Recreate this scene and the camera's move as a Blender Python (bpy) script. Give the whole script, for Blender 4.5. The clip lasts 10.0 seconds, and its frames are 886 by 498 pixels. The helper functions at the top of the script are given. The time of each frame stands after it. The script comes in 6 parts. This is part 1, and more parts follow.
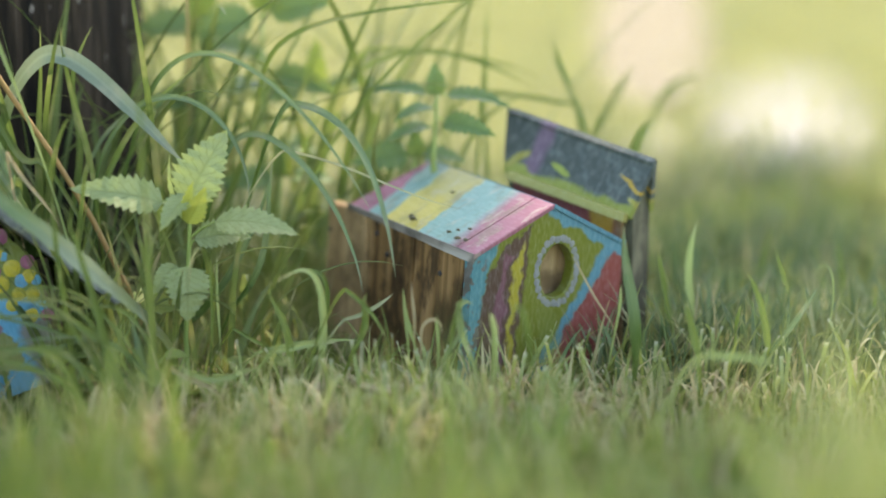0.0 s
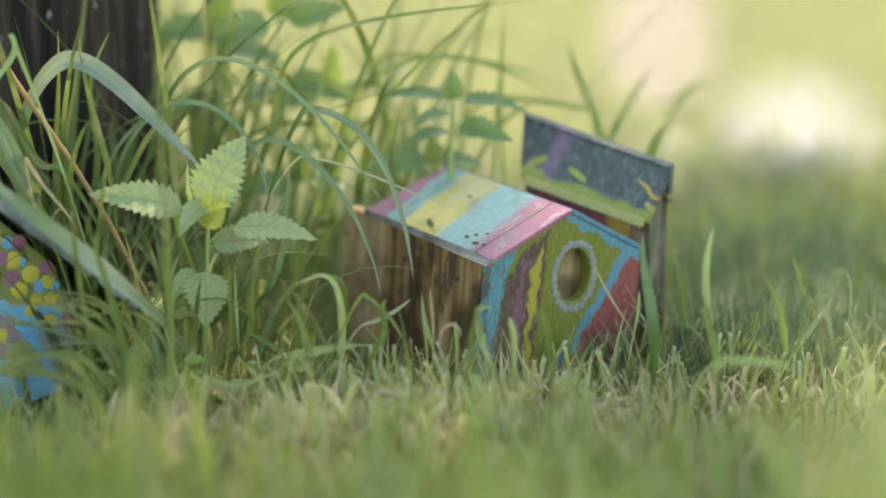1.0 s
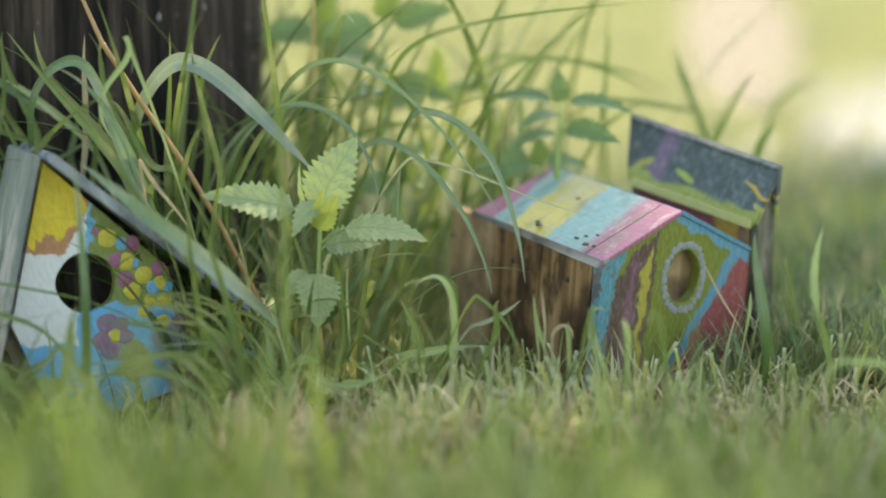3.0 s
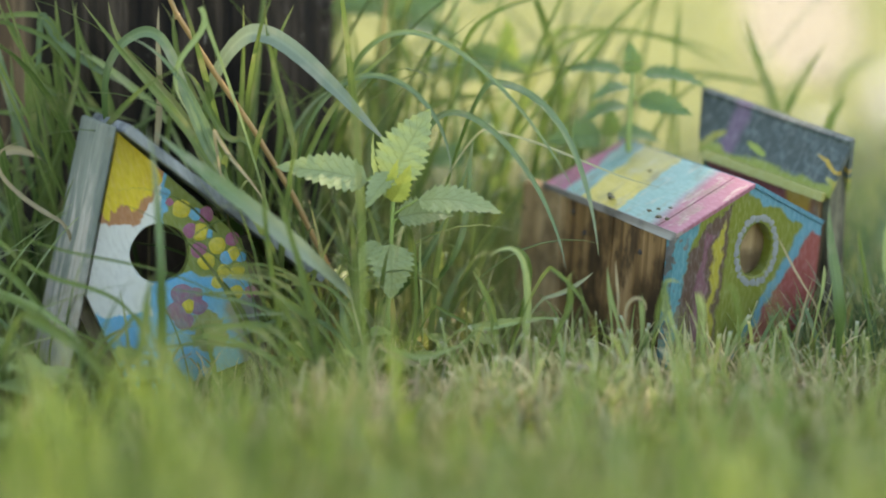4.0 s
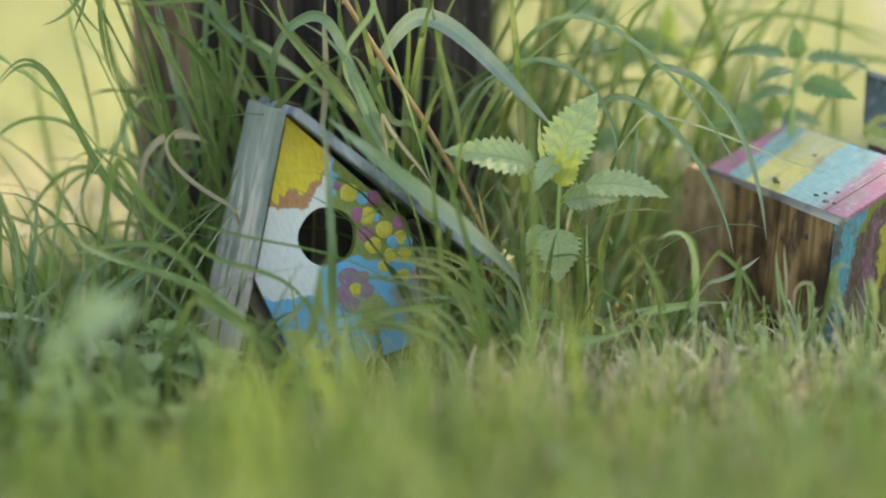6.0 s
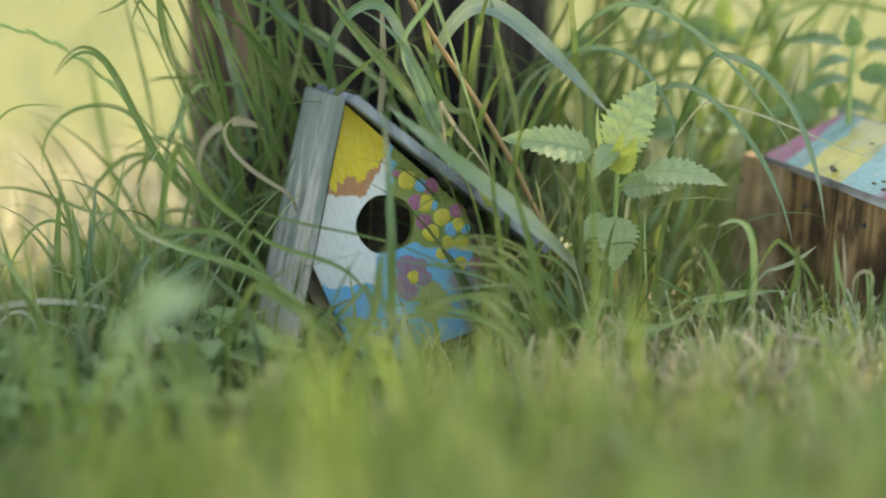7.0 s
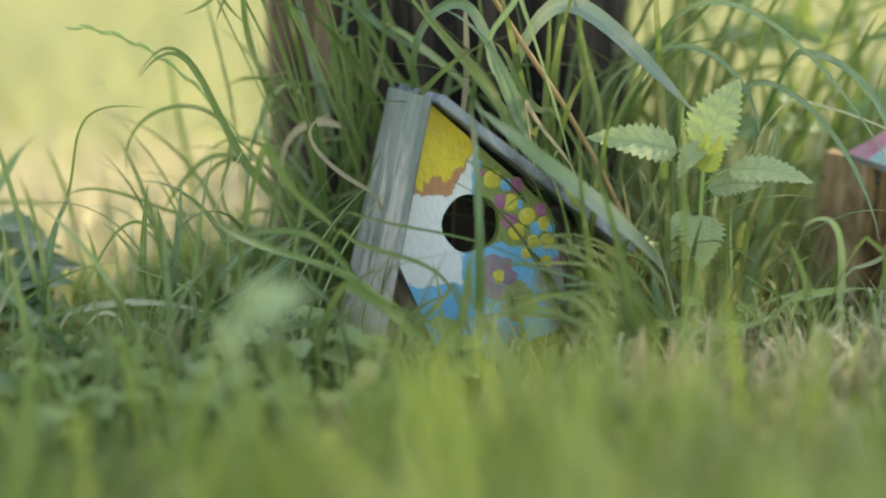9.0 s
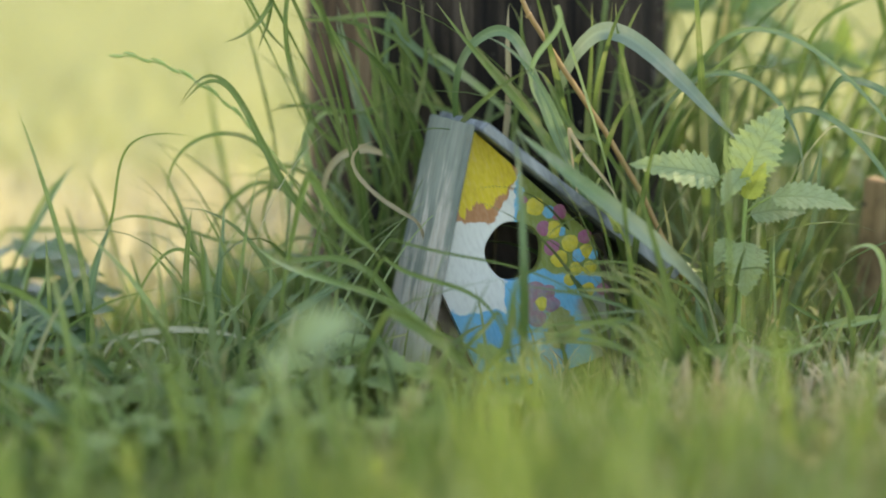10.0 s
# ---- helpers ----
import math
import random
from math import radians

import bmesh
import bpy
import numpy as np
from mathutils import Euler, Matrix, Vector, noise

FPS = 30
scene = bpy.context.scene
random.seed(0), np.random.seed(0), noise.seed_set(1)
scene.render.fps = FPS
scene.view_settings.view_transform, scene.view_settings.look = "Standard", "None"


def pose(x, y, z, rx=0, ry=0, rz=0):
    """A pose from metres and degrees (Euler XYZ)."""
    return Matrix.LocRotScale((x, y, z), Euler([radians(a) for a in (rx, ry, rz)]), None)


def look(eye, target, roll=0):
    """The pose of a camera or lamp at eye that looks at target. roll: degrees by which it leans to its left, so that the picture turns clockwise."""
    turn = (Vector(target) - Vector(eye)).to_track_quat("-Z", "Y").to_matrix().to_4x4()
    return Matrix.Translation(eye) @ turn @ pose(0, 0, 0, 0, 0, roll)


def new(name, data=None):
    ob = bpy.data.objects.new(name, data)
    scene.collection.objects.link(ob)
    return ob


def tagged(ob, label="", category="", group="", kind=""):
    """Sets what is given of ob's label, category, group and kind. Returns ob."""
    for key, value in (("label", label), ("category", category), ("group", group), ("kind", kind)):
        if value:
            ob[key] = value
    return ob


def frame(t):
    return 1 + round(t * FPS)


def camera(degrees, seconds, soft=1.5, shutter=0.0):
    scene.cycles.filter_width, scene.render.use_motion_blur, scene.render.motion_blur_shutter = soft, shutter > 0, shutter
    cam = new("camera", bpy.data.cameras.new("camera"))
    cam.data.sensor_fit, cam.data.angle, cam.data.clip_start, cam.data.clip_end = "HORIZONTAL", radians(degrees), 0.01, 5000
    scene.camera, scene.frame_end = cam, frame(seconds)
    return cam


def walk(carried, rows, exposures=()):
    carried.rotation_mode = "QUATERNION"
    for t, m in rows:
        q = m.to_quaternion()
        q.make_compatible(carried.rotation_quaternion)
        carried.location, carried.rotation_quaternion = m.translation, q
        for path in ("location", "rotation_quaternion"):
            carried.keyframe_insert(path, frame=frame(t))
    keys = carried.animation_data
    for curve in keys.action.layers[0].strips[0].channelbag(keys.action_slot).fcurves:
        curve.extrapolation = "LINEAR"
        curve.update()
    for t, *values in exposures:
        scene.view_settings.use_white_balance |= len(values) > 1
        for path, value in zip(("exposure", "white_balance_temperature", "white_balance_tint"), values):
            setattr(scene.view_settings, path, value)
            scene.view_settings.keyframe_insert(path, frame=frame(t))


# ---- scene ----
cam = camera(20, 10.0, soft=1.9)
cam.data.dof.use_dof = True
cam.data.dof.focus_distance = 1.51
cam.data.dof.aperture_fstop = 1.8
cam.data.dof.aperture_blades = 0
PATH = [
    (0.0, pose(0.1289, -1.450, 0.420, 77.538, 0, -6.289) @ pose(0, 0, 0, 0, 0, 0.545)),
    (0.5, pose(0.1241, -1.450, 0.420, 77.664, 0, -6.368) @ pose(0, 0, 0, 0, 0, 0.590)),
    (1.0, pose(0.1177, -1.450, 0.420, 77.658, 0, -6.299) @ pose(0, 0, 0, 0, 0, 0.464)),
    (1.5, pose(0.1101, -1.450, 0.420, 77.732, 0, -6.160) @ pose(0, 0, 0, 0, 0, 0.342)),
    (2.0, pose(0.1015, -1.450, 0.420, 77.943, 0, -5.886) @ pose(0, 0, 0, 0, 0, 0.332)),
    (2.5, pose(0.0922, -1.450, 0.420, 77.953, 0, -5.239) @ pose(0, 0, 0, 0, 0, 0.195)),
    (2.7, pose(0.0883, -1.450, 0.420, 77.800, 0, -5.163) @ pose(0, 0, 0, 0, 0, 0.205)),
    (3.8, pose(0.0662, -1.450, 0.420, 77.578, 0, -4.479) @ pose(0, 0, 0, 0, 0, 0.315)),
    (4.0, pose(0.0622, -1.450, 0.420, 77.063, 0, -4.169) @ pose(0, 0, 0, 0, 0, 0.296)),
    (4.5, pose(0.0521, -1.450, 0.420, 76.757, 0, -3.392) @ pose(0, 0, 0, 0, 0, 0.173)),
    (5.0, pose(0.0422, -1.450, 0.420, 76.577, 0, -3.018) @ pose(0, 0, 0, 0, 0, 0.106)),
    (5.5, pose(0.0325, -1.450, 0.420, 76.439, 0, -2.633) @ pose(0, 0, 0, 0, 0, -0.005)),
    (6.0, pose(0.0230, -1.450, 0.420, 76.710, 0, -1.807) @ pose(0, 0, 0, 0, 0, -0.115)),
    (6.2, pose(0.0194, -1.450, 0.420, 76.594, 0, -1.558) @ pose(0, 0, 0, 0, 0, -0.130)),
    (7.3, pose(0.0004, -1.450, 0.420, 76.333, 0, -1.105) @ pose(0, 0, 0, 0, 0, -0.168)),
    (7.5, pose(-0.0031, -1.450, 0.420, 76.236, 0, -1.085) @ pose(0, 0, 0, 0, 0, -0.178)),
    (8.0, pose(-0.0112, -1.450, 0.420, 76.377, 0, -0.885) @ pose(0, 0, 0, 0, 0, -0.275)),
    (8.5, pose(-0.0191, -1.450, 0.420, 76.796, 0, -0.674) @ pose(0, 0, 0, 0, 0, -0.533)),
    (9.0, pose(-0.0269, -1.450, 0.420, 76.436, 0, -0.401) @ pose(0, 0, 0, 0, 0, -0.595)),
    (9.5, pose(-0.0347, -1.450, 0.420, 76.748, 0, -0.414) @ pose(0, 0, 0, 0, 0, -0.665)),
    (10.0, pose(-0.0427, -1.450, 0.420, 77.067, 0, -0.027) @ pose(0, 0, 0, 0, 0, -0.726)),
]
walk(cam, PATH, exposures=((0.0, 2.34, 8000, 13), (10.0, 2.34, 8000, 13)))

# ---- light ----
SUN_ELEVATION, SUN_AZIMUTH = 52.0, 35.0   # degrees; azimuth from +y towards +x
world = bpy.data.worlds.new("sky")
scene.world = world
world.use_nodes = True
wn = world.node_tree.nodes
sky = wn.new("ShaderNodeTexSky")
sky.sky_type = "NISHITA"
sky.sun_disc = False
sky.sun_elevation = radians(SUN_ELEVATION)
sky.sun_rotation = radians(SUN_AZIMUTH)
world.node_tree.links.new(sky.outputs[0], wn["Background"].inputs[0])
wn["Background"].inputs[1].default_value = 0.15
sun_data = bpy.data.lights.new("sun", "SUN")
sun_data.energy, sun_data.angle, sun_data.color = 3.6, radians(0.5), (1.0, 0.94, 0.82)
sun = new("sun", sun_data)
sun_way = Vector((math.sin(radians(SUN_AZIMUTH)) * math.cos(radians(SUN_ELEVATION)),
                  math.cos(radians(SUN_AZIMUTH)) * math.cos(radians(SUN_ELEVATION)),
                  math.sin(radians(SUN_ELEVATION))))
sun.matrix_world = look(sun_way * 20, (0, 0, 0))

# ---- materials ----
class Nodes:
    """A short way to write node trees: numbers, sockets and vectors mix freely."""

    def __init__(self, name):
        self.m = bpy.data.materials.new(name)
        self.m.use_nodes = True
        self.t = self.m.node_tree
        self.p = self.t.nodes["Principled BSDF"]
        self.out = self.t.nodes["Material Output"]

    def add(self, kind):
        return self.t.nodes.new(kind)

    def put(self, v, socket):
        if isinstance(v, bpy.types.NodeSocket):
            self.t.links.new(v, socket)
        elif isinstance(v, tuple) and len(v) == 3 and socket.type == "RGBA":
            socket.default_value = (*v, 1)
        else:
            socket.default_value = v

    def math(self, op, a, b=0.0, c=None):
        n = self.add("ShaderNodeMath")
        n.operation = op
        self.put(a, n.inputs[0])
        self.put(b, n.inputs[1])
        if c is not None:
            self.put(c, n.inputs[2])
        return n.outputs[0]

    def above(self, v, edge, soft):
        """0 under edge - soft, 1 over edge + soft."""
        n = self.add("ShaderNodeMapRange")
        n.interpolation_type = "SMOOTHSTEP"
        self.put(v, n.inputs["Value"])
        n.inputs["From Min"].default_value, n.inputs["From Max"].default_value = edge - soft, edge + soft
        return n.outputs[0]

    def both(self, a, b):
        return self.math("MULTIPLY", a, b)

    def mix(self, f, a, b):
        n = self.add("ShaderNodeMix")
        n.data_type = "RGBA"
        self.put(f, n.inputs[0])
        self.put(a, n.inputs[6])
        self.put(b, n.inputs[7])
        return n.outputs[2]

    def coords(self, which="Object"):
        return self.add("ShaderNodeTexCoord").outputs[which]

    def scaled(self, v, s):
        n = self.add("ShaderNodeMapping")
        self.put(v, n.inputs[0])
        n.inputs["Scale"].default_value = s
        return n.outputs[0]

    def split(self, v):
        n = self.add("ShaderNodeSeparateXYZ")
        self.put(v, n.inputs[0])
        return n.outputs

    def noise(self, v, scale, detail=4, rough=0.55):
        n = self.add("ShaderNodeTexNoise")
        self.put(v, n.inputs["Vector"])
        n.inputs["Scale"].default_value, n.inputs["Detail"].default_value, n.inputs["Roughness"].default_value = scale, detail, rough
        return n.outputs[0]

    def ramp(self, f, *stops):
        n = self.add("ShaderNodeValToRGB")
        self.put(f, n.inputs[0])
        e = n.color_ramp.elements
        while len(e) < len(stops):
            e.new(0.5)
        for el, (at, col) in zip(e, stops):
            el.position, el.color = at, (*col, 1)
        return n.outputs[0]

    def bump(self, h, strength, distance):
        n = self.add("ShaderNodeBump")
        self.put(h, n.inputs["Height"])
        n.inputs["Strength"].default_value, n.inputs["Distance"].default_value = strength, distance
        self.put(n.outputs[0], self.p.inputs["Normal"])
        return n.outputs[0]

    def done(self, color, rough=0.6, spec=0.4):
        self.put(color, self.p.inputs["Base Color"])
        self.put(rough, self.p.inputs["Roughness"])
        self.p.inputs["Specular IOR Level"].default_value = spec
        return self.m

    def see_through(self, color, share):
        """Mixes in light that comes through, as through a leaf."""
        tr = self.add("ShaderNodeBsdfTranslucent")
        self.put(color, tr.inputs[0])
        mx = self.add("ShaderNodeMixShader")
        mx.inputs[0].default_value = share
        self.t.links.new(self.p.outputs[0], mx.inputs[1])
        self.t.links.new(tr.outputs[0], mx.inputs[2])
        self.t.links.new(mx.outputs[0], self.out.inputs[0])


def blade_material(name, low, high, dry, dry_share, share=0.4, rough=0.42, per="Random Per Island", sheath=None, tip_share=0.35, sheath_at=0.55):
    n = Nodes(name)
    r = n.add("ShaderNodeNewGeometry").outputs["Random Per Island"] if per == "Random Per Island" else n.add("ShaderNodeObjectInfo").outputs["Random"]
    uv = n.split(n.coords("UV"))
    base = n.ramp(r, (0.0, low), (0.97 - dry_share, high), (0.985 - dry_share, dry), (1.0, tuple(c * 0.75 for c in dry)))
    pos = n.coords()
    streak = n.noise(n.scaled(pos, (900, 900, 60)), 1.0, 2)
    blotch = n.noise(pos, 35, 3)
    base = n.mix(n.math("MULTIPLY", streak, 0.35), base, tuple(min(1, c * 1.5) for c in high))
    base = n.mix(n.above(blotch, 0.62, 0.12), base, tuple(0.5 * (a + b) for a, b in zip(high, dry)))
    rib = n.math("ABSOLUTE", n.math("SUBTRACT", uv[0], 0.5))
    base = n.mix(n.math("MULTIPLY", n.above(n.math("SUBTRACT", 0.08, rib), 0.0, 0.05), 0.22), base, tuple(min(1, c * 1.7) for c in high))
    root = n.above(n.math("SUBTRACT", 0.16, uv[1]), 0.0, 0.14)
    if sheath:
        base = n.mix(n.above(n.math("SUBTRACT", sheath_at, uv[1]), 0.0, 0.10), base, sheath)
    base = n.mix(n.math("MULTIPLY", root, 0.5), base, (0.30, 0.32, 0.14))
    tip = n.above(uv[1], 0.95, 0.05)
    base = n.mix(n.math("MULTIPLY", tip, tip_share), base, dry)
    grooves = n.math("SINE", n.math("MULTIPLY", uv[0], 55.0))
    n.bump(grooves, 0.25, 0.0004)
    n.done(base, rough, 0.4)
    n.see_through(base, share)
    return n.m


M_LAWN = blade_material("lawn_blades", (0.10, 0.145, 0.03), (0.275, 0.325, 0.085), (0.46, 0.39, 0.22), 0.13)
# paler copy of the lawn blades: dry grass with sunlight in its colour
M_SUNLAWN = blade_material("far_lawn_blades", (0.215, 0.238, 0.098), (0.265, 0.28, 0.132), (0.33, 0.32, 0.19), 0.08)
M_TALL = blade_material("tall_grass_blades", (0.05, 0.092, 0.019), (0.137, 0.19, 0.05), (0.32, 0.28, 0.14), 0.02)
M_BOWED = blade_material("bowed_grass_blades", (0.068, 0.112, 0.026), (0.168, 0.22, 0.064), (0.36, 0.31, 0.16), 0.03)
# half-long grass in a darker, bluer green that carries the shade on it
M_ROUGH = blade_material("rough_grass_blades", (0.048, 0.094, 0.035), (0.124, 0.185, 0.073), (0.44, 0.37, 0.20), 0.04)
M_CUT = blade_material("cut_grass_blades", (0.16, 0.22, 0.06), (0.30, 0.36, 0.12), (0.56, 0.54, 0.40), 0.10, tip_share=0.7)
M_FRONT = blade_material("front_grass_blades", (0.062, 0.112, 0.018), (0.24, 0.30, 0.062), (0.40, 0.34, 0.18), 0.03, 0.45)
M_NEAR = blade_material("near_grass_blades", (0.07, 0.118, 0.015), (0.225, 0.285, 0.055), (0.46, 0.40, 0.18), 0.0, 0.5)
M_LEAN = blade_material("leaning_grass_blades", (0.10, 0.155, 0.035), (0.24, 0.30, 0.10), (0.42, 0.38, 0.20), 0.06)
# lit copy of the front blades: sunlight is put into the pale yellow
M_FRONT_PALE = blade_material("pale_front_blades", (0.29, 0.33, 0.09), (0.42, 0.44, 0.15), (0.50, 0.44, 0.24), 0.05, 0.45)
# lawn blades without dry ones, and darkened: deep shade is in this green
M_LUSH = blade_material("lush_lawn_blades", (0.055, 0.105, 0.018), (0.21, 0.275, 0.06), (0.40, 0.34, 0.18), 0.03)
# cream copy for the nearest sunlit lawn; its brightness is painted in
M_CREAMLAWN = blade_material("cream_lawn_blades", (0.27, 0.255, 0.14), (0.34, 0.315, 0.19), (0.40, 0.36, 0.24), 0.15)
M_STRAW = blade_material("straw", (0.40, 0.35, 0.17), (0.54, 0.47, 0.26), (0.42, 0.30, 0.17), 0.2, 0.3, 0.55)
M_HERO = {
    "green": blade_material("green_blade", (0.074, 0.125, 0.025), (0.162, 0.222, 0.053), (0.36, 0.32, 0.15), 0.0, 0.4, 0.4, "ob"),
    # blue and grey kinds: greener stalk, darkened to hold the shade of its underside
    "blue": blade_material("blue_green_blade", (0.10, 0.16, 0.07), (0.155, 0.222, 0.10), (0.40, 0.37, 0.25), 0.0, 0.3, 0.38, "ob", (0.075, 0.135, 0.03)),
    "pale": blade_material("pale_blade", (0.22, 0.30, 0.10), (0.30, 0.37, 0.14), (0.45, 0.42, 0.27), 0.0, 0.35, 0.45, "ob"),
    "silver": blade_material("silvery_blade", (0.10, 0.165, 0.06), (0.15, 0.22, 0.09), (0.40, 0.38, 0.27), 0.0, 0.3, 0.36, "ob", (0.28, 0.33, 0.20), sheath_at=0.72),
    "grey": blade_material("grey_green_blade", (0.132, 0.182, 0.118), (0.19, 0.24, 0.16), (0.40, 0.38, 0.27), 0.0, 0.3, 0.34, "ob", (0.075, 0.135, 0.03)),
    "bleached": blade_material("bleached_blade", (0.36, 0.36, 0.22), (0.50, 0.48, 0.32), (0.58, 0.54, 0.38), 0.0, 0.3, 0.5, "ob"),
    "dry": blade_material("dry_blade", (0.29, 0.235, 0.125), (0.38, 0.31, 0.17), (0.50, 0.40, 0.25), 0.0, 0.3, 0.55, "ob"),
}


def leaf_material(name, dark, light, share=0.4):
    n = Nodes(name)
    uv = n.split(n.coords("UV"))
    side = n.math("ABSOLUTE", n.math("SUBTRACT", uv[0], 0.5))
    # side veins run forward from the midrib
    wave = n.math("SINE", n.math("MULTIPLY", n.math("SUBTRACT", uv[1], n.math("MULTIPLY", side, 0.42)), 56.0))
    vein = n.above(wave, 0.8, 0.2)
    rib = n.above(n.math("SUBTRACT", 0.035, side), 0.0, 0.02)
    net = n.noise(n.coords(), 420, 3)
    blotch = n.noise(n.coords(), 45, 3)
    col = n.mix(blotch, dark, light)
    col = n.mix(n.math("MULTIPLY", net, 0.4), col, tuple(min(0.7, c * 1.3) for c in light))
    col = n.mix(n.math("MULTIPLY", n.math("MAXIMUM", vein, rib), 0.4), col, tuple(c * 0.7 for c in dark))
    h = n.math("ADD", n.math("MULTIPLY", n.math("MAXIMUM", vein, rib), -1.0), n.math("MULTIPLY", net, 0.5))
    n.bump(h, 0.5, 0.0007)
    n.done(col, 0.5, 0.35)
    n.see_through(n.mix(0.5, col, (0.50, 0.60, 0.08)), share)
    return n.m


M_NETTLE = leaf_material("nettle_leaf", (0.25, 0.315, 0.13), (0.35, 0.41, 0.195), 0.42)
# young yellow-green, with the glow of the sun on them put into the colour
M_YOUNG = leaf_material("unfolding_leaf", (0.34, 0.37, 0.07), (0.46, 0.47, 0.13), 0.5)
# darker copy of the nettle leaf; shade behind the boxes is in its colour
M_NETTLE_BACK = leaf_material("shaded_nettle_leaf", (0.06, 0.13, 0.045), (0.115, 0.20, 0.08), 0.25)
M_WEED = leaf_material("weed_leaf", (0.13, 0.20, 0.05), (0.25, 0.32, 0.095))
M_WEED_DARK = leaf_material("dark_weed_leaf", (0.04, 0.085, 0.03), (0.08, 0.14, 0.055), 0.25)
M_WEED_PALE = leaf_material("pale_weed_leaf", (0.24, 0.33, 0.12), (0.36, 0.44, 0.17))
M_SPRIG = leaf_material("young_leaf", (0.19, 0.245, 0.11), (0.28, 0.34, 0.18), 0.3)
M_TREE_LEAF = leaf_material("tree_leaf", (0.05, 0.10, 0.02), (0.09, 0.16, 0.04), 0.3)


def stem_material(name, a, b):
    n = Nodes(name)
    p = n.coords()
    f = n.noise(n.scaled(p, (300, 300, 40)), 1.0, 3)
    n.bump(f, 0.3, 0.0005)
    return n.done(n.mix(f, a, b), 0.5)


M_STEM = stem_material("nettle_stem", (0.16, 0.25, 0.06), (0.34, 0.42, 0.12))
M_REED = stem_material("dry_reed", (0.24, 0.13, 0.035), (0.38, 0.24, 0.085))

# soil and turf under the blades
n = Nodes("turf")
p = n.coords()
big, fine = n.noise(p, 3.0, 5), n.noise(p, 90, 6, 0.7)
soil = n.ramp(fine, (0.25, (0.06, 0.06, 0.022)), (0.6, (0.15, 0.17, 0.055)), (0.9, (0.30, 0.27, 0.13)))
px_, py_, pz_ = n.split(p)
# far turf is painted with the same sunlit paleness, cream in the nearest band
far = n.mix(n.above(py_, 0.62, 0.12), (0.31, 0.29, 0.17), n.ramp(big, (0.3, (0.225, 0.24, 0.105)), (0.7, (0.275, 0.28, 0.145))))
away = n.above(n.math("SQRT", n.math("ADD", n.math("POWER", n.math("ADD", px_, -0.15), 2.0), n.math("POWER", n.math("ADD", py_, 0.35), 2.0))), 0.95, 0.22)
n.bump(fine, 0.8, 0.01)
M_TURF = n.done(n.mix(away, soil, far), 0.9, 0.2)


def wood(name, dark, mid, light, axis, scale=1.0, rough=0.65, stained=0.0):
    """Planed or weathered timber with the grain along one axis of the thing."""
    n = Nodes(name)
    p = n.coords()
    s = [260 * scale] * 3
    s["xyz".index(axis)] = 9 * scale
    grain = n.noise(n.scaled(p, tuple(s)), 1.0, 6, 0.65)
    s2 = [70 * scale] * 3
    s2["xyz".index(axis)] = 8 * scale
    broad = n.noise(n.scaled(p, tuple(s2)), 1.0, 4)
    stain = n.noise(p, 28, 4)
    col = n.ramp(n.math("ADD", n.math("MULTIPLY", grain, 0.6), n.math("MULTIPLY", broad, 0.4)), (0.36, dark), (0.5, mid), (0.64, light))
    col = n.mix(n.math("MULTIPLY", n.above(stain, 0.55, 0.10), 0.8), col, tuple(c * 0.45 for c in dark))
    if stained:
        # damp dark patches and round knots
        damp = n.noise(n.scaled(p, (44, 44, 22)), 1.0, 4, 0.6)
        col = n.mix(n.math("MULTIPLY", n.above(damp, 0.54, 0.07), stained), col, (0.03, 0.016, 0.007))
        knot = n.above(n.noise(n.scaled(p, (75, 75, 60)), 1.0, 1), 0.74, 0.03)
        col = n.mix(knot, col, (0.04, 0.02, 0.008))
    n.bump(grain, 0.5, 0.0015)
    return n.done(col, rough, 0.3)


M_BROWN = wood("oiled_brown_wood", (0.085, 0.043, 0.015), (0.26, 0.145, 0.055), (0.45, 0.27, 0.12), "z", 0.6, stained=0.85)
M_TAN = wood("tan_wood", (0.30, 0.18, 0.08), (0.48, 0.31, 0.15), (0.62, 0.43, 0.23), "z", 0.8)
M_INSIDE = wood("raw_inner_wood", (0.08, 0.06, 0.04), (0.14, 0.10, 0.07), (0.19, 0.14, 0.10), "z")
n = Nodes("worn_painted_roof_wood")
turned = n.add("ShaderNodeVectorRotate")
turned.rotation_type = "Y_AXIS"
turned.inputs["Angle"].default_value = radians(-30.2)
n.put(n.coords(), turned.inputs["Vector"])
p = turned.outputs[0]
pz = n.split(p)[2]
streak = n.noise(n.scaled(p, (75, 75, 20)), 1.0, 5, 0.65)
fine = n.noise(n.scaled(p, (300, 300, 45)), 1.0, 6, 0.7)
patch = n.noise(n.scaled(p, (48, 48, 24)), 1.0, 4, 0.6)
col = n.ramp(n.math("ADD", n.math("MULTIPLY", fine, 0.5), n.math("MULTIPLY", streak, 0.5)), (0.34, (0.085, 0.10, 0.075)), (0.5, (0.15, 0.172, 0.135)), (0.66, (0.225, 0.245, 0.195)))
# paint worn to pale wood in patches, made paler towards the foot
worn = n.above(n.math("SUBTRACT", n.math("ADD", n.math("MULTIPLY", patch, 0.5), n.math("MULTIPLY", streak, 0.5)), n.math("MULTIPLY", pz, 1.7)), 0.52, 0.07)
col = n.mix(n.math("MULTIPLY", worn, 0.85), col, n.ramp(fine, (0.35, (0.30, 0.235, 0.165)), (0.55, (0.46, 0.41, 0.33)), (0.7, (0.53, 0.51, 0.45))))
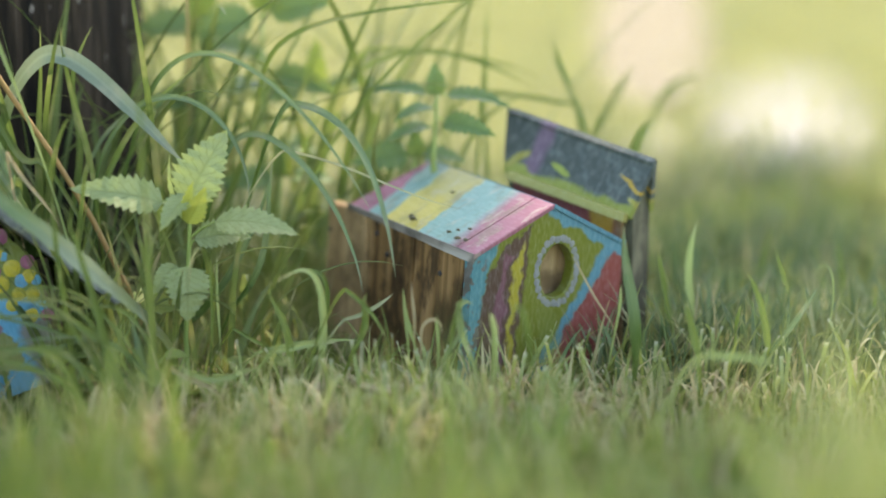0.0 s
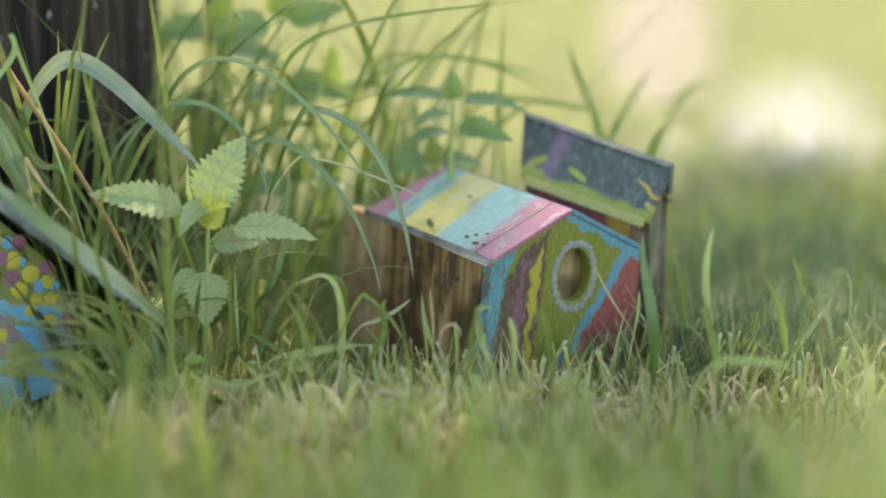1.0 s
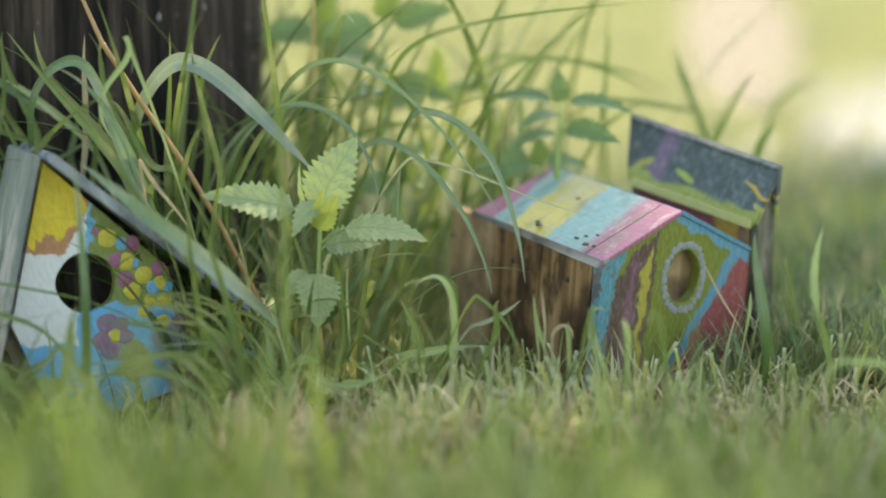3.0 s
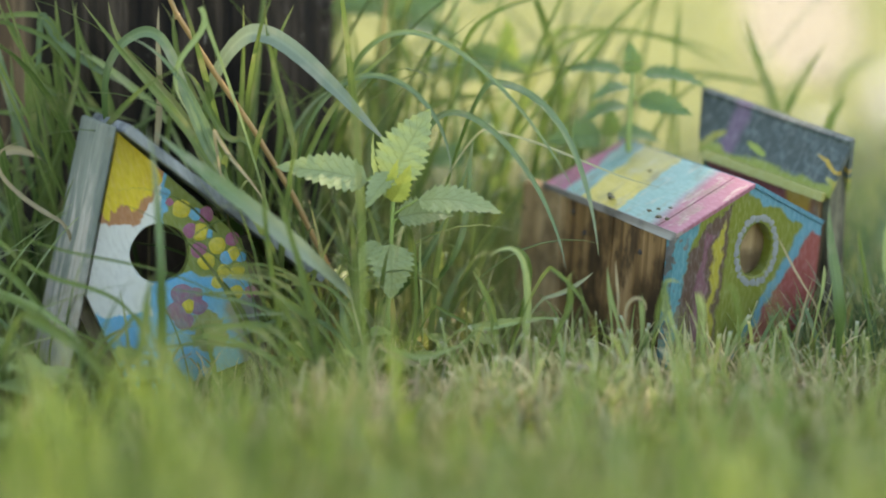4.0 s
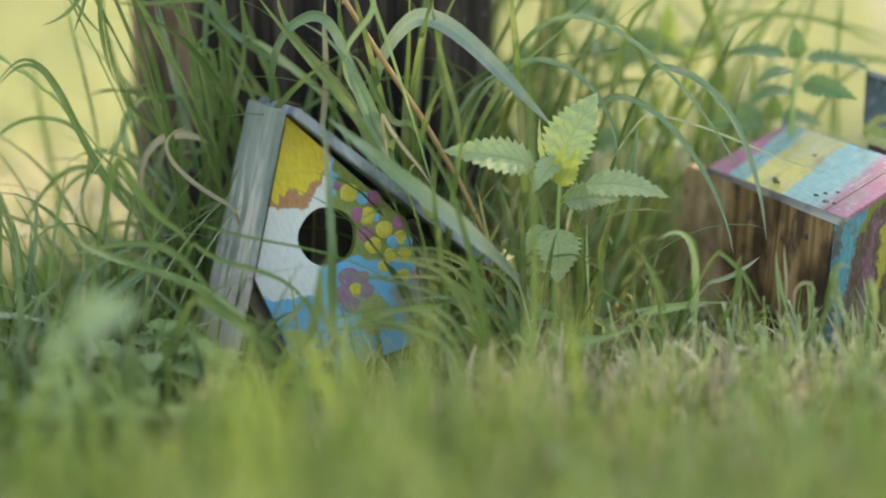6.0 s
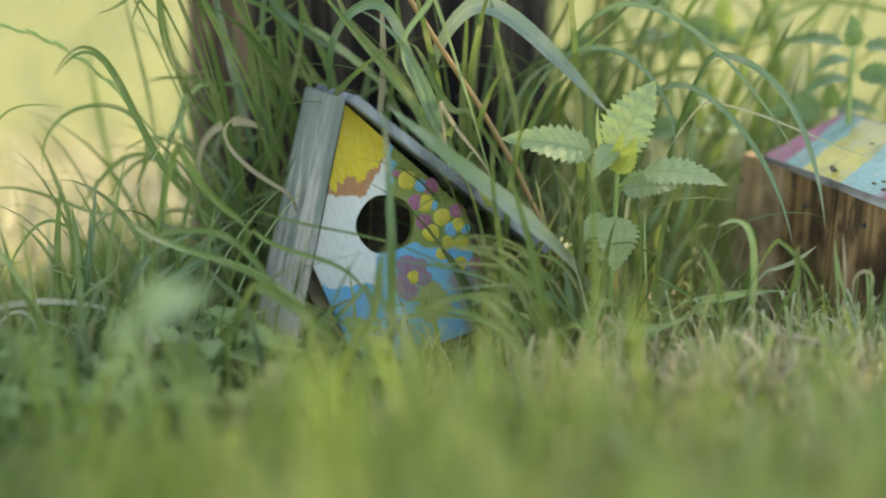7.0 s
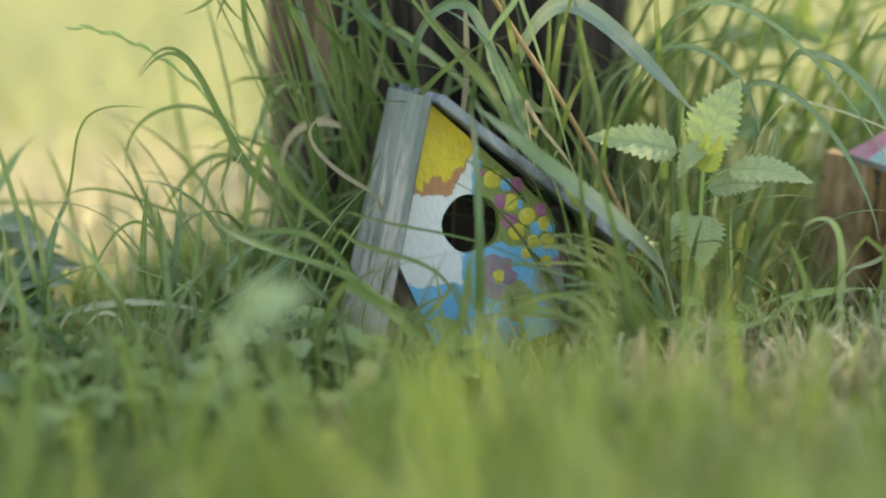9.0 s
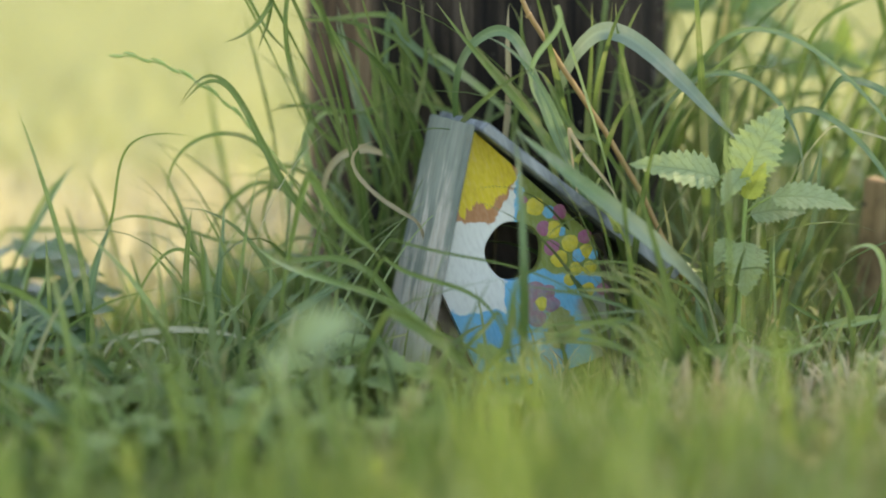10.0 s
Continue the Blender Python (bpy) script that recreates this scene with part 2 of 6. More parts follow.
col = n.mix(n.math("MULTIPLY", n.above(fine, 0.60, 0.05), 0.5), col, (0.10, 0.09, 0.06))
n.bump(n.math("ADD", fine, streak), 0.3, 0.0008)
M_GREY = n.done(col, 0.62, 0.3)
M_EDGE = wood("worn_roof_edge", (0.09, 0.10, 0.09), (0.17, 0.185, 0.17), (0.31, 0.32, 0.29), "z", 0.8, 0.6)


def paint(name, layers, base, ground=(0.20, 0.13, 0.07), wobble=0.004, rough=0.42):
    """Brushed house paint. layers(n, x, y, z) gives (mask, colour) pairs laid one over another, in the thing's own metres."""
    n = Nodes(name)
    p = n.coords()
    x, y, z = n.split(p)
    a = n.math("MULTIPLY", n.math("SUBTRACT", n.noise(p, 70, 3), 0.5), wobble * 4)
    b = n.math("MULTIPLY", n.math("SUBTRACT", n.noise(n.scaled(p, (1.0, 1.3, 0.8)), 95, 3), 0.5), wobble * 4)
    x, z = n.math("ADD", x, a), n.math("ADD", z, b)
    col = base
    for mask, c in layers(n, x, y, z):
        col = n.mix(mask, col, c)
    brush = n.noise(n.scaled(p, (500, 120, 160)), 1.0, 4, 0.6)
    thin = n.noise(p, 130, 4, 0.65)
    col = n.mix(n.math("MULTIPLY", n.above(brush, 0.60, 0.2), 0.14), col, (0.62, 0.62, 0.55))
    col = n.mix(n.math("MULTIPLY", n.above(n.math("SUBTRACT", 1.0, brush), 0.58, 0.16), 0.16), col, tuple(c * 0.6 for c in ground))
    col = n.mix(n.math("MULTIPLY", n.above(thin, 0.72, 0.04), 0.8), col, ground)
    n.bump(n.math("ADD", brush, n.math("MULTIPLY", thin, 0.6)), 0.22, 0.0005)
    return n.done(col, rough, 0.35)


def dab_paint(name, c, under):
    """A dab of paint put on thin, through which the coat below shows in places."""
    return paint(name, lambda n, x, y, z: [(n.math("MULTIPLY", n.above(n.noise(n.coords(), 190, 3, 0.6), 0.52, 0.12), 0.5), under)], c, under)


def plain_paint(name, c, wear=(0.2, 0.13, 0.07)):
    return paint(name, lambda n, x, y, z: [], c, wear)


# ---- helpers for building ----
def link_mesh(name, verts, faces, material, uvs=None, smooth=False):
    me = bpy.data.meshes.new(name)
    me.from_pydata(verts, [], faces)
    if uvs is not None:
        layer = me.uv_layers.new(name="UVMap")
        idx = np.empty(len(me.loops), dtype=np.int32)
        me.loops.foreach_get("vertex_index", idx)
        layer.data.foreach_set("uv", np.asarray(uvs, dtype=np.float32)[idx].ravel())
    if smooth:
        me.polygons.foreach_set("use_smooth", np.ones(len(me.polygons), dtype=bool))
    me.materials.append(material)
    me.update()
    return me


def part(name, bm, material, parent, label=""):
    me = bpy.data.meshes.new(name)
    bmesh.ops.recalc_face_normals(bm, faces=bm.faces)
    bm.to_mesh(me)
    bm.free()
    me.materials.append(material)
    ob = new(name, me)
    ob.parent = parent
    return tagged(ob, label)


def slab(corners, thick, bevel=0.0008, cuts=0, jitter=0.0):
    """A board from four corners of its outer face (in order) and its thickness along the inward normal."""
    bm = bmesh.new()
    c = [Vector(v) for v in corners]
    nrm = (c[1] - c[0]).cross(c[3] - c[0]).normalized()
    vs = [bm.verts.new(v) for v in c] + [bm.verts.new(v - nrm * thick) for v in c]
    for f in ((0, 1, 2, 3), (7, 6, 5, 4), (0, 4, 5, 1), (1, 5, 6, 2), (2, 6, 7, 3), (3, 7, 4, 0)):
        bm.faces.new([vs[i] for i in f])
    if cuts:
        bmesh.ops.subdivide_edges(bm, edges=bm.edges[:], cuts=cuts, use_grid_fill=True)
        for v in bm.verts:
            v.co += noise.noise_vector(v.co * 60) * jitter
    if bevel:
        sharp = [e for e in bm.edges if len(e.link_faces) == 2 and e.calc_face_angle() > 0.6]
        bmesh.ops.bevel(bm, geom=sharp, offset=bevel, segments=2, affect="EDGES")
    return bm


def holed_board(outline, hole, radius, thick, y0, steps=48, squash=1.0):
    """A board in the x-z plane with a round hole; outline is seen from the front, and is star-shaped about the hole."""
    bm = bmesh.new()
    hx, hz = hole
    angles = [2 * math.pi * i / steps for i in range(steps)]
    angles += [math.atan2(z - hz, x - hx) % (2 * math.pi) for x, z in outline]
    angles = sorted(set(round(a, 6) for a in angles))

    def reach(a):
        d = Vector((math.cos(a), math.sin(a)))
        best = 1.0
        for i, p in enumerate(outline):
            q = outline[(i + 1) % len(outline)]
            e = (q[0] - p[0], q[1] - p[1])
            den = d.x * e[1] - d.y * e[0]
            if abs(den) < 1e-12:
                continue
            wx, wz = p[0] - hx, p[1] - hz
            s = (wx * e[1] - wz * e[0]) / den
            u = (wx * d.y - wz * d.x) / den
            if s > 1e-6 and -1e-4 <= u <= 1.0001:
                best = min(best, s)
        return best

    rings = []
    for a in angles:
        c, s = math.cos(a), math.sin(a)
        far = reach(a)
        wob = radius * (1 + 0.02 * math.sin(5 * a)) / math.hypot(c, s / squash)
        rings.append([bm.verts.new((hx + r * c, y, hz + r * s)) for r, y in ((wob + 0.0006, y0), (far, y0), (far, y0 + thick), (wob, y0 + thick), (wob, y0 + 0.0006))])
    for i, r in enumerate(rings):
        q = rings[(i + 1) % len(rings)]
        for k in range(5):
            bm.faces.new((r[k], r[(k + 1) % 5], q[(k + 1) % 5], q[k]))
    return bm


def thing(name, m, label, category, group=""):
    ob = new(name)
    ob.empty_display_size = 0.05
    ob.matrix_world = m
    return tagged(ob, label, category, group)


def tube(points, radii, sides=8):
    """Verts, faces and uvs of a round stem through the points."""
    verts, faces, uvs = [], [], []
    pts = [Vector(p) for p in points]
    for i, p in enumerate(pts):
        d = (pts[min(i + 1, len(pts) - 1)] - pts[max(i - 1, 0)]).normalized()
        s = d.cross(Vector((0.3, 1, 0.1))).normalized()
        t = d.cross(s)
        for k in range(sides):
            a = 2 * math.pi * k / sides
            verts.append(p + (s * math.cos(a) + t * math.sin(a)) * radii[i])
            uvs.append((k / sides, i / (len(pts) - 1)))
    for i in range(len(pts) - 1):
        for k in range(sides):
            a, b = i * sides + k, i * sides + (k + 1) % sides
            faces.append((a, b, b + sides, a + sides))
    faces.append(tuple(range(len(verts) - sides, len(verts))))
    return verts, faces, uvs


def bez(a, b, c, d, t):
    u = 1 - t
    return a * (u * u * u) + b * (3 * u * u * t) + c * (3 * u * t * t) + d * (t * t * t)


# ---- ground ----
bm = bmesh.new()
ticks = [-400, -60, -12, -4, -3.2, -2.8] + [-2.6 + 0.1 * i for i in range(59)] + [3.6, 4.5, 6, 9, 14, 30, 90, 400]


def bank(y):
    """The lawn in front of the boxes is a low bank that falls towards them and levels out at their feet."""
    q = -0.015 - np.maximum(y, -2.3)
    return 0.045 * 0.5 * (q + np.sqrt(q * q + 0.0016)) - 0.0003


def ground_height(x, y):
    near = math.exp(-((x - 0.1) ** 2 + y * y) / 4)
    return near * (0.006 * noise.noise((x * 5, y * 5, 0)) - 0.004) - 0.002 + float(bank(y))


grid = [[bm.verts.new((x, y, ground_height(x, y))) for x in ticks] for y in ticks]
for i in range(len(ticks) - 1):
    for k in range(len(ticks) - 1):
        bm.faces.new((grid[i][k], grid[i][k + 1], grid[i + 1][k + 1], grid[i + 1][k]))
me = bpy.data.meshes.new("ground")
bm.to_mesh(me)
bm.free()
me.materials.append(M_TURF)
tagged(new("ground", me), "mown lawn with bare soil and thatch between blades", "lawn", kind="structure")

EYE_Y = -1.45


def in_wedge(x, y, margin):
    d = y - EYE_Y
    return (x > -0.0427 - 0.185 * d - margin) & (x < 0.129 + 0.30 * d + margin)


def blades(name, roots, heights, widths, bend, segs, material, seed, label, category, fold=False, tilt=0.35, cut=False):
    """Many grass blades in one mesh: each leans its own way and bows over towards the tip."""
    rng = np.random.default_rng(seed)
    n_b = len(roots)
    side = rng.uniform(0, 2 * np.pi, n_b)
    way = np.stack([np.cos(side), np.sin(side)], 1)
    turn = side + np.pi / 2 + rng.normal(0, 0.5, n_b)
    across = np.stack([np.cos(turn), np.sin(turn)], 1)
    rows = segs + 1
    s = np.linspace(0, 1, rows)
    curl = bend * rng.uniform(0.2, 1.6, n_b)
    lean = rng.uniform(0.0, tilt, n_b)
    ang = np.minimum(lean[:, None] + curl[:, None] * s[None] ** 1.5, 2.3)
    dl = heights[:, None] / segs
    out = np.concatenate([np.zeros((n_b, 1)), np.cumsum(np.sin(ang[:, :-1]) * dl, 1)], 1)
    up = np.concatenate([np.zeros((n_b, 1)), np.cumsum(np.cos(ang[:, :-1]) * dl, 1)], 1)
    up = np.maximum(up, 0.003)
    mid = np.empty((n_b, rows, 3))
    mid[:, :, :2] = roots[:, None, :] + out[:, :, None] * way[:, None, :]
    mid[:, :, 2] = up - 0.004 * (s[None] == 0) + bank(roots[:, 1])[:, None]
    prof = np.clip(np.minimum(1.0, 0.55 + s * 2.2) * (1 - s ** 3), 0.04, 1)
    if cut:
        prof = np.minimum(1.0, 0.6 + s)
    half = widths[:, None] * prof[None] * 0.5
    off = np.zeros((n_b, rows, 3))
    off[:, :, :2] = half[:, :, None] * across[:, None, :]
    cols = 3 if fold else 2
    v = np.empty((n_b, rows, cols, 3))
    v[:, :, 0], v[:, :, -1] = mid - off, mid + off
    if fold:
        v[:, :, 1] = mid
        v[:, :, 1, 2] -= half * 0.55
        v[:, :, 1, :2] -= (half * 0.25)[:, :, None] * way[:, None, :]
    uv = np.empty((n_b, rows, cols, 2))
    uv[..., 0] = np.linspace(0, 1, cols)[None, None]
    uv[..., 1] = s[None, :, None]
    i0 = (np.arange(n_b) * rows * cols)[:, None, None]
    r = (np.arange(segs) * cols)[None, :, None]
    c = np.arange(cols - 1)[None, None]
    a = i0 + r + c
    faces = np.stack([a, a + 1, a + cols + 1, a + cols], -1).reshape(-1, 4)
    me = bpy.data.meshes.new(name)
    nv, nf = v.size // 3, len(faces)
    me.vertices.add(nv)
    me.vertices.foreach_set("co", v.astype(np.float32).ravel())
    me.loops.add(nf * 4)
    me.loops.foreach_set("vertex_index", faces.astype(np.int32).ravel())
    me.polygons.add(nf)
    me.polygons.foreach_set("loop_start", (np.arange(nf) * 4).astype(np.int32))
    me.polygons.foreach_set("use_smooth", np.ones(nf, dtype=bool))
    layer = me.uv_layers.new(name="UVMap")
    layer.data.foreach_set("uv", uv.reshape(-1, 2)[faces.ravel()].astype(np.float32).ravel())
    me.update(calc_edges=True)
    me.validate()
    me.materials.append(material)
    return tagged(new(name, me), label, category, kind="stuff")


# ---- the three painted nest boxes ----
HOUSE_A = pose(0.0002, 0.01, 0.0829, -6, -16.6, 14.9)
HOUSE_B = pose(0.3068, -0.0041, 0.0946, 2.9, 2.1, 28.5)
HOUSE_C = pose(0.3444, 0.135, 0.1611, 0, 12.4, -37.2)
POST = (-0.010, 0.24, 0.122)


def clear_of_things(x, y):
    """False under the boxes and the post."""
    ok = np.ones(len(x), dtype=bool)
    for m, x0, x1, y0, y1 in ((HOUSE_A, -0.055, 0.055, -0.002, 0.10), (HOUSE_B, -0.004, 0.118, -0.003, 0.14), (HOUSE_C, -0.005, 0.115, -0.03, 0.09)):
        inv = np.array(m.to_3x3().inverted())
        q = np.stack([x - m.translation.x, y - m.translation.y], 1) @ inv[:2, :2].T
        ok &= ~((q[:, 0] > x0) & (q[:, 0] < x1) & (q[:, 1] > y0) & (q[:, 1] < y1))
    ok &= (x - POST[0]) ** 2 + (y - POST[1]) ** 2 > (POST[2] + 0.004) ** 2
    return ok


MM = 0.001
YELLOW, ORANGE, WHITE, BLUE = (0.72, 0.53, 0.015), (0.44, 0.19, 0.07), (0.67, 0.66, 0.57), (0.10, 0.38, 0.55)
OLIVE, RED = (0.18, 0.215, 0.036), (0.25, 0.055, 0.045)


def front_a(n, x, y, z):
    lin = lambda a, b, c: n.math("ADD", n.math("ADD", n.math("MULTIPLY", x, a), n.math("MULTIPLY", z, b)), c * MM)
    s = 0.0008
    white = n.both(n.above(lin(-1, 0.46, -2), 0, s), n.above(lin(0.31, 1, 38), 0, s))
    green = n.both(n.above(lin(1, -0.46, -1), 0, s), n.above(lin(0.45, 1, 13), 0, s))
    orange = n.both(n.above(lin(0.31, 1, -19), 0, s), n.above(lin(-0.85, 1, -27), 0, s))
    drip = n.math("MULTIPLY", n.math("SUBTRACT", n.noise(n.scaled(n.coords(), (120, 1, 26)), 1.0, 3), 0.5), 0.034)
    yellow = n.both(n.above(n.math("ADD", lin(0.4, 1, -27), drip), 0, s), n.both(n.above(lin(-0.45, 1, -33), 0, s), n.above(lin(-1, 0, 16), 0, s)))
    thin = n.noise(n.scaled(n.coords(), (300, 1, 60)), 1.0, 4, 0.6)
    yellow = n.math("MULTIPLY", yellow, n.math("SUBTRACT", 1.0, n.math("MULTIPLY", n.above(thin, 0.58, 0.12), 0.22)))
    bare = n.both(n.above(lin(1, 0, -27), 0, 0.003), n.above(lin(0.2, -1, -48), 0, 0.003))
    moss = n.above(n.math("SUBTRACT", n.math("ADD", 0.012, n.math("MULTIPLY", n.math("SUBTRACT", n.noise(n.coords(), 120, 3), 0.5), 0.02)), n.math("SQRT", n.math("ADD", n.math("POWER", n.math("ADD", x, -0.013), 2.0), n.math("POWER", n.math("ADD", z, 0.054), 2.0)))), 0, 0.002)
    return [(moss, (0.24, 0.25, 0.07)), (green, OLIVE), (white, WHITE), (orange, ORANGE), (yellow, YELLOW), (bare, (0.24, 0.23, 0.20))]


house_a = thing("birdhouse", HOUSE_A, "painted wooden birdhouse with steep grey roof leaning in grass", "birdhouse", "painted birdhouses")
out_a = [(0, 0.076), (-0.0493, -0.0087), (-0.0415, -0.080), (0.0415, -0.080), (0.0493, -0.0087)]
board_a = part("front_board", holed_board(out_a, (0, 0), 0.0176, 0.008, 0), paint("front_paint_flowers", front_a, BLUE), house_a, "front board painted yellow, white, blue and green")
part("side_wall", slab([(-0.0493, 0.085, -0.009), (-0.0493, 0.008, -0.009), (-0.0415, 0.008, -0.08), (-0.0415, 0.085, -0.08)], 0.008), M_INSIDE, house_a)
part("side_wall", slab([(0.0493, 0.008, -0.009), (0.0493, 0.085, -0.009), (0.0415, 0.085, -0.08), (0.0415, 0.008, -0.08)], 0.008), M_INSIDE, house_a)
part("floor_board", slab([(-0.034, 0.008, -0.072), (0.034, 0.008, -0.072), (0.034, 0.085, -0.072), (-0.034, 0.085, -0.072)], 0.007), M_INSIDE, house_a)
bm = bmesh.new()
lo = [bm.verts.new((x, 0.085, z)) for x, z in out_a]
hi = [bm.verts.new((x, 0.092, z)) for x, z in out_a]
bm.faces.new(lo), bm.faces.new(hi[::-1])
for i in range(5):
    bm.faces.new((lo[i], hi[i], hi[(i + 1) % 5], lo[(i + 1) % 5]))
part("back_board", bm, M_INSIDE, house_a)
slope = Vector((0.0493, 0, -0.0847)).normalized()
up_r = Vector((0.0847, 0, 0.0493)).normalized()
for sx in (-1, 1):
    d, u = Vector((sx * slope.x, 0, slope.z)), Vector((sx * up_r.x, 0, up_r.z))
    if sx > 0:
        d = (Matrix.Rotation(radians(-3.5), 3, "Y") @ d).normalized()
    top = Vector((-0.004, 0, 0.0775)) + u * (0.0058 if sx < 0 else 0.0095) - d * (0.0045 if sx < 0 else -0.001)
    low = top + d * 0.150
    a, b = Vector((0, -0.022, 0)), Vector((0, 0.076 if sx < 0 else 0.094, 0))
    back = Vector((0, 0.012 if sx < 0 else 0.0, 0))
    ring = [top + a, low + a, low + b, top + b] if sx > 0 else [top + b, low + b + back, low + a, top + a]
    part("roof_board", slab(ring, 0.0045 if sx < 0 else 0.0062, 0.0008, 3, 0.0006), M_GREY if sx < 0 else M_EDGE, house_a, "weathered grey roof board")


def dab(x, z, r, y=0.0, dome=0.0007, squash=1.0):
    bm = bmesh.new()
    k = 16
    mid = bm.verts.new((x, y - dome, z))
    rings = []
    for f, h in ((0.6, 0.9), (1.0, -0.15)):
        rings.append([bm.verts.new((x + r * f * math.cos(2 * math.pi * i / k) * (1 + 0.34 * noise.noise((x * 900, z * 900 + math.sin(2 * math.pi * i / k) * 1.2, math.cos(2 * math.pi * i / k) * 1.2))), y - dome * h, z + squash * r * f * math.sin(2 * math.pi * i / k))) for i in range(k)])
    for i in range(k):
        j = (i + 1) % k
        bm.faces.new((mid, rings[0][i], rings[0][j]))
        bm.faces.new((rings[0][i], rings[1][i], rings[1][j], rings[0][j]))
    return bm


M_DAB = {"yellow": dab_paint("yellow_dab", (0.60, 0.47, 0.04), (0.36, 0.33, 0.05)), "rose": dab_paint("rose_dab", (0.27, 0.12, 0.17), (0.17, 0.22, 0.24)), "pink": dab_paint("pink_dab", (0.36, 0.09, 0.19), (0.27, 0.17, 0.12)),
         "blue": dab_paint("blue_dab", BLUE, (0.16, 0.27, 0.28)), "white": dab_paint("white_dab", (0.215, 0.225, 0.215), (0.17, 0.18, 0.15))}


def dot(colour, x, z, r, h=0.0004):
    part("paint_dot", dab(x * MM, z * MM, r * MM, 0.0, h), M_DAB[colour], board_a, colour + " dab of paint")


dot("pink", 33.6, 12.4, 5)
dot("pink", 21.8, 6.5, 5)
dot("pink", 22.6, -6.2, 5.2)
dot("pink", 44.0, -7.0, 4.5)
dot("pink", 44.5, -41, 4)
dot("pink", 15.5, 27, 2.5)
dot("rose", 4.0, -28.5, 7.5)
dot("rose", -1.5, -36.5, 6.5)
dot("rose", 12.0, -31.0, 5.0)
dot("rose", 11.5, -38.0, 5.5)
dot("rose", 0.5, -43.5, 6.0)
dot("blue", 27.8, 14.8, 4.2)
dot("blue", 37.0, -16.5, 4.5)
dot("blue", 35.0, -30.5, 4.5)
dot("blue", 14.5, 33.0, 3.5)
dot("blue", 31.5, 1.0, 3.0)
dot("blue", 45.5, -19, 3.5)
dot("yellow", 21.0, 20.8, 6.0, 0.0006)
dot("yellow", 27.2, 3.8, 5.6, 0.0006)
dot("yellow", 33.9, -7.6, 5.5, 0.0006)
dot("yellow", 25.2, -14.2, 5.5, 0.0006)
dot("yellow", 42.2, -15.6, 4.6, 0.0006)
dot("yellow", 33.0, -23.5, 4.6, 0.0006)
dot("yellow", 40.8, -26.0, 4.6, 0.0006)
dot("yellow", 35.7, -38.2, 4.8, 0.0006)
dot("yellow", 27.4, -28.5, 4.2, 0.0006)
dot("yellow", 6.1, -35.8, 5.0, 0.0008)


# ---- the low box with the striped roof ----
W, RISE, DEEP, TALL = 0.114, 0.026, 0.136, 0.098


def front_b(n, x, y, z):
    lin = lambda a, b, c: n.math("ADD", n.math("ADD", n.math("MULTIPLY", x, a), n.math("MULTIPLY", z, b)), c * MM)
    s = 0.0016
    # arcs rise from the foot and bend over to one tip
    up = lambda z0, span, power: n.math("POWER", n.math("MAXIMUM", n.math("MULTIPLY", n.math("ADD", z, -z0 * MM), 1 / (span * MM)), 0.0), power)
    beyond = lambda foot, z0, span, power, sway: n.above(n.math("SUBTRACT", n.math("SUBTRACT", x, foot * MM), n.math("MULTIPLY", up(z0, span, power), sway * MM)), 0, s)
    inside = n.both(beyond(6.5, -45, 59, 2.6, 33), n.math("SUBTRACT", 1.0, beyond(35.5, -49, 64, 1.0, 6.5)))
    rose = n.both(n.both(beyond(17.5, -44, 38, 1.5, 6), n.math("SUBTRACT", 1.0, beyond(25.5, -24, 30, 2.4, 10))), n.above(lin(0, -1, -3), 0, s))
    gold = n.both(beyond(29.0, -24, 30, 2.4, 8.5), n.math("SUBTRACT", 1.0, beyond(32.5, -49, 64, 1.0, 6)))
    strip = n.math("SUBTRACT", 1.0, beyond(7.5, -29, 30, 1.0, 9))
    spots = n.both(n.above(n.noise(n.coords(), 95, 2), 0.55, 0.02), n.above(lin(-1, -0.3, 8), 0, 0.004))
    border = n.both(n.above(lin(0.486, 1, -46), 0, s), n.above(lin(1, 0, -54), 0, 0.002))
    diag = n.above(n.math("SUBTRACT", 0.0034, n.math("ABSOLUTE", lin(0.83, -0.557, -87.7))), 0, s)
    red = n.above(lin(0.83, -0.557, -90.6), 0, s)
    brown = (0.085, 0.045, 0.03)
    return [(strip, (0.06, 0.21, 0.225)), (spots, (0.11, 0.10, 0.085)), (inside, brown), (n.both(inside, rose), (0.165, 0.07, 0.085)), (n.both(inside, gold), (0.33, 0.28, 0.028)),
            (red, RED), (diag, (0.072, 0.22, 0.268)), (border, (0.072, 0.22, 0.268))]


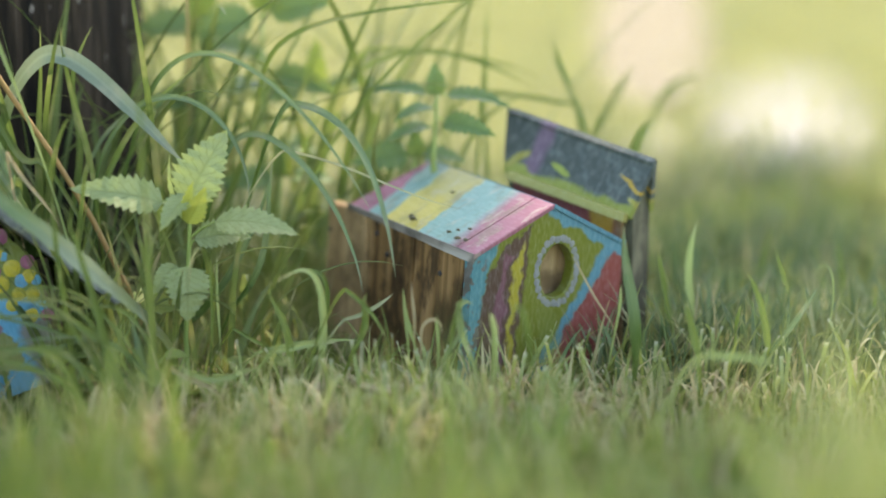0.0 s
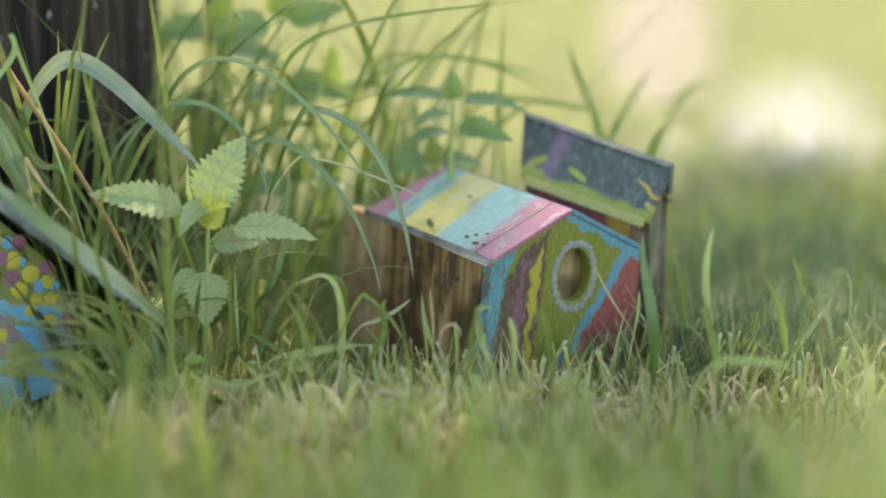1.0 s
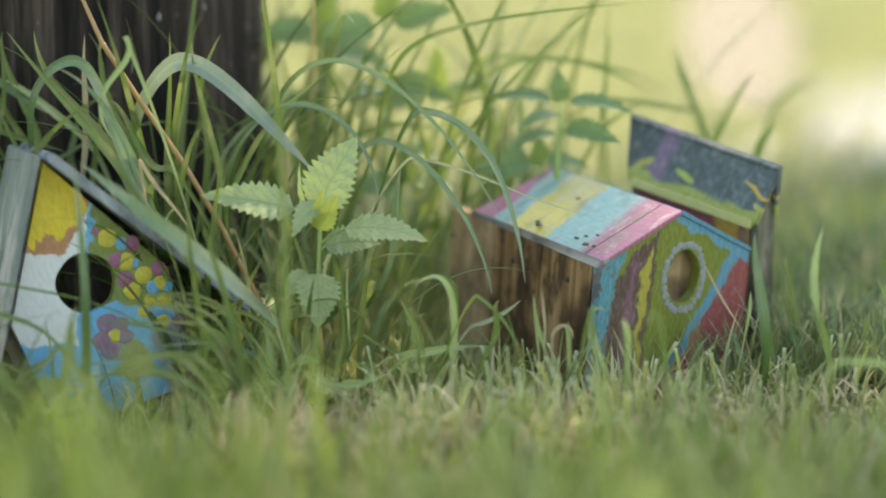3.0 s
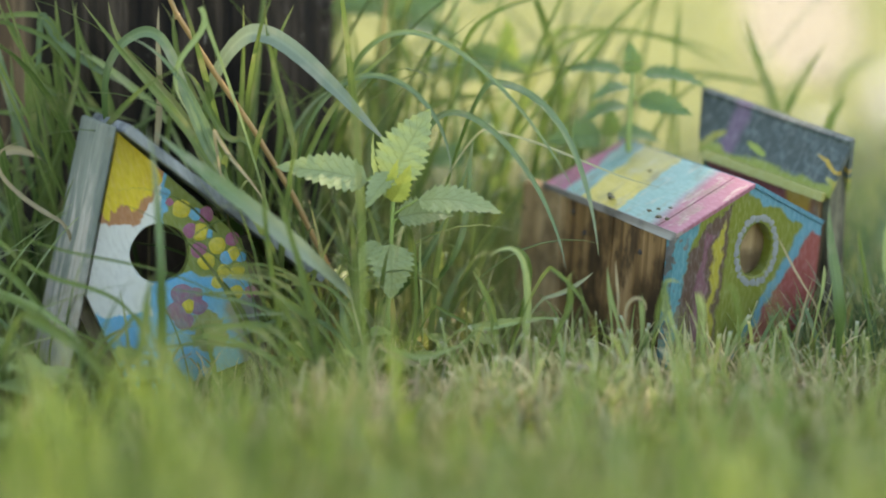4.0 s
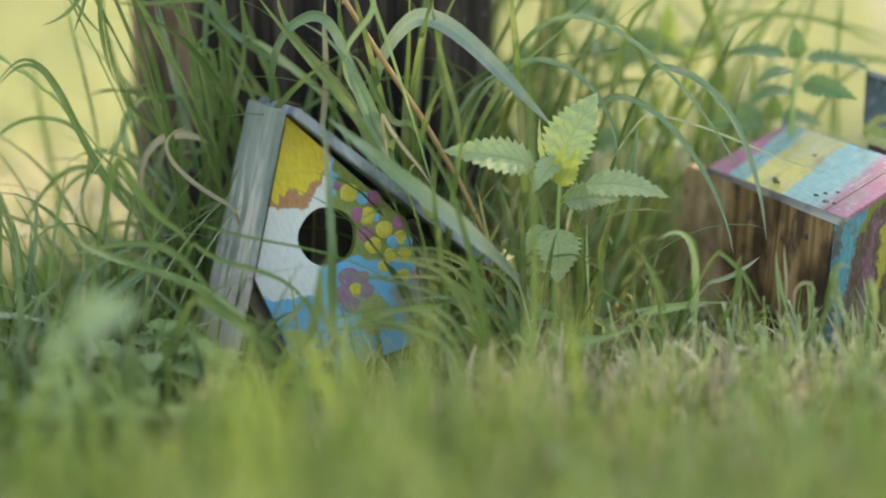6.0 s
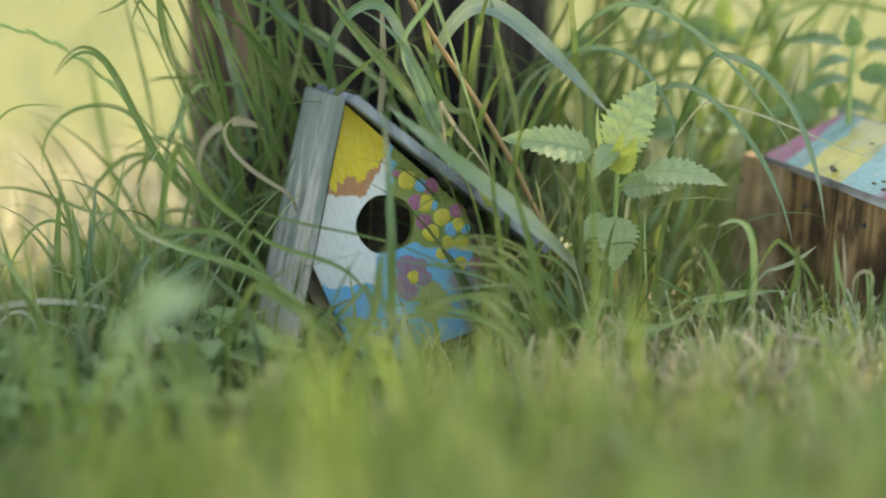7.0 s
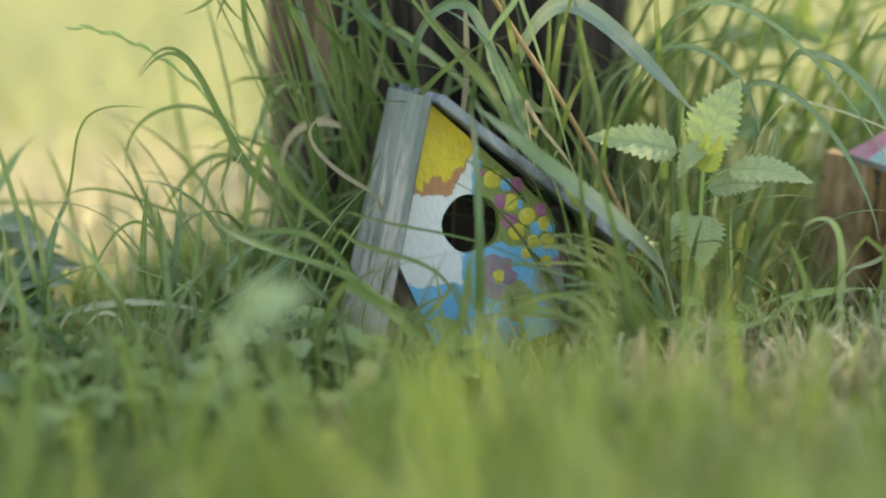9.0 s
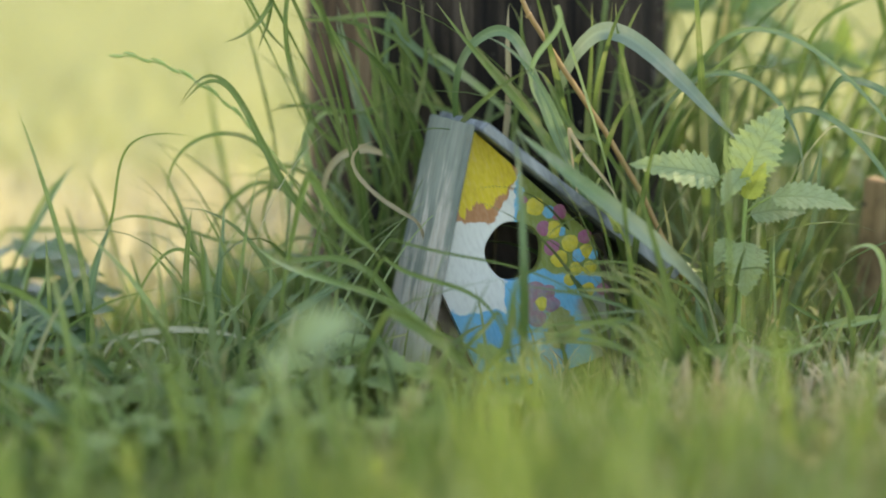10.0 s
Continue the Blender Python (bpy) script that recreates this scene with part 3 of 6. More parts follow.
def stripes(n, x, y, z):
    s = 0.0012
    # the bands fan out a little towards the ridge
    y = n.math("ADD", n.math("SUBTRACT", y, n.math("MULTIPLY", x, 0.21)), n.math("MULTIPLY", n.math("SUBTRACT", n.noise(n.scaled(n.coords(), (60, 60, 60)), 1.0, 2), 0.5), 0.012))
    cut = lambda e: n.above(y, e * DEEP, s)
    smear = n.math("MULTIPLY", n.noise(n.coords(), 34, 3), 0.9)
    grime = n.above(n.noise(n.scaled(n.coords(), (22, 75, 40)), 1.0, 5, 0.7), 0.57, 0.08)
    worn = n.above(n.noise(n.scaled(n.coords(), (45, 120, 40)), 1.0, 4, 0.7), 0.60, 0.05)
    return [(n.above(y, 0.18 * DEEP, 0.007), (0.20, 0.37, 0.30)), (cut(0.44), (0.58, 0.475, 0.10)), (n.math("MULTIPLY", n.both(cut(0.44), n.above(n.math("ADD", x, n.math("MULTIPLY", smear, 0.05)), 0.060, 0.02)), 0.6), (0.23, 0.24, 0.10)),
            (cut(0.72), (0.20, 0.36, 0.30)), (cut(0.85), (0.38, 0.11, 0.16)),
            (n.math("MULTIPLY", worn, 0.5), (0.44, 0.42, 0.30)), (n.math("MULTIPLY", grime, 0.5), (0.17, 0.17, 0.09))]


house_b = thing("birdhouse", HOUSE_B, "low wooden birdhouse with pink, blue and yellow striped roof", "birdhouse", "painted birdhouses")
out_b = [(W / 2, RISE + 0.0006), (-0.0004, -0.0002), (-0.0004, -TALL), (W, -TALL), (W, -0.0008)]
board_b = part("front_board", holed_board(out_b, (0.0632, -0.0155), 0.0122, 0.008, 0.0, squash=1.38), paint("front_paint_rainbow", front_b, (0.142, 0.160, 0.014), (0.12, 0.09, 0.04)), house_b, "green front board with painted arcs and blue border")
# white daubs round the hole, and an added board standing in for its lit inside
for i in range(54):
    a = 2 * math.pi * i / 54 + 0.05 * math.sin(i * 2.9)
    part("paint_daub", dab(0.0632 + (0.0156 + 0.0006 * math.sin(i * 4.1)) * math.cos(a), -0.0155 + (0.0208 + 0.0009 * math.sin(i * 1.7)) * math.sin(a), 0.0018 + 0.0006 * math.sin(i * 2.4), -0.0001, 0.00015), M_DAB["white"], board_b, "thick white paint daub")
part("inner_board", slab([(0.045, 0.013, 0.004), (0.045, 0.013, -0.042), (0.090, 0.013, -0.042), (0.090, 0.013, 0.004)], 0.004), M_TAN, house_b, "brown board added behind the hole to lighten it")
planks = []
for y0, y1, x0, m in ((0.0085, 0.0615, 0.0, M_BROWN), (0.0627, 0.1143, 0.0006, M_BROWN), (0.1155, 0.161, -0.0006, M_TAN)):
    planks += [(y0, y1, slab_part) for slab_part in (part("plank", slab([(x0, y0, -0.0003), (x0, y1, -0.0003 if y1 < DEEP else -0.0034), (x0, y1, -TALL), (x0, y0, -TALL)], 0.010, 0.001, 2, 0.0005), m, house_b),)]
part("side_wall", slab([(W, 0.0085, -0.003), (W, DEEP, -0.003), (W, DEEP, -TALL), (W, 0.0085, -TALL)], 0.010), M_BROWN, house_b)
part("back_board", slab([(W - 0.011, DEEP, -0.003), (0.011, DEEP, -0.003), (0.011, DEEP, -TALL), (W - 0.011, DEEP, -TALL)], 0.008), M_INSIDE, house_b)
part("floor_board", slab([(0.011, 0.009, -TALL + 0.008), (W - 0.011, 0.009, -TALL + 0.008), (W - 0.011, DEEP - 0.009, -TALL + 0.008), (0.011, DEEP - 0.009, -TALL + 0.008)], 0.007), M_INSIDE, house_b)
M_STRIPES = paint("striped_roof_paint", stripes, (0.30, 0.105, 0.138), (0.22, 0.2, 0.12), 0.002)
M_ROOF_GREEN = plain_paint("blue_roof_paint", (0.06, 0.19, 0.235))
d = Vector((W / 2 + 0.001, 0, RISE)).normalized()
cuts = (-0.0012, 0.018, 0.112, DEEP + 0.002)
for i in range(3):
    a, b = cuts[i] + (0.00012 if i else 0), cuts[i + 1] - (0.00012 if i < 2 else 0)
    lo, hi = Vector((-0.0012, 0, 0.0)), Vector((W / 2, 0, RISE + 0.0012))
    far_lo, far_hi = (0.0, -0.0065) if i == 2 else (0.0, 0.0)     # the back end is cut askew
    part("roof_board", slab([lo + Vector((0, b + far_lo, 0)), lo + Vector((0, a, 0)), hi + Vector((0, a, 0)), hi + Vector((0, b + far_hi, 0))][::-1], -0.0026, 0.0004, 3, 0.0002), M_STRIPES, house_b, "striped painted roof board")
    lo2 = Vector((W + 0.0012, 0, -0.0005))
    part("roof_board", slab([hi + Vector((0.0005, b, 0)), hi + Vector((0.0005, a, 0)), lo2 + Vector((0, a, 0)), lo2 + Vector((0, b, 0))][::-1], -0.0026, 0.0004), M_ROOF_GREEN, house_b, "blue painted roof board")

M_EAVE = wood("bleached_eave_wood", (0.17, 0.145, 0.115), (0.29, 0.26, 0.215), (0.41, 0.38, 0.33), "y", 0.8)
part("eave_edge", slab([(-0.0018, -0.0012, 0.0012), (-0.0018, 0.1375, 0.0012), (-0.0018, 0.1375, -0.0026), (-0.0018, -0.0012, -0.0050)], 0.0011, 0.0003, 4, 0.0004), M_EAVE, house_b, "bleached grey wooden eave edge")
M_IRON = Nodes("rusty_nail").done((0.045, 0.035, 0.028), 0.6, 0.5)


def nail(y, z):
    bm = bmesh.new()
    bmesh.ops.create_cone(bm, segments=12, radius1=0.0019, radius2=0.0012, depth=0.0012, cap_ends=True, matrix=Matrix.Translation((-0.0008, y, z)) @ Matrix.Rotation(-math.pi / 2, 4, "Y"))
    part("nail", bm, M_IRON, next((o for a, b, o in planks if a <= y <= b), house_b), "dark nail head")


nail(0.1575, -0.0205)
nail(0.104, -0.0110)
nail(0.091, -0.0215)
nail(0.033, -0.0195)


# crumbs of leaf litter on the striped roof
def crumb(x, y, size, seed):
    bm = bmesh.new()
    bmesh.ops.create_icosphere(bm, subdivisions=2, radius=size)
    for v in bm.verts:
        v.co *= 1 + 0.6 * noise.noise(v.co / size * 1.4 + Vector((seed * 3.1, 0, 0)))
        v.co.z *= 0.5
    me = bpy.data.meshes.new("leaf_litter")
    bm.to_mesh(me)
    bm.free()
    me.materials.append(M_CRUMB)
    ob = new("leaf_litter", me)
    ob.matrix_world = HOUSE_B @ Matrix.Translation((x, y, 0.0026 + x * RISE / (W / 2) + 0.0008 + size * 0.2))
    tagged(ob, "dark crumb of leaf litter on striped roof", "leaf litter", "crumbs on the roof")


M_CRUMB = stem_material("leaf_litter", (0.035, 0.03, 0.012), (0.10, 0.09, 0.03))
crumb(0.004, 0.072, 0.0024, 1)
crumb(0.006, 0.076, 0.0018, 2)
crumb(0.005, 0.034, 0.0018, 3)
crumb(0.009, 0.030, 0.0014, 4)
crumb(0.003, 0.022, 0.0020, 5)
crumb(0.004, 0.015, 0.0016, 6)
crumb(0.013, 0.024, 0.0012, 7)
crumb(0.035, 0.075, 0.0014, 8)

# ---- the box behind with the slate-dark roof ----
LONG = 0.110


def slate(n, x, y, z):
    spot = lambda x0, z0, lean, long, wide: n.above(n.math("SUBTRACT", 1.0, n.math("ADD", n.math("POWER", n.math("MULTIPLY", n.math("ADD", n.math("MULTIPLY", n.math("ADD", x, -x0), math.cos(lean)), n.math("MULTIPLY", n.math("ADD", z, -z0), math.sin(lean))), 1 / long), 2.0),
        n.math("POWER", n.math("MULTIPLY", n.math("SUBTRACT", n.math("MULTIPLY", n.math("ADD", z, -z0), math.cos(lean)), n.math("MULTIPLY", n.math("ADD", x, -x0), math.sin(lean))), 1 / wide), 2.0))), 0, 0.3)
    # pale scuffs gather towards the open end
    fleck = n.above(n.math("ADD", n.noise(n.coords(), 150, 4, 0.7), n.math("MULTIPLY", x, 0.9)), 0.64, 0.08)
    worn = n.above(n.noise(n.scaled(n.coords(), (60, 60, 90)), 1.0, 4, 0.7), 0.58, 0.06)
    green = n.above(n.math("ADD", n.math("MULTIPLY", z, -1.0), n.math("MULTIPLY", n.math("SUBTRACT", n.noise(n.coords(), 45, 3), 0.5), 0.012)), 0.0295, 0.0015)
    band = n.above(n.math("SUBTRACT", 0.0055, n.math("ABSOLUTE", n.math("ADD", x, -0.0335))), 0, 0.003)
    return [(n.math("MULTIPLY", fleck, 0.22), (0.20, 0.26, 0.24)), (n.math("MULTIPLY", worn, 0.15), (0.12, 0.16, 0.15)), (n.math("MULTIPLY", band, 0.55), (0.21, 0.11, 0.18)), (green, (0.21, 0.24, 0.035)),
            (spot(0.053, -0.0235, -0.3, 0.0085, 0.0022), (0.25, 0.30, 0.05)), (spot(0.022, -0.026, 0.9, 0.009, 0.0028), (0.26, 0.24, 0.045)), (spot(0.104, -0.0195, -0.42, 0.0115, 0.0013), (0.42, 0.27, 0.03)), (spot(0.110, -0.029, -0.5, 0.007, 0.0016), (0.30, 0.28, 0.045))]


def red_wall(n, x, y, z):
    blob = n.above(n.math("SUBTRACT", n.math("ADD", 0.008, n.math("MULTIPLY", n.math("SUBTRACT", n.noise(n.coords(), 110, 3), 0.5), 0.01)), n.math("ABSOLUTE", n.math("ADD", x, -0.091))), 0, 0.002)
    fade = n.above(x, 0.100, 0.006)
    return [(fade, (0.23, 0.13, 0.05)), (n.both(blob, n.above(z, -0.052, 0.002)), (0.46, 0.25, 0.03))]


house_c = thing("birdhouse", HOUSE_C, "painted birdhouse with dark slate-grey roof and red wall", "birdhouse", "painted birdhouses")
M_SLATE = paint("slate_roof_paint", slate, (0.044, 0.060, 0.050), (0.16, 0.17, 0.15), 0.002, 0.62)
M_LIME = plain_paint("lime_edge_paint", (0.38, 0.335, 0.095))
M_OLIVE = plain_paint("olive_gable_paint", (0.09, 0.10, 0.035))
M_GABLE = wood("dark_gable_wood", (0.03, 0.03, 0.018), (0.085, 0.085, 0.05), (0.16, 0.15, 0.09), "z", 0.7)
M_REDWALL = paint("red_wall_paint", red_wall, RED, (0.15, 0.06, 0.04), 0.002)
RY, RZ = -0.020, -0.036
part("roof_board", slab([(0.0, 0, 0), (0.017, RY, RZ), (LONG, RY, RZ), (LONG, 0, 0)], 0.005, 0.0008, 2, 0.0004), M_SLATE, house_c, "dark slate-grey painted roof board")
part("roof_board", slab([(LONG, 0.001, 0), (LONG, 0.014, RZ), (0.004, 0.014, RZ), (0.004, 0.001, 0)], 0.005, 0.0008), M_SLATE, house_c)
part("eave_strip", slab([(0.022, RY - 0.003, RZ + 0.003), (0.022, RY - 0.004, RZ - 0.0025), (LONG - 0.002, RY - 0.004, RZ - 0.0025), (LONG - 0.002, RY - 0.003, RZ + 0.003)], 0.005), M_LIME, house_c, "lime yellow painted eave strip")
drop = lambda z: 0.22 * (RZ - z)     # keeps the walls upright under the sloping ridge
part("front_wall", slab([(0.024, RY + 0.002, RZ - 0.003), (0.024 + drop(-0.160), RY + 0.002, -0.160), (LONG - 0.006 + drop(-0.135), RY + 0.002, -0.135), (LONG - 0.006, RY + 0.002, RZ - 0.003)], 0.006), M_REDWALL, house_c, "dark red wall with orange spots")
for x in (0.018, LONG - 0.006):
    bm = bmesh.new()
    ol = [(0.0, -0.006), (RY + 0.006, RZ), (RY + 0.006, -0.140), (0.009, -0.140), (0.009, RZ)]
    a = [bm.verts.new((x + drop(z), y, z)) for y, z in ol]
    b = [bm.verts.new((x + 0.0055 + drop(z), y, z)) for y, z in ol]
    bm.faces.new(a), bm.faces.new(b[::-1])
    for i in range(5):
        bm.faces.new((a[i], b[i], b[(i + 1) % 5], a[(i + 1) % 5]))
    part("gable_board", bm, M_OLIVE if x < 0.05 else M_GABLE, house_c)
part("back_wall", slab([(LONG - 0.008, 0.009, RZ), (LONG - 0.008 + drop(-0.135), 0.009, -0.135), (0.025 + drop(-0.16), 0.009, -0.160), (0.025, 0.009, RZ)], 0.006), M_OLIVE, house_c)

# ---- the old timber post ----
n = Nodes("tarred_timber")
p = n.coords()
fibre = n.noise(n.scaled(p, (72, 72, 4.0)), 1.0, 8, 0.7)
crack = n.noise(n.scaled(p, (34, 34, 1.6)), 1.0, 3, 0.6)
patch = n.noise(n.scaled(p, (9, 9, 3)), 1.0, 4)
edge = n.above(n.math("ADD", n.math("MULTIPLY", n.split(p)[0], -9.0), n.math("MULTIPLY", n.math("SUBTRACT", patch, 0.5), 1.2)), 0.82, 0.16)
dark = n.ramp(fibre, (0.38, (0.006, 0.005, 0.004)), (0.5, (0.024, 0.018, 0.012)), (0.63, (0.085, 0.064, 0.045)))
bare = n.ramp(fibre, (0.38, (0.02, 0.012, 0.007)), (0.5, (0.11, 0.068, 0.036)), (0.63, (0.28, 0.185, 0.10)))
col = n.mix(edge, dark, bare)
col = n.mix(n.above(crack, 0.60, 0.05), col, (0.006, 0.005, 0.004))
n.bump(n.math("ADD", fibre, n.math("MULTIPLY", crack, -1.2)), 0.9, 0.006)
col = n.mix(n.above(n.noise(n.scaled(p, (160, 160, 45)), 1.0, 3), 0.70, 0.03), col, (0.22, 0.20, 0.17))
M_POST = n.done(col, 0.8, 0.15)
bm = bmesh.new()
SIDES, LEVELS, TOP = 96, 40, 1.25
rings = []
for k in range(LEVELS + 1):
    z = -0.03 + (TOP + 0.03) * k / LEVELS
    ring = []
    for i in range(SIDES):
        a = 2 * math.pi * i / SIDES
        c, s = math.cos(a), math.sin(a)
        r = POST[2] * (1 + 0.02 * noise.noise((c * 1.5, s * 1.5, z * 1.2)))
        split = noise.noise((c * 7, s * 7, z * 0.8))
        r -= 0.006 * max(0.0, split - 0.25) * 3
        r += 0.0022 * noise.noise((c * 26, s * 26, z * 2.5))
        ring.append(bm.verts.new((r * c, r * s, z)))
    rings.append(ring)
for k in range(LEVELS):
    for i in range(SIDES):
        j = (i + 1) % SIDES
        f = bm.faces.new((rings[k][i], rings[k][j], rings[k + 1][j], rings[k + 1][i]))
        f.smooth = True
bm.faces.new(rings[-1])
post = thing("timber_post", pose(POST[0], POST[1], 0), "thick old tarred timber post with cracked dark surface", "post")
part("shaft", bm, M_POST, post)

# ---- unseen tree, added so that its crown overhead shades the boxes ----
TREE = Vector((5.4, 3.2, 0))
SHADE = Vector((0.1, -0.93, 0))     # middle of the shade on the lawn
CROWN_C, CROWN_R = SHADE + sun_way * 6.2, Vector((2.6, 1.25, 0.8))
SLANT = radians(29)
# gaps cut in the foliage for chosen sun flecks: middle of each on the lawn, its radius, the share of leaves left
GAPS = ((0.105, -0.035, 0.065, 0.40), (0.26, -0.08, 0.045, 0.6), (0.205, 0.0, 0.03, 0.7), (0.44, -0.03, 0.05, 0.6), (-0.17, -0.10, 0.03, 0.5), (0.27, -0.80, 0.18, 0.0), (-0.095, -0.115, 0.03, 0.3), (-0.12, -0.78, 0.07, 0.0), (-0.085, 0.02, 0.02, 0.3), (-0.29, 0.34, 0.13, 0.0), (-0.29, 0.20, 0.06, 0.1), (-0.035, -0.46, 0.085, 0.0))
tree = thing("unseen_shade_tree", Matrix.Translation(TREE), "unseen leafy tree, its crown added to shade the lawn", "tree")
hub = CROWN_C - TREE
v, f, u = tube([(0, 0, -0.05), (0.02, 0, 0.6), (-0.05, -0.1, 2.0), hub * 0.5 + Vector((0, 0.3, 0.9)), hub - Vector((0, 0, 0.3))], [0.20, 0.16, 0.13, 0.11, 0.06], 14)
trunk = new("trunk", link_mesh("trunk", v, f, M_POST, u, True))
trunk.parent = tree
rng = np.random.default_rng(5)
for k in range(9):
    a = k * 0.7
    tip = hub + Vector((CROWN_R.x * 0.85 * math.cos(a), CROWN_R.y * 0.85 * math.sin(a), rng.uniform(-0.2, 0.3)))
    v, f, u = tube([hub * 0.75 + Vector((0, 0.1, 0.4)), hub.lerp(tip, 0.45), tip], [0.05, 0.03, 0.008], 8)
    limb = new("limb", link_mesh("limb", v, f, M_POST, u, True))
    limb.parent = tree
CROWN_N = 13000
verts, faces, uvs = [], [], []
for k in range(CROWN_N):
    while True:
        q = rng.uniform(-1, 1, 3)
        rim = 1 + 0.10 * math.sin(5 * math.atan2(q[1], q[0]))
        if q[0] ** 2 + q[1] ** 2 < rim:
            break
    fx, fy = q[0] * CROWN_R.x, q[1] * CROWN_R.y
    fx, fy = fx * math.cos(SLANT) - fy * math.sin(SLANT), fx * math.sin(SLANT) + fy * math.cos(SLANT)
    c = hub + Vector((fx, fy, q[2] * CROWN_R.z * (1 - 0.5 * (q[0] ** 2 + q[1] ** 2))))
    fleck = TREE + c - sun_way * ((c.z - 0.05) / sun_way.z)
    fleck = TREE + c - sun_way * ((c.z - 0.03 - float(bank(fleck.y))) / sun_way.z)
    if any((fleck.x - gx) ** 2 + (fleck.y - gy) ** 2 < (gr + 0.03) ** 2 and rng.uniform() > left for gx, gy, gr, left in GAPS):
        continue
    # leaves thinned out where the near lawn needs more sun
    if fleck.y < -0.24 + 0.1 * math.sin(fleck.x * 9) and fleck.x > -0.17 and rng.uniform() > (0.42 if fleck.x > 0.20 else 0.8):
        continue
    m = Euler((rng.normal(0, 0.5), rng.normal(0, 0.5), rng.uniform(0, 6.28))).to_matrix()
    L = rng.uniform(0.06, 0.10)
    b = len(verts)
    for px, py, pz in ((0, 0, 0), (0.32, 0.4, 0.05), (0.28, 0.75, 0.02), (0, 1.05, -0.08), (-0.28, 0.75, 0.02), (-0.32, 0.4, 0.05), (0, 0.5, -0.03)):
        verts.append(c + m @ Vector((px * L, py * L, pz * L)))
        uvs.append((px + 0.5, py))
    for i in range(6):
        faces.append((b + 6, b + i, b + (i + 1) % 6))
crown = new("crown", link_mesh("crown", verts, faces, M_TREE_LEAF, uvs))
crown.parent = tree


# ---- nettles ----
def nettle_leaf(base, tip, face, width, droop=0.0, teeth=11, fold=0.25, bite=0.34):
    """A toothed pointed leaf from base to tip; face: the way its upper side looks."""
    a, b = Vector(base), Vector(tip)
    d = b - a
    L = d.length
    d.normalize()
    s = d.cross(Vector(face)).normalized()
    u = s.cross(d)
    rows, cols = teeth * 4, 4
    verts, faces, uvs = [], [], []
    for i in range(rows + 1):
        t = i / rows
        body = (math.sin(math.pi * min(1, t * 1.02) ** 0.56) ** 0.8) if 0 < t < 0.98 else 0.02
        saw = 1 - (t * teeth) % 1
        w = width * 0.5 * body * (1.14 - bite * saw)
        for k in range(-cols, cols + 1):
            f = k / cols
            edge = abs(f) ** 3
            fwd = edge * 0.25 * L / teeth
            rip = 0.02 * width * math.sin(t * teeth * math.pi * 1.0 + abs(f) * 2) * abs(f)
            p = a + d * (t * L + fwd) + s * (w * f) + u * (fold * abs(f) * w - droop * L * t * t + 0.08 * L * math.sin(math.pi * t) + rip)
            verts.append(p)
            uvs.append((0.5 + 0.5 * f, t))
    n_c = 2 * cols + 1
    for i in range(rows):
        for k in range(n_c - 1):
            v0 = i * n_c + k
            faces.append((v0, v0 + 1, v0 + n_c + 1, v0 + n_c))
    return verts, faces, uvs


def mesh_part(name, data, material, parent, label="", smooth=True):
    v, f, u = data
    inv = parent.matrix_world.inverted()
    ob = new(name, link_mesh(name, [inv @ Vector(p) for p in v], f, material, u, smooth))
    ob.parent = parent
    return tagged(ob, label)


nettle = thing("nettle", pose(0.137, 0.022, 0), "young light green stinging nettle with toothed leaves", "nettle plant", "nettles")
mesh_part("stem", tube([(0.137, 0.024, -0.003), (0.136, 0.022, 0.04), (0.138, 0.02, 0.08), (0.139, 0.02, 0.105), (0.140, 0.02, 0.130)], [0.0018, 0.0016, 0.0014, 0.0013, 0.001]), M_STEM, nettle)
for a, b in (((0.140, 0.02, 0.128), (0.119, 0.018, 0.123)), ((0.139, 0.02, 0.102), (0.154, 0.015, 0.113)), ((0.138, 0.02, 0.08), (0.137, 0.010, 0.087)), ((0.139, 0.02, 0.096), (0.142, 0.020, 0.101))):
    a, b = Vector(a), Vector(b)
    mesh_part("leaf_stalk", tube([a, (a + b) / 2 + Vector((0, 0, 0.001)), b], [0.0009, 0.0008, 0.0007], 6), M_STEM, nettle)
mesh_part("leaf", nettle_leaf((0.124, 0.018, 0.124), (0.069, 0.018, 0.133), (0.05, -0.80, 0.60), 0.0245, 0.0, 12, 0.25), M_NETTLE, nettle)
mesh_part("leaf", nettle_leaf((0.138, 0.021, 0.123), (0.162, 0.030, 0.165), (-0.30, -0.90, 0.25), 0.0335, 0.0, 12, 0.3), M_NETTLE, nettle)
mesh_part("leaf", nettle_leaf((0.154, 0.012, 0.113), (0.203, 0.000, 0.110), (0.08, -0.55, 0.83), 0.025, 0.08, 12, 0.12), M_NETTLE, nettle)
mesh_part("leaf", nettle_leaf((0.140, 0.016, 0.129), (0.122, -0.004, 0.113), (-0.3, -0.6, 0.7), 0.018, 0.05, 8), M_NETTLE, nettle)
mesh_part("leaf", nettle_leaf((0.138, 0.010, 0.113), (0.1485, 0.002, 0.136), (0.25, -0.9, 0.3), 0.014, 0.05, 8), M_YOUNG, nettle, "yellow-green unfolding young leaf")
mesh_part("leaf", nettle_leaf((0.137, 0.012, 0.117), (0.141, 0.004, 0.139), (-0.3, -0.9, 0.2), 0.008, 0.05, 7), M_YOUNG, nettle, "yellow-green unfolding young leaf")
mesh_part("leaf", nettle_leaf((0.142, 0.020, 0.101), (0.176, 0.022, 0.103), (0.0, -0.65, 0.75), 0.022, 0.08), M_SPRIG, nettle)
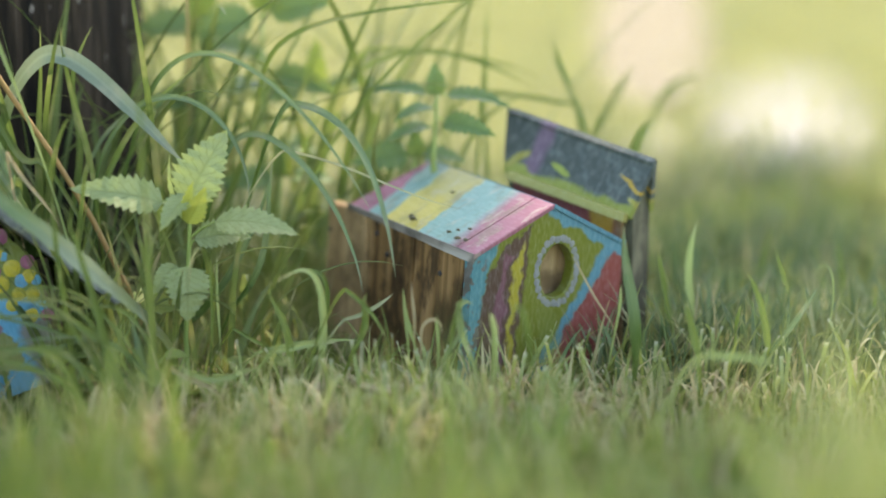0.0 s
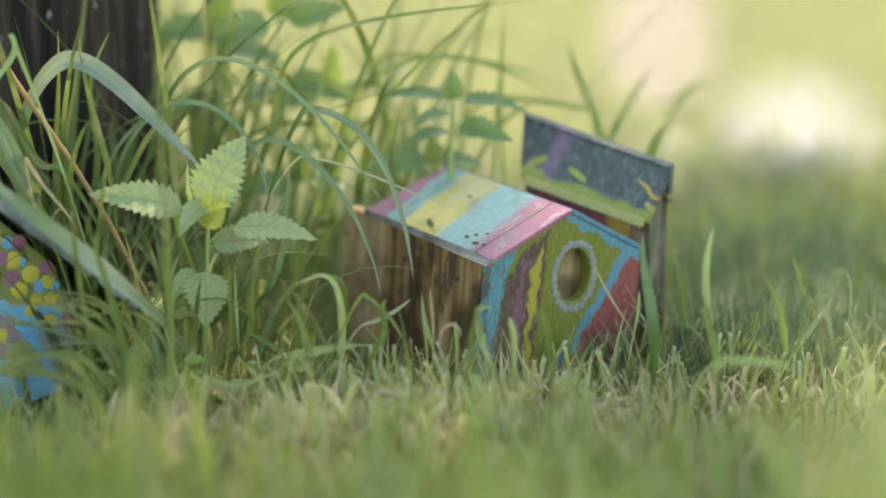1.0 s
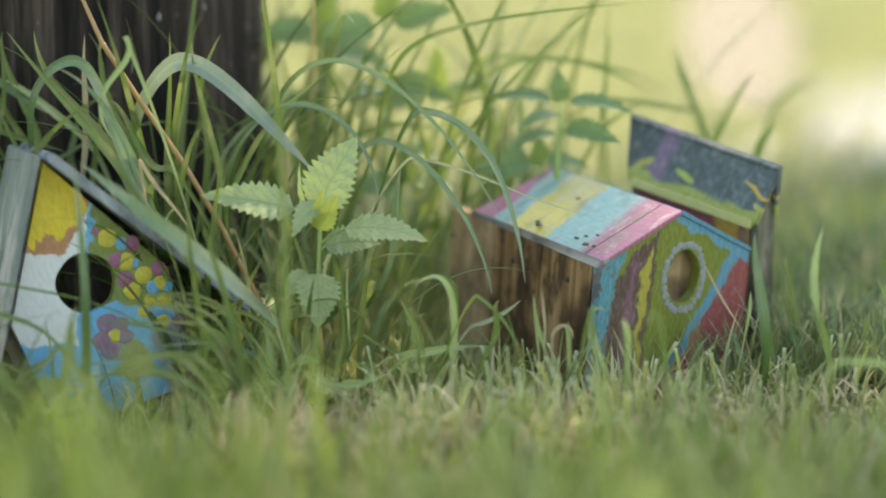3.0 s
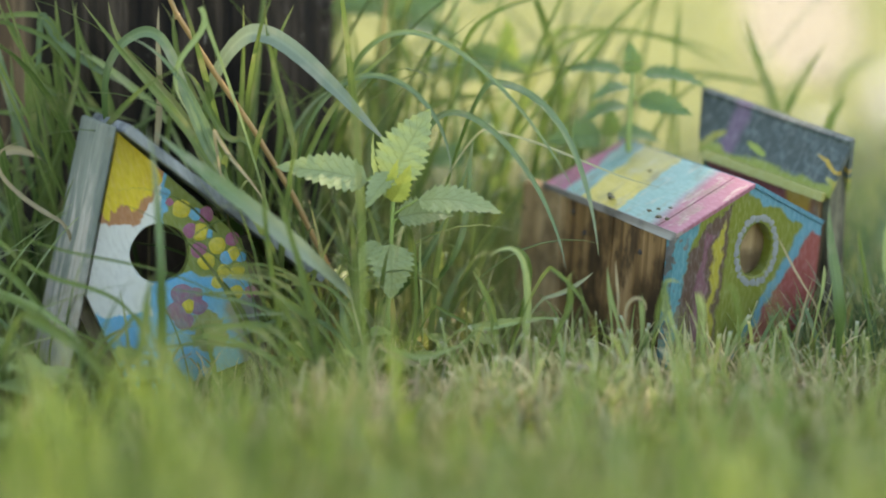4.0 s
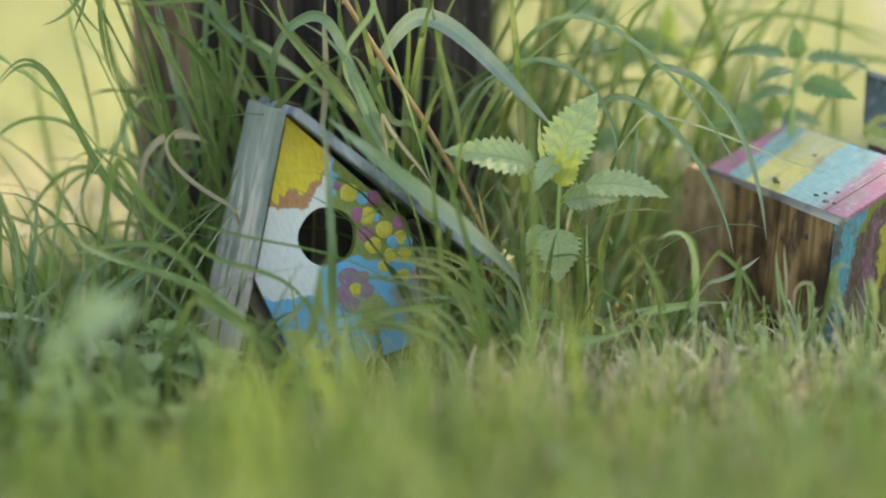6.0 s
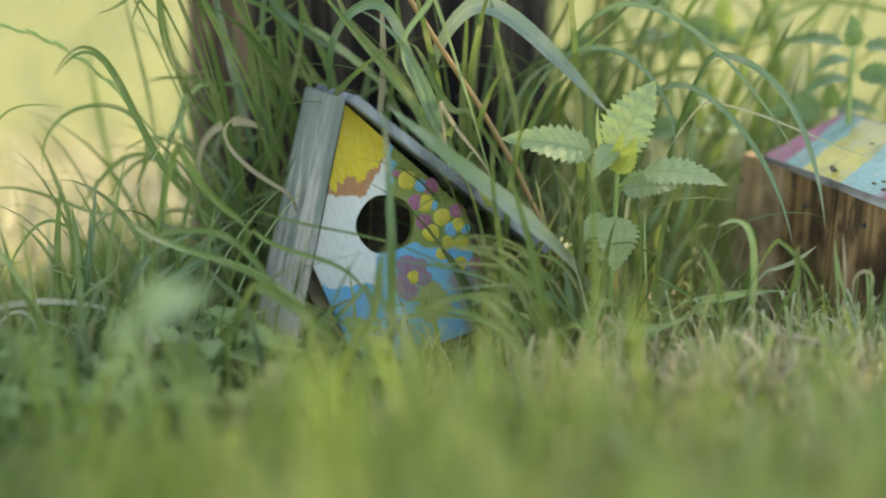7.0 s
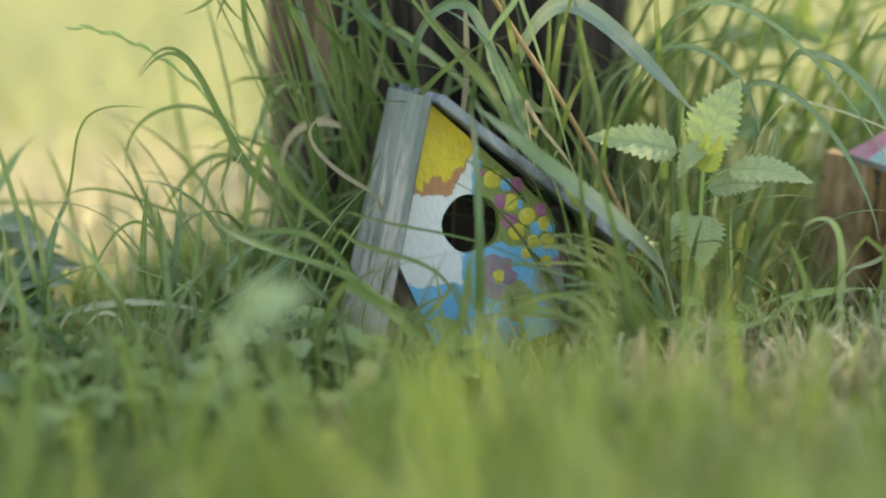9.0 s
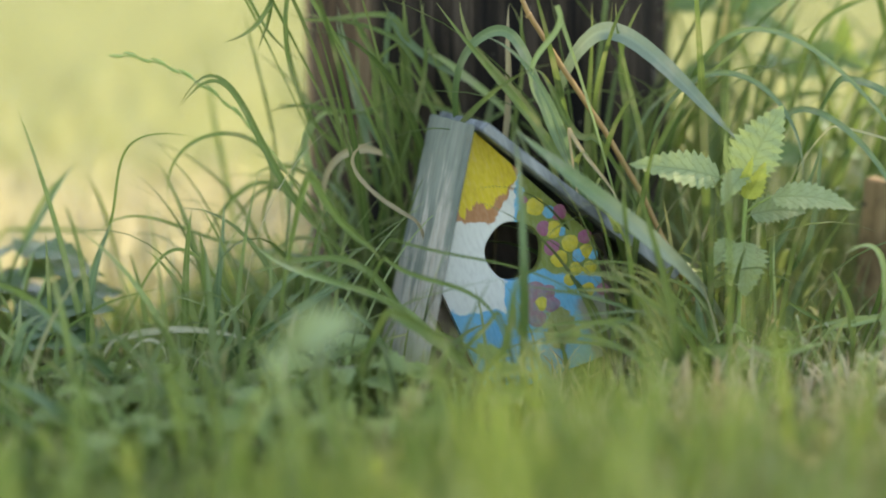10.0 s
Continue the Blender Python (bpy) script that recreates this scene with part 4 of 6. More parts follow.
mesh_part("leaf", nettle_leaf((0.137, 0.010, 0.087), (0.137, -0.004, 0.057), (0.15, -0.85, 0.5), 0.029, 0.05, 10, 0.12), M_NETTLE, nettle)
mesh_part("leaf", nettle_leaf((0.131, 0.012, 0.088), (0.117, 0.004, 0.072), (-0.3, -0.7, 0.6), 0.014, 0.05, 8), M_NETTLE, nettle)
mesh_part("leaf", nettle_leaf((0.136, 0.022, 0.112), (0.128, 0.028, 0.150), (-0.9, -0.4, 0.2), 0.008, 0.0, 7), M_NETTLE, nettle)


def placed_nettle(x, y, h, *leaves):
    """A shaded nettle whose leaves run from the stem to given tips, with given widths."""
    ob = thing("nettle", pose(x, y, 0), "tall shaded nettle behind the boxes", "nettle plant", "nettles")
    mesh_part("stem", tube([(x, y, -0.003), (x + 0.003, y, h * 0.4), (x - 0.002, y, h * 0.75), (x, y, h)], [0.0026, 0.0022, 0.0018, 0.001]), M_STEM, ob)
    for (tx, ty, tz), w, face in leaves:
        tip = Vector((tx, ty, tz))
        rise = min(h, tz + 0.35 * abs(tx - x) - 0.006) if tz < h + 0.005 else h - 0.004
        at = Vector((x, y, rise))
        st = at.lerp(tip, 0.12)
        mesh_part("leaf_stalk", tube([at, at.lerp(tip, 0.06) + Vector((0, 0, 0.001)), st], [0.001, 0.0009, 0.0008], 5), M_STEM, ob)
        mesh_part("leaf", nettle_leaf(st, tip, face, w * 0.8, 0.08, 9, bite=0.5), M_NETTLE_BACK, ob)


SKY, EYE = (0.0, -0.45, 0.9), (0.0, -0.85, 0.5)
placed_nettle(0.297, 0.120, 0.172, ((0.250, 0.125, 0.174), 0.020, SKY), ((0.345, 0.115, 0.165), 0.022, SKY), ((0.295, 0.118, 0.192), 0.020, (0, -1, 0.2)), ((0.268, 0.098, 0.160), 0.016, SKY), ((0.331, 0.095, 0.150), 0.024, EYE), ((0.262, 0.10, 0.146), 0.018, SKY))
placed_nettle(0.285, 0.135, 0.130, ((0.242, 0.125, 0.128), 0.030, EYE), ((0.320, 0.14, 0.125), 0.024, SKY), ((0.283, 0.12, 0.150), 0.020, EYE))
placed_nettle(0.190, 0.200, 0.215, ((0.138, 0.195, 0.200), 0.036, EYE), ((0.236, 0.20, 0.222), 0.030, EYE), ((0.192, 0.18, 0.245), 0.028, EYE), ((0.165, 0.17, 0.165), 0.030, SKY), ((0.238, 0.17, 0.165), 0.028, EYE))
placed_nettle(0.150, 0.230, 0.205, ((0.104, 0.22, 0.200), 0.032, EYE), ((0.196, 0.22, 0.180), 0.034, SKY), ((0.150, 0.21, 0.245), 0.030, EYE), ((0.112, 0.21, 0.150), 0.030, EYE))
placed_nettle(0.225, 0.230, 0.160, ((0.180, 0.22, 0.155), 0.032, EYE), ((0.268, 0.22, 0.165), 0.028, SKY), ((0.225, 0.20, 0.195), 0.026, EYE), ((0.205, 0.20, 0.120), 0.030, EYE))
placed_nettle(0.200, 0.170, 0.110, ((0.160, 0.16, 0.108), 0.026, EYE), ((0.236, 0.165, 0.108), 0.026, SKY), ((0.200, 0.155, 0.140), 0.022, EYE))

# ---- single tall grass blades ----
def hero(a, b, c, d, width, kind, twist=0.0, foot=None):
    """One grass leaf: out of the turf to a, then along a bow from a to d."""
    a, b, c, d = (Vector(v) for v in (a, b, c, d))
    pts = []
    start = (b - a).normalized()
    if a.z > 0.012:
        reach = min(0.09, a.z * 0.6)
        root = Vector((a.x - start.x * reach * 0.7, a.y + 0.015 - start.y * reach * 0.5, -0.003))
        if foot:
            root = Vector((*foot, -0.003))
        h1, h2 = root + Vector((0, 0, a.z * 0.4)), a - start * a.z * (0.07 + 0.33 * max(0.0, start.z))
        pts += [bez(root, h1, h2, a, 1 - (1 - i / 20) ** 1.6) for i in range(20)]
    rise = len(pts)
    pts += [bez(a, b, c, d, (i / 24) ** 1.25) for i in range(25)]
    lens = [0.0]
    for p, q in zip(pts, pts[1:]):
        lens.append(lens[-1] + (q - p).length)
    foot = pts[0].copy()
    verts, faces, uvs = [], [], []
    wild = random.Random(int(abs(a.x * 7919 + d.z * 104729) * 1000))
    tilt = wild.uniform(-0.6, 0.6)
    for i, p in enumerate(pts):
        t = lens[i] / lens[-1]
        g = (pts[min(i + 1, len(pts) - 1)] - pts[max(i - 1, 0)]).normalized()
        s = g.cross(Vector((0.15 * wild.uniform(-1, 1) + tilt * 0.5, -1, 0.35))).normalized()
        s = Matrix.Rotation(twist * t * 2.2 + 0.25 * math.sin(3 * t + tilt), 3, g) @ s
        u = s.cross(g)
        w = width * 0.44 * min(1, 0.35 + 1.6 * t) * max(0.03, (1 - t ** 3.2))
        if rise and lens[rise] > 0.3 * lens[-1]:
            bow = max(0.0, (lens[i] - lens[rise]) / (lens[-1] - lens[rise]))
            w = width * 0.39 * max(0.03, 1 - bow ** 3.2)
            w *= 0.42 + 0.58 * min(1.0, t * lens[-1] / (lens[rise] + 0.01)) ** 5
        for k in (-1, -0.5, 0, 0.5, 1):
            verts.append(p + s * w * k + u * (0.45 * w * abs(k)) - foot)
            uvs.append((0.5 + 0.5 * k, t))
    for i in range(len(pts) - 1):
        for k in range(4):
            q = i * 5 + k
            faces.append((q, q + 1, q + 6, q + 5))
    ob = new("grass_blade", link_mesh("grass_blade", verts, faces, M_HERO[kind], uvs, True))
    ob.location = foot
    words = {"green": "long arching green grass blade", "blue": "broad arching blue-green grass blade", "pale": "pale bent grass blade crossing the others", "silver": "broad silvery grass blade with green tip lying along roof", "dry": "curled dry straw-coloured grass blade", "grey": "broad arching grey-green grass blade before the post", "bleached": "bleached pale grass blade lying over the green ones"}
    return tagged(ob, words[kind], "grass blade", "long grass blades")


hero((0.002, -0.060, 0.019), (0.005, -0.060, 0.067), (0.004, -0.060, 0.139), (-0.002, -0.060, 0.173), 0.0068, "blue", 0)
hero((-0.071, -0.030, 0.100), (-0.021, -0.030, 0.083), (-0.001, -0.030, 0.092), (0.050, -0.030, 0.058), 0.0020, "green", 0)
hero((0.107, -0.020, 0.027), (0.088, -0.023, 0.086), (0.065, -0.034, 0.092), (0.023, -0.030, 0.080), 0.0030, "green", 0)
hero((0.110, -0.020, 0.020), (0.087, -0.023, 0.061), (0.065, -0.034, 0.077), (0.013, -0.030, 0.065), 0.0030, "green", 0)
hero((0.100, -0.030, 0.016), (0.073, -0.033, 0.048), (0.048, -0.044, 0.063), (-0.007, -0.040, 0.042), 0.0030, "green", 0)
hero((0.096, -0.030, 0.009), (0.072, -0.033, 0.038), (0.028, -0.044, 0.048), (-0.020, -0.040, 0.034), 0.0030, "green", 0)
hero((0.054, 0.050, 0.037), (0.039, 0.025, 0.150), (0.016, 0.015, 0.202), (-0.017, 0.020, 0.211), 0.0085, "blue", 0)
hero((0.059, 0.060, 0.071), (0.028, 0.042, 0.149), (-0.005, 0.053, 0.171), (-0.044, 0.050, 0.227), 0.0095, "green", 0)
hero((-0.152, 0.060, 0.023), (-0.188, 0.053, 0.043), (-0.197, 0.032, 0.144), (-0.244, 0.040, 0.015), 0.0030, "green", 0)
hero((-0.075, 0.122, 0.091), (-0.095, 0.115, 0.121), (-0.156, 0.093, 0.163), (-0.102, 0.102, 0.161), 0.0040, "green", 0)
hero((-0.021, 0.117, 0.092), (-0.040, 0.098, 0.120), (-0.055, 0.110, 0.196), (-0.074, 0.107, 0.179), 0.0045, "green", 0)
hero((-0.031, 0.117, 0.139), (-0.074, 0.099, 0.189), (-0.038, 0.110, 0.199), (-0.129, 0.107, 0.214), 0.0050, "green", 0)
hero((0.212, 0.010, 0.031), (0.233, -0.008, 0.099), (0.205, 0.003, 0.086), (0.196, 0.000, 0.083), 0.0050, "green", 0)
hero((0.178, 0.000, 0.036), (0.192, 0.000, 0.041), (0.215, 0.000, 0.045), (0.245, 0.000, 0.042), 0.0034, "pale", 0)
hero((0.115, -0.100, 0.016), (0.118, -0.100, 0.075), (0.115, -0.100, 0.125), (0.110, -0.100, 0.245), 0.0040, "green", 0)
hero((0.298, -0.030, 0.047), (0.292, -0.030, 0.063), (0.294, -0.030, 0.072), (0.302, -0.030, 0.072), 0.0030, "pale", 0)
hero((0.265, -0.030, 0.051), (0.264, -0.030, 0.061), (0.263, -0.030, 0.071), (0.262, -0.030, 0.082), 0.0028, "pale", 0)
hero((0.206, 0.120, 0.092), (0.233, 0.120, 0.165), (0.292, 0.120, 0.215), (0.335, 0.120, 0.243), 0.0035, "green", 0)
hero((0.265, 0.170, 0.096), (0.284, 0.177, 0.153), (0.305, 0.198, 0.187), (0.338, 0.190, 0.235), 0.0035, "green", 0)
hero((0.340, 0.200, 0.100), (0.336, 0.200, 0.155), (0.338, 0.200, 0.179), (0.339, 0.200, 0.226), 0.0040, "green", 0)
hero((0.260, 0.200, 0.189), (0.293, 0.200, 0.192), (0.380, 0.200, 0.179), (0.377, 0.200, 0.162), 0.0035, "green", 0)
hero((0.329, 0.200, 0.158), (0.354, 0.200, 0.164), (0.402, 0.200, 0.147), (0.421, 0.200, 0.149), 0.0045, "green", 0)
hero((0.403, 0.200, 0.107), (0.409, 0.200, 0.149), (0.381, 0.200, 0.182), (0.380, 0.200, 0.198), 0.0040, "green", 0)
hero((0.425, 0.140, 0.118), (0.432, 0.140, 0.153), (0.440, 0.140, 0.144), (0.439, 0.140, 0.155), 0.0090, "green", 0)
hero((0.422, 0.300, 0.101), (0.433, 0.300, 0.121), (0.445, 0.300, 0.141), (0.457, 0.300, 0.162), 0.0040, "green", 0)
hero((0.474, 0.300, 0.133), (0.478, 0.300, 0.147), (0.495, 0.300, 0.155), (0.506, 0.300, 0.157), 0.0060, "green", 0)
hero((0.121, 0.060, 0.041), (0.149, 0.060, 0.021), (0.195, 0.060, 0.127), (0.189, 0.060, 0.142), 0.0060, "blue", 0)
hero((0.198, 0.060, 0.147), (0.238, 0.050, 0.142), (0.268, 0.040, 0.121), (0.302, 0.030, 0.116), 0.0020, "pale", 0)

hero((0.049, 0.065, 0.203), (0.068, 0.060, 0.220), (0.100, 0.047, 0.179), (0.137, 0.045, 0.142), 0.0140, "grey", 0, (0.034, 0.085))
hero((0.109, 0.090, 0.160), (0.140, 0.060, 0.266), (0.224, 0.030, 0.167), (0.247, 0.000, 0.118), 0.0041, "blue", 0, (0.085, 0.100))
hero((0.163, 0.060, 0.147), (0.179, 0.065, 0.181), (0.233, 0.017, 0.135), (0.240, -0.015, 0.075), 0.0049, "blue", 0, (0.150, 0.080))
hero((0.201, 0.050, 0.178), (0.243, 0.043, 0.175), (0.253, -0.016, 0.133), (0.259, -0.015, 0.084), 0.0057, "blue", 0, (0.160, 0.090))
hero((0.100, 0.060, 0.167), (0.129, 0.065, 0.200), (0.176, 0.033, 0.173), (0.175, 0.030, 0.120), 0.0045, "blue", 0, (0.090, 0.075))
hero((0.155, 0.130, 0.090), (0.220, 0.105, 0.202), (0.121, 0.095, 0.220), (0.348, 0.100, 0.237), 0.0045, "green", 0, (0.145, 0.140))
hero((-0.129, 0.070, 0.101), (-0.150, 0.070, 0.101), (-0.166, 0.070, 0.229), (-0.203, 0.070, 0.162), 0.0048, "green", 0, (-0.100, 0.080))
hero((-0.152, 0.090, 0.099), (-0.128, 0.090, 0.155), (-0.223, 0.090, 0.158), (-0.213, 0.090, 0.096), 0.0040, "green", 0, (-0.110, 0.100))
hero((-0.255, 0.140, 0.057), (-0.258, 0.140, 0.074), (-0.264, 0.140, 0.097), (-0.272, 0.140, 0.109), 0.0035, "green", 0)
hero((-0.314, 0.140, 0.065), (-0.298, 0.140, 0.096), (-0.297, 0.140, 0.095), (-0.276, 0.140, 0.116), 0.0040, "green", 0)
hero((-0.328, 0.160, 0.067), (-0.306, 0.160, 0.067), (-0.283, 0.160, 0.067), (-0.262, 0.160, 0.064), 0.0040, "green", 0)
hero((-0.124, 0.110, 0.140), (-0.127, 0.110, 0.154), (-0.143, 0.110, 0.188), (-0.137, 0.110, 0.222), 0.0042, "green", 0, (-0.115, 0.115))
hero((-0.073, 0.108, 0.158), (-0.091, 0.108, 0.136), (-0.121, 0.108, 0.169), (-0.156, 0.108, 0.149), 0.0030, "green", 0, (-0.060, 0.112))
hero((-0.105, 0.108, 0.044), (-0.127, 0.108, 0.053), (-0.147, 0.108, 0.073), (-0.169, 0.108, 0.055), 0.0040, "blue", 0)
hero((-0.056, -0.030, 0.051), (-0.093, -0.030, 0.080), (-0.126, -0.030, 0.071), (-0.153, -0.030, 0.099), 0.0052, "pale", 0, (-0.030, -0.035))
hero((-0.191, 0.030, 0.032), (-0.174, 0.030, 0.069), (-0.177, 0.030, 0.070), (-0.173, 0.030, 0.112), 0.0045, "blue", 0)
hero((-0.166, 0.080, 0.076), (-0.188, 0.080, 0.066), (-0.233, 0.080, 0.115), (-0.261, 0.080, 0.078), 0.0030, "green", 0)
hero((-0.105, 0.108, 0.069), (-0.140, 0.108, 0.097), (-0.147, 0.108, 0.130), (-0.180, 0.108, 0.070), 0.0045, "green", 0)
hero((-0.119, 0.108, 0.077), (-0.154, 0.108, 0.132), (-0.176, 0.108, 0.101), (-0.198, 0.108, 0.063), 0.0050, "green", 0)
hero((-0.091, 0.108, 0.047), (-0.105, 0.108, 0.105), (-0.140, 0.108, 0.135), (-0.167, 0.108, 0.106), 0.0055, "green", 0)
hero((-0.076, 0.108, 0.039), (-0.090, 0.108, 0.071), (-0.113, 0.108, 0.129), (-0.150, 0.108, 0.118), 0.0045, "blue", 0)
hero((-0.084, 0.108, 0.032), (-0.115, 0.108, 0.068), (-0.135, 0.108, 0.093), (-0.163, 0.108, 0.041), 0.0050, "green", 0)
hero((-0.068, 0.108, 0.087), (-0.104, 0.108, 0.209), (-0.072, 0.108, 0.182), (-0.052, 0.108, 0.206), 0.0045, "green", 0, (-0.060, 0.112))
hero((-0.010, 0.108, 0.159), (-0.030, 0.108, 0.175), (-0.041, 0.108, 0.187), (-0.055, 0.108, 0.191), 0.0065, "pale", 0, (0.020, 0.112))
hero((0.071, 0.090, 0.042), (0.037, 0.090, 0.147), (0.061, 0.090, 0.162), (0.064, 0.090, 0.221), 0.0045, "green", 0)
hero((0.053, 0.080, 0.044), (0.042, 0.080, 0.149), (0.052, 0.080, 0.164), (0.051, 0.080, 0.222), 0.0065, "green", 0)
hero((0.065, 0.100, 0.094), (0.085, 0.100, 0.175), (0.110, 0.100, 0.163), (0.124, 0.100, 0.173), 0.0035, "blue", 0)
hero((0.029, 0.100, 0.040), (-0.034, 0.100, 0.103), (0.032, 0.100, 0.183), (0.001, 0.100, 0.220), 0.0055, "green", 0)
hero((-0.074, 0.100, 0.107), (-0.046, 0.100, 0.179), (-0.050, 0.100, 0.186), (-0.054, 0.100, 0.224), 0.0050, "green", 0)
hero((-0.053, 0.108, 0.105), (-0.058, 0.108, 0.167), (-0.095, 0.108, 0.190), (-0.100, 0.108, 0.224), 0.0065, "green", 0)
hero((0.156, 0.005, 0.048), (0.155, 0.005, 0.069), (0.154, 0.005, 0.074), (0.155, 0.005, 0.097), 0.0022, "pale", 0)
hero((0.269, -0.030, 0.047), (0.267, -0.030, 0.058), (0.263, -0.030, 0.067), (0.262, -0.030, 0.073), 0.0026, "pale", 0)
hero((0.283, -0.030, 0.042), (0.283, -0.030, 0.052), (0.282, -0.030, 0.057), (0.281, -0.030, 0.064), 0.0026, "pale", 0)
hero((0.319, -0.020, 0.042), (0.319, -0.020, 0.052), (0.317, -0.020, 0.058), (0.316, -0.020, 0.063), 0.0026, "pale", 0)
hero((0.169, 0.050, 0.057), (0.192, 0.050, 0.085), (0.184, 0.050, 0.114), (0.190, 0.050, 0.142), 0.0055, "blue", 0)

hero((0.097, -0.043, 0.031), (0.077, -0.043, 0.100), (0.051, -0.043, 0.076), (0.025, -0.043, 0.083), 0.0033, "green", 0)
hero((0.096, -0.043, 0.022), (0.074, -0.043, 0.091), (0.046, -0.043, 0.079), (0.017, -0.043, 0.082), 0.0033, "green", 0)
hero((0.117, -0.042, 0.029), (0.090, -0.042, 0.074), (0.055, -0.042, 0.053), (0.019, -0.042, 0.056), 0.0021, "blue", 0)
hero((0.101, -0.040, 0.025), (0.077, -0.040, 0.096), (0.046, -0.040, 0.057), (0.016, -0.040, 0.077), 0.0035, "green", 0)
hero((0.090, -0.031, 0.024), (0.077, -0.031, 0.067), (0.061, -0.031, 0.082), (0.044, -0.031, 0.071), 0.0025, "green", 0)
hero((0.096, -0.027, 0.023), (0.083, -0.027, 0.101), (0.067, -0.027, 0.068), (0.051, -0.027, 0.085), 0.0029, "green", 0)
hero((0.115, -0.031, 0.027), (0.095, -0.031, 0.077), (0.069, -0.031, 0.082), (0.042, -0.031, 0.085), 0.0023, "green", 0)
hero((0.117, -0.026, 0.022), (0.094, -0.026, 0.069), (0.065, -0.026, 0.051), (0.035, -0.026, 0.035), 0.0032, "blue", 0)
hero((0.122, -0.022, 0.025), (0.104, -0.022, 0.092), (0.082, -0.022, 0.066), (0.059, -0.022, 0.069), 0.0035, "green", 0)
hero((0.116, -0.030, 0.010), (0.084, -0.030, 0.062), (0.043, -0.030, 0.065), (0.001, -0.030, 0.072), 0.0035, "blue", 0)
hero((0.114, -0.035, 0.029), (0.093, -0.035, 0.071), (0.066, -0.035, 0.053), (0.039, -0.035, 0.038), 0.0023, "blue", 0)

hero((-0.127, 0.060, 0.097), (-0.161, 0.060, 0.142), (-0.166, 0.060, 0.210), (-0.200, 0.060, 0.165), 0.0058, "green", 0, (-0.060, 0.070))
hero((-0.252, 0.050, 0.078), (-0.230, 0.050, 0.114), (-0.256, 0.050, 0.161), (-0.190, 0.050, 0.147), 0.0023, "green", 0)
hero((-0.306, 0.100, 0.071), (-0.297, 0.100, 0.083), (-0.284, 0.100, 0.111), (-0.273, 0.100, 0.121), 0.0045, "blue", 0)
hero((-0.150, 0.140, 0.130), (-0.152, 0.140, 0.147), (-0.161, 0.140, 0.184), (-0.167, 0.140, 0.213), 0.0030, "green", 0)
hero((-0.183, 0.220, 0.053), (-0.193, 0.220, 0.122), (-0.198, 0.220, 0.131), (-0.199, 0.220, 0.176), 0.0050, "green", 0)
hero((-0.136, 0.070, 0.246), (-0.145, 0.070, 0.220), (-0.153, 0.070, 0.206), (-0.174, 0.070, 0.202), 0.0050, "green", 0, (-0.050, 0.090))
hero((-0.168, 0.080, 0.243), (-0.154, 0.080, 0.224), (-0.154, 0.080, 0.205), (-0.126, 0.080, 0.187), 0.0028, "green", 0, (-0.090, 0.100))
hero((-0.131, 0.060, 0.238), (-0.138, 0.060, 0.221), (-0.136, 0.060, 0.180), (-0.125, 0.060, 0.165), 0.0045, "green", 0, (-0.040, 0.090))
hero((-0.147, 0.070, 0.234), (-0.139, 0.070, 0.222), (-0.152, 0.070, 0.204), (-0.153, 0.070, 0.196), 0.0034, "green", 0, (-0.070, 0.100))
hero((-0.071, 0.108, 0.163), (-0.094, 0.108, 0.137), (-0.132, 0.108, 0.164), (-0.149, 0.108, 0.154), 0.0040, "green", 0, (-0.010, 0.112))
hero((-0.065, 0.108, 0.193), (-0.060, 0.108, 0.232), (-0.117, 0.108, 0.197), (-0.137, 0.108, 0.215), 0.0050, "green", 0, (-0.010, 0.112))
hero((-0.062, 0.030, 0.100), (-0.088, 0.030, 0.114), (-0.112, 0.030, 0.140), (-0.082, 0.030, 0.147), 0.0050, "dry", 0.3, (-0.060, 0.036))
hero((-0.104, 0.085, 0.128), (-0.094, 0.085, 0.134), (-0.085, 0.085, 0.133), (-0.074, 0.085, 0.126), 0.0075, "dry", 0, (-0.110, 0.100))
hero((-0.085, 0.108, 0.116), (-0.091, 0.108, 0.145), (-0.105, 0.108, 0.196), (-0.107, 0.108, 0.213), 0.0060, "blue", 0)
hero((-0.067, 0.108, 0.116), (-0.060, 0.108, 0.154), (-0.063, 0.108, 0.198), (-0.065, 0.108, 0.226), 0.0072, "green", 0)
hero((-0.059, 0.108, 0.118), (-0.082, 0.108, 0.158), (-0.070, 0.108, 0.173), (-0.105, 0.108, 0.227), 0.0050, "green", 0)
hero((-0.124, 0.108, 0.111), (-0.134, 0.108, 0.136), (-0.126, 0.108, 0.145), (-0.116, 0.108, 0.150), 0.0060, "pale", 0)
hero((-0.016, 0.055, 0.206), (0.016, 0.051, 0.226), (0.011, 0.024, 0.157), (0.044, 0.020, 0.119), 0.0085, "blue", 0, (-0.010, 0.090))
hero((0.027, 0.020, 0.227), (0.037, 0.020, 0.207), (-0.005, 0.020, 0.202), (0.018, 0.020, 0.166), 0.0046, "pale", 0, (0.080, 0.060))
hero((-0.075, 0.108, 0.180), (-0.088, 0.108, 0.172), (-0.054, 0.108, 0.155), (-0.016, 0.108, 0.145), 0.0062, "green", 0, (-0.070, 0.112))
hero((-0.081, 0.108, 0.132), (-0.093, 0.108, 0.147), (-0.102, 0.108, 0.197), (-0.106, 0.108, 0.218), 0.0050, "blue", 0)
hero((-0.072, 0.108, 0.211), (-0.061, 0.108, 0.186), (-0.038, 0.108, 0.178), (-0.020, 0.108, 0.166), 0.0068, "blue", 0, (-0.080, 0.112))
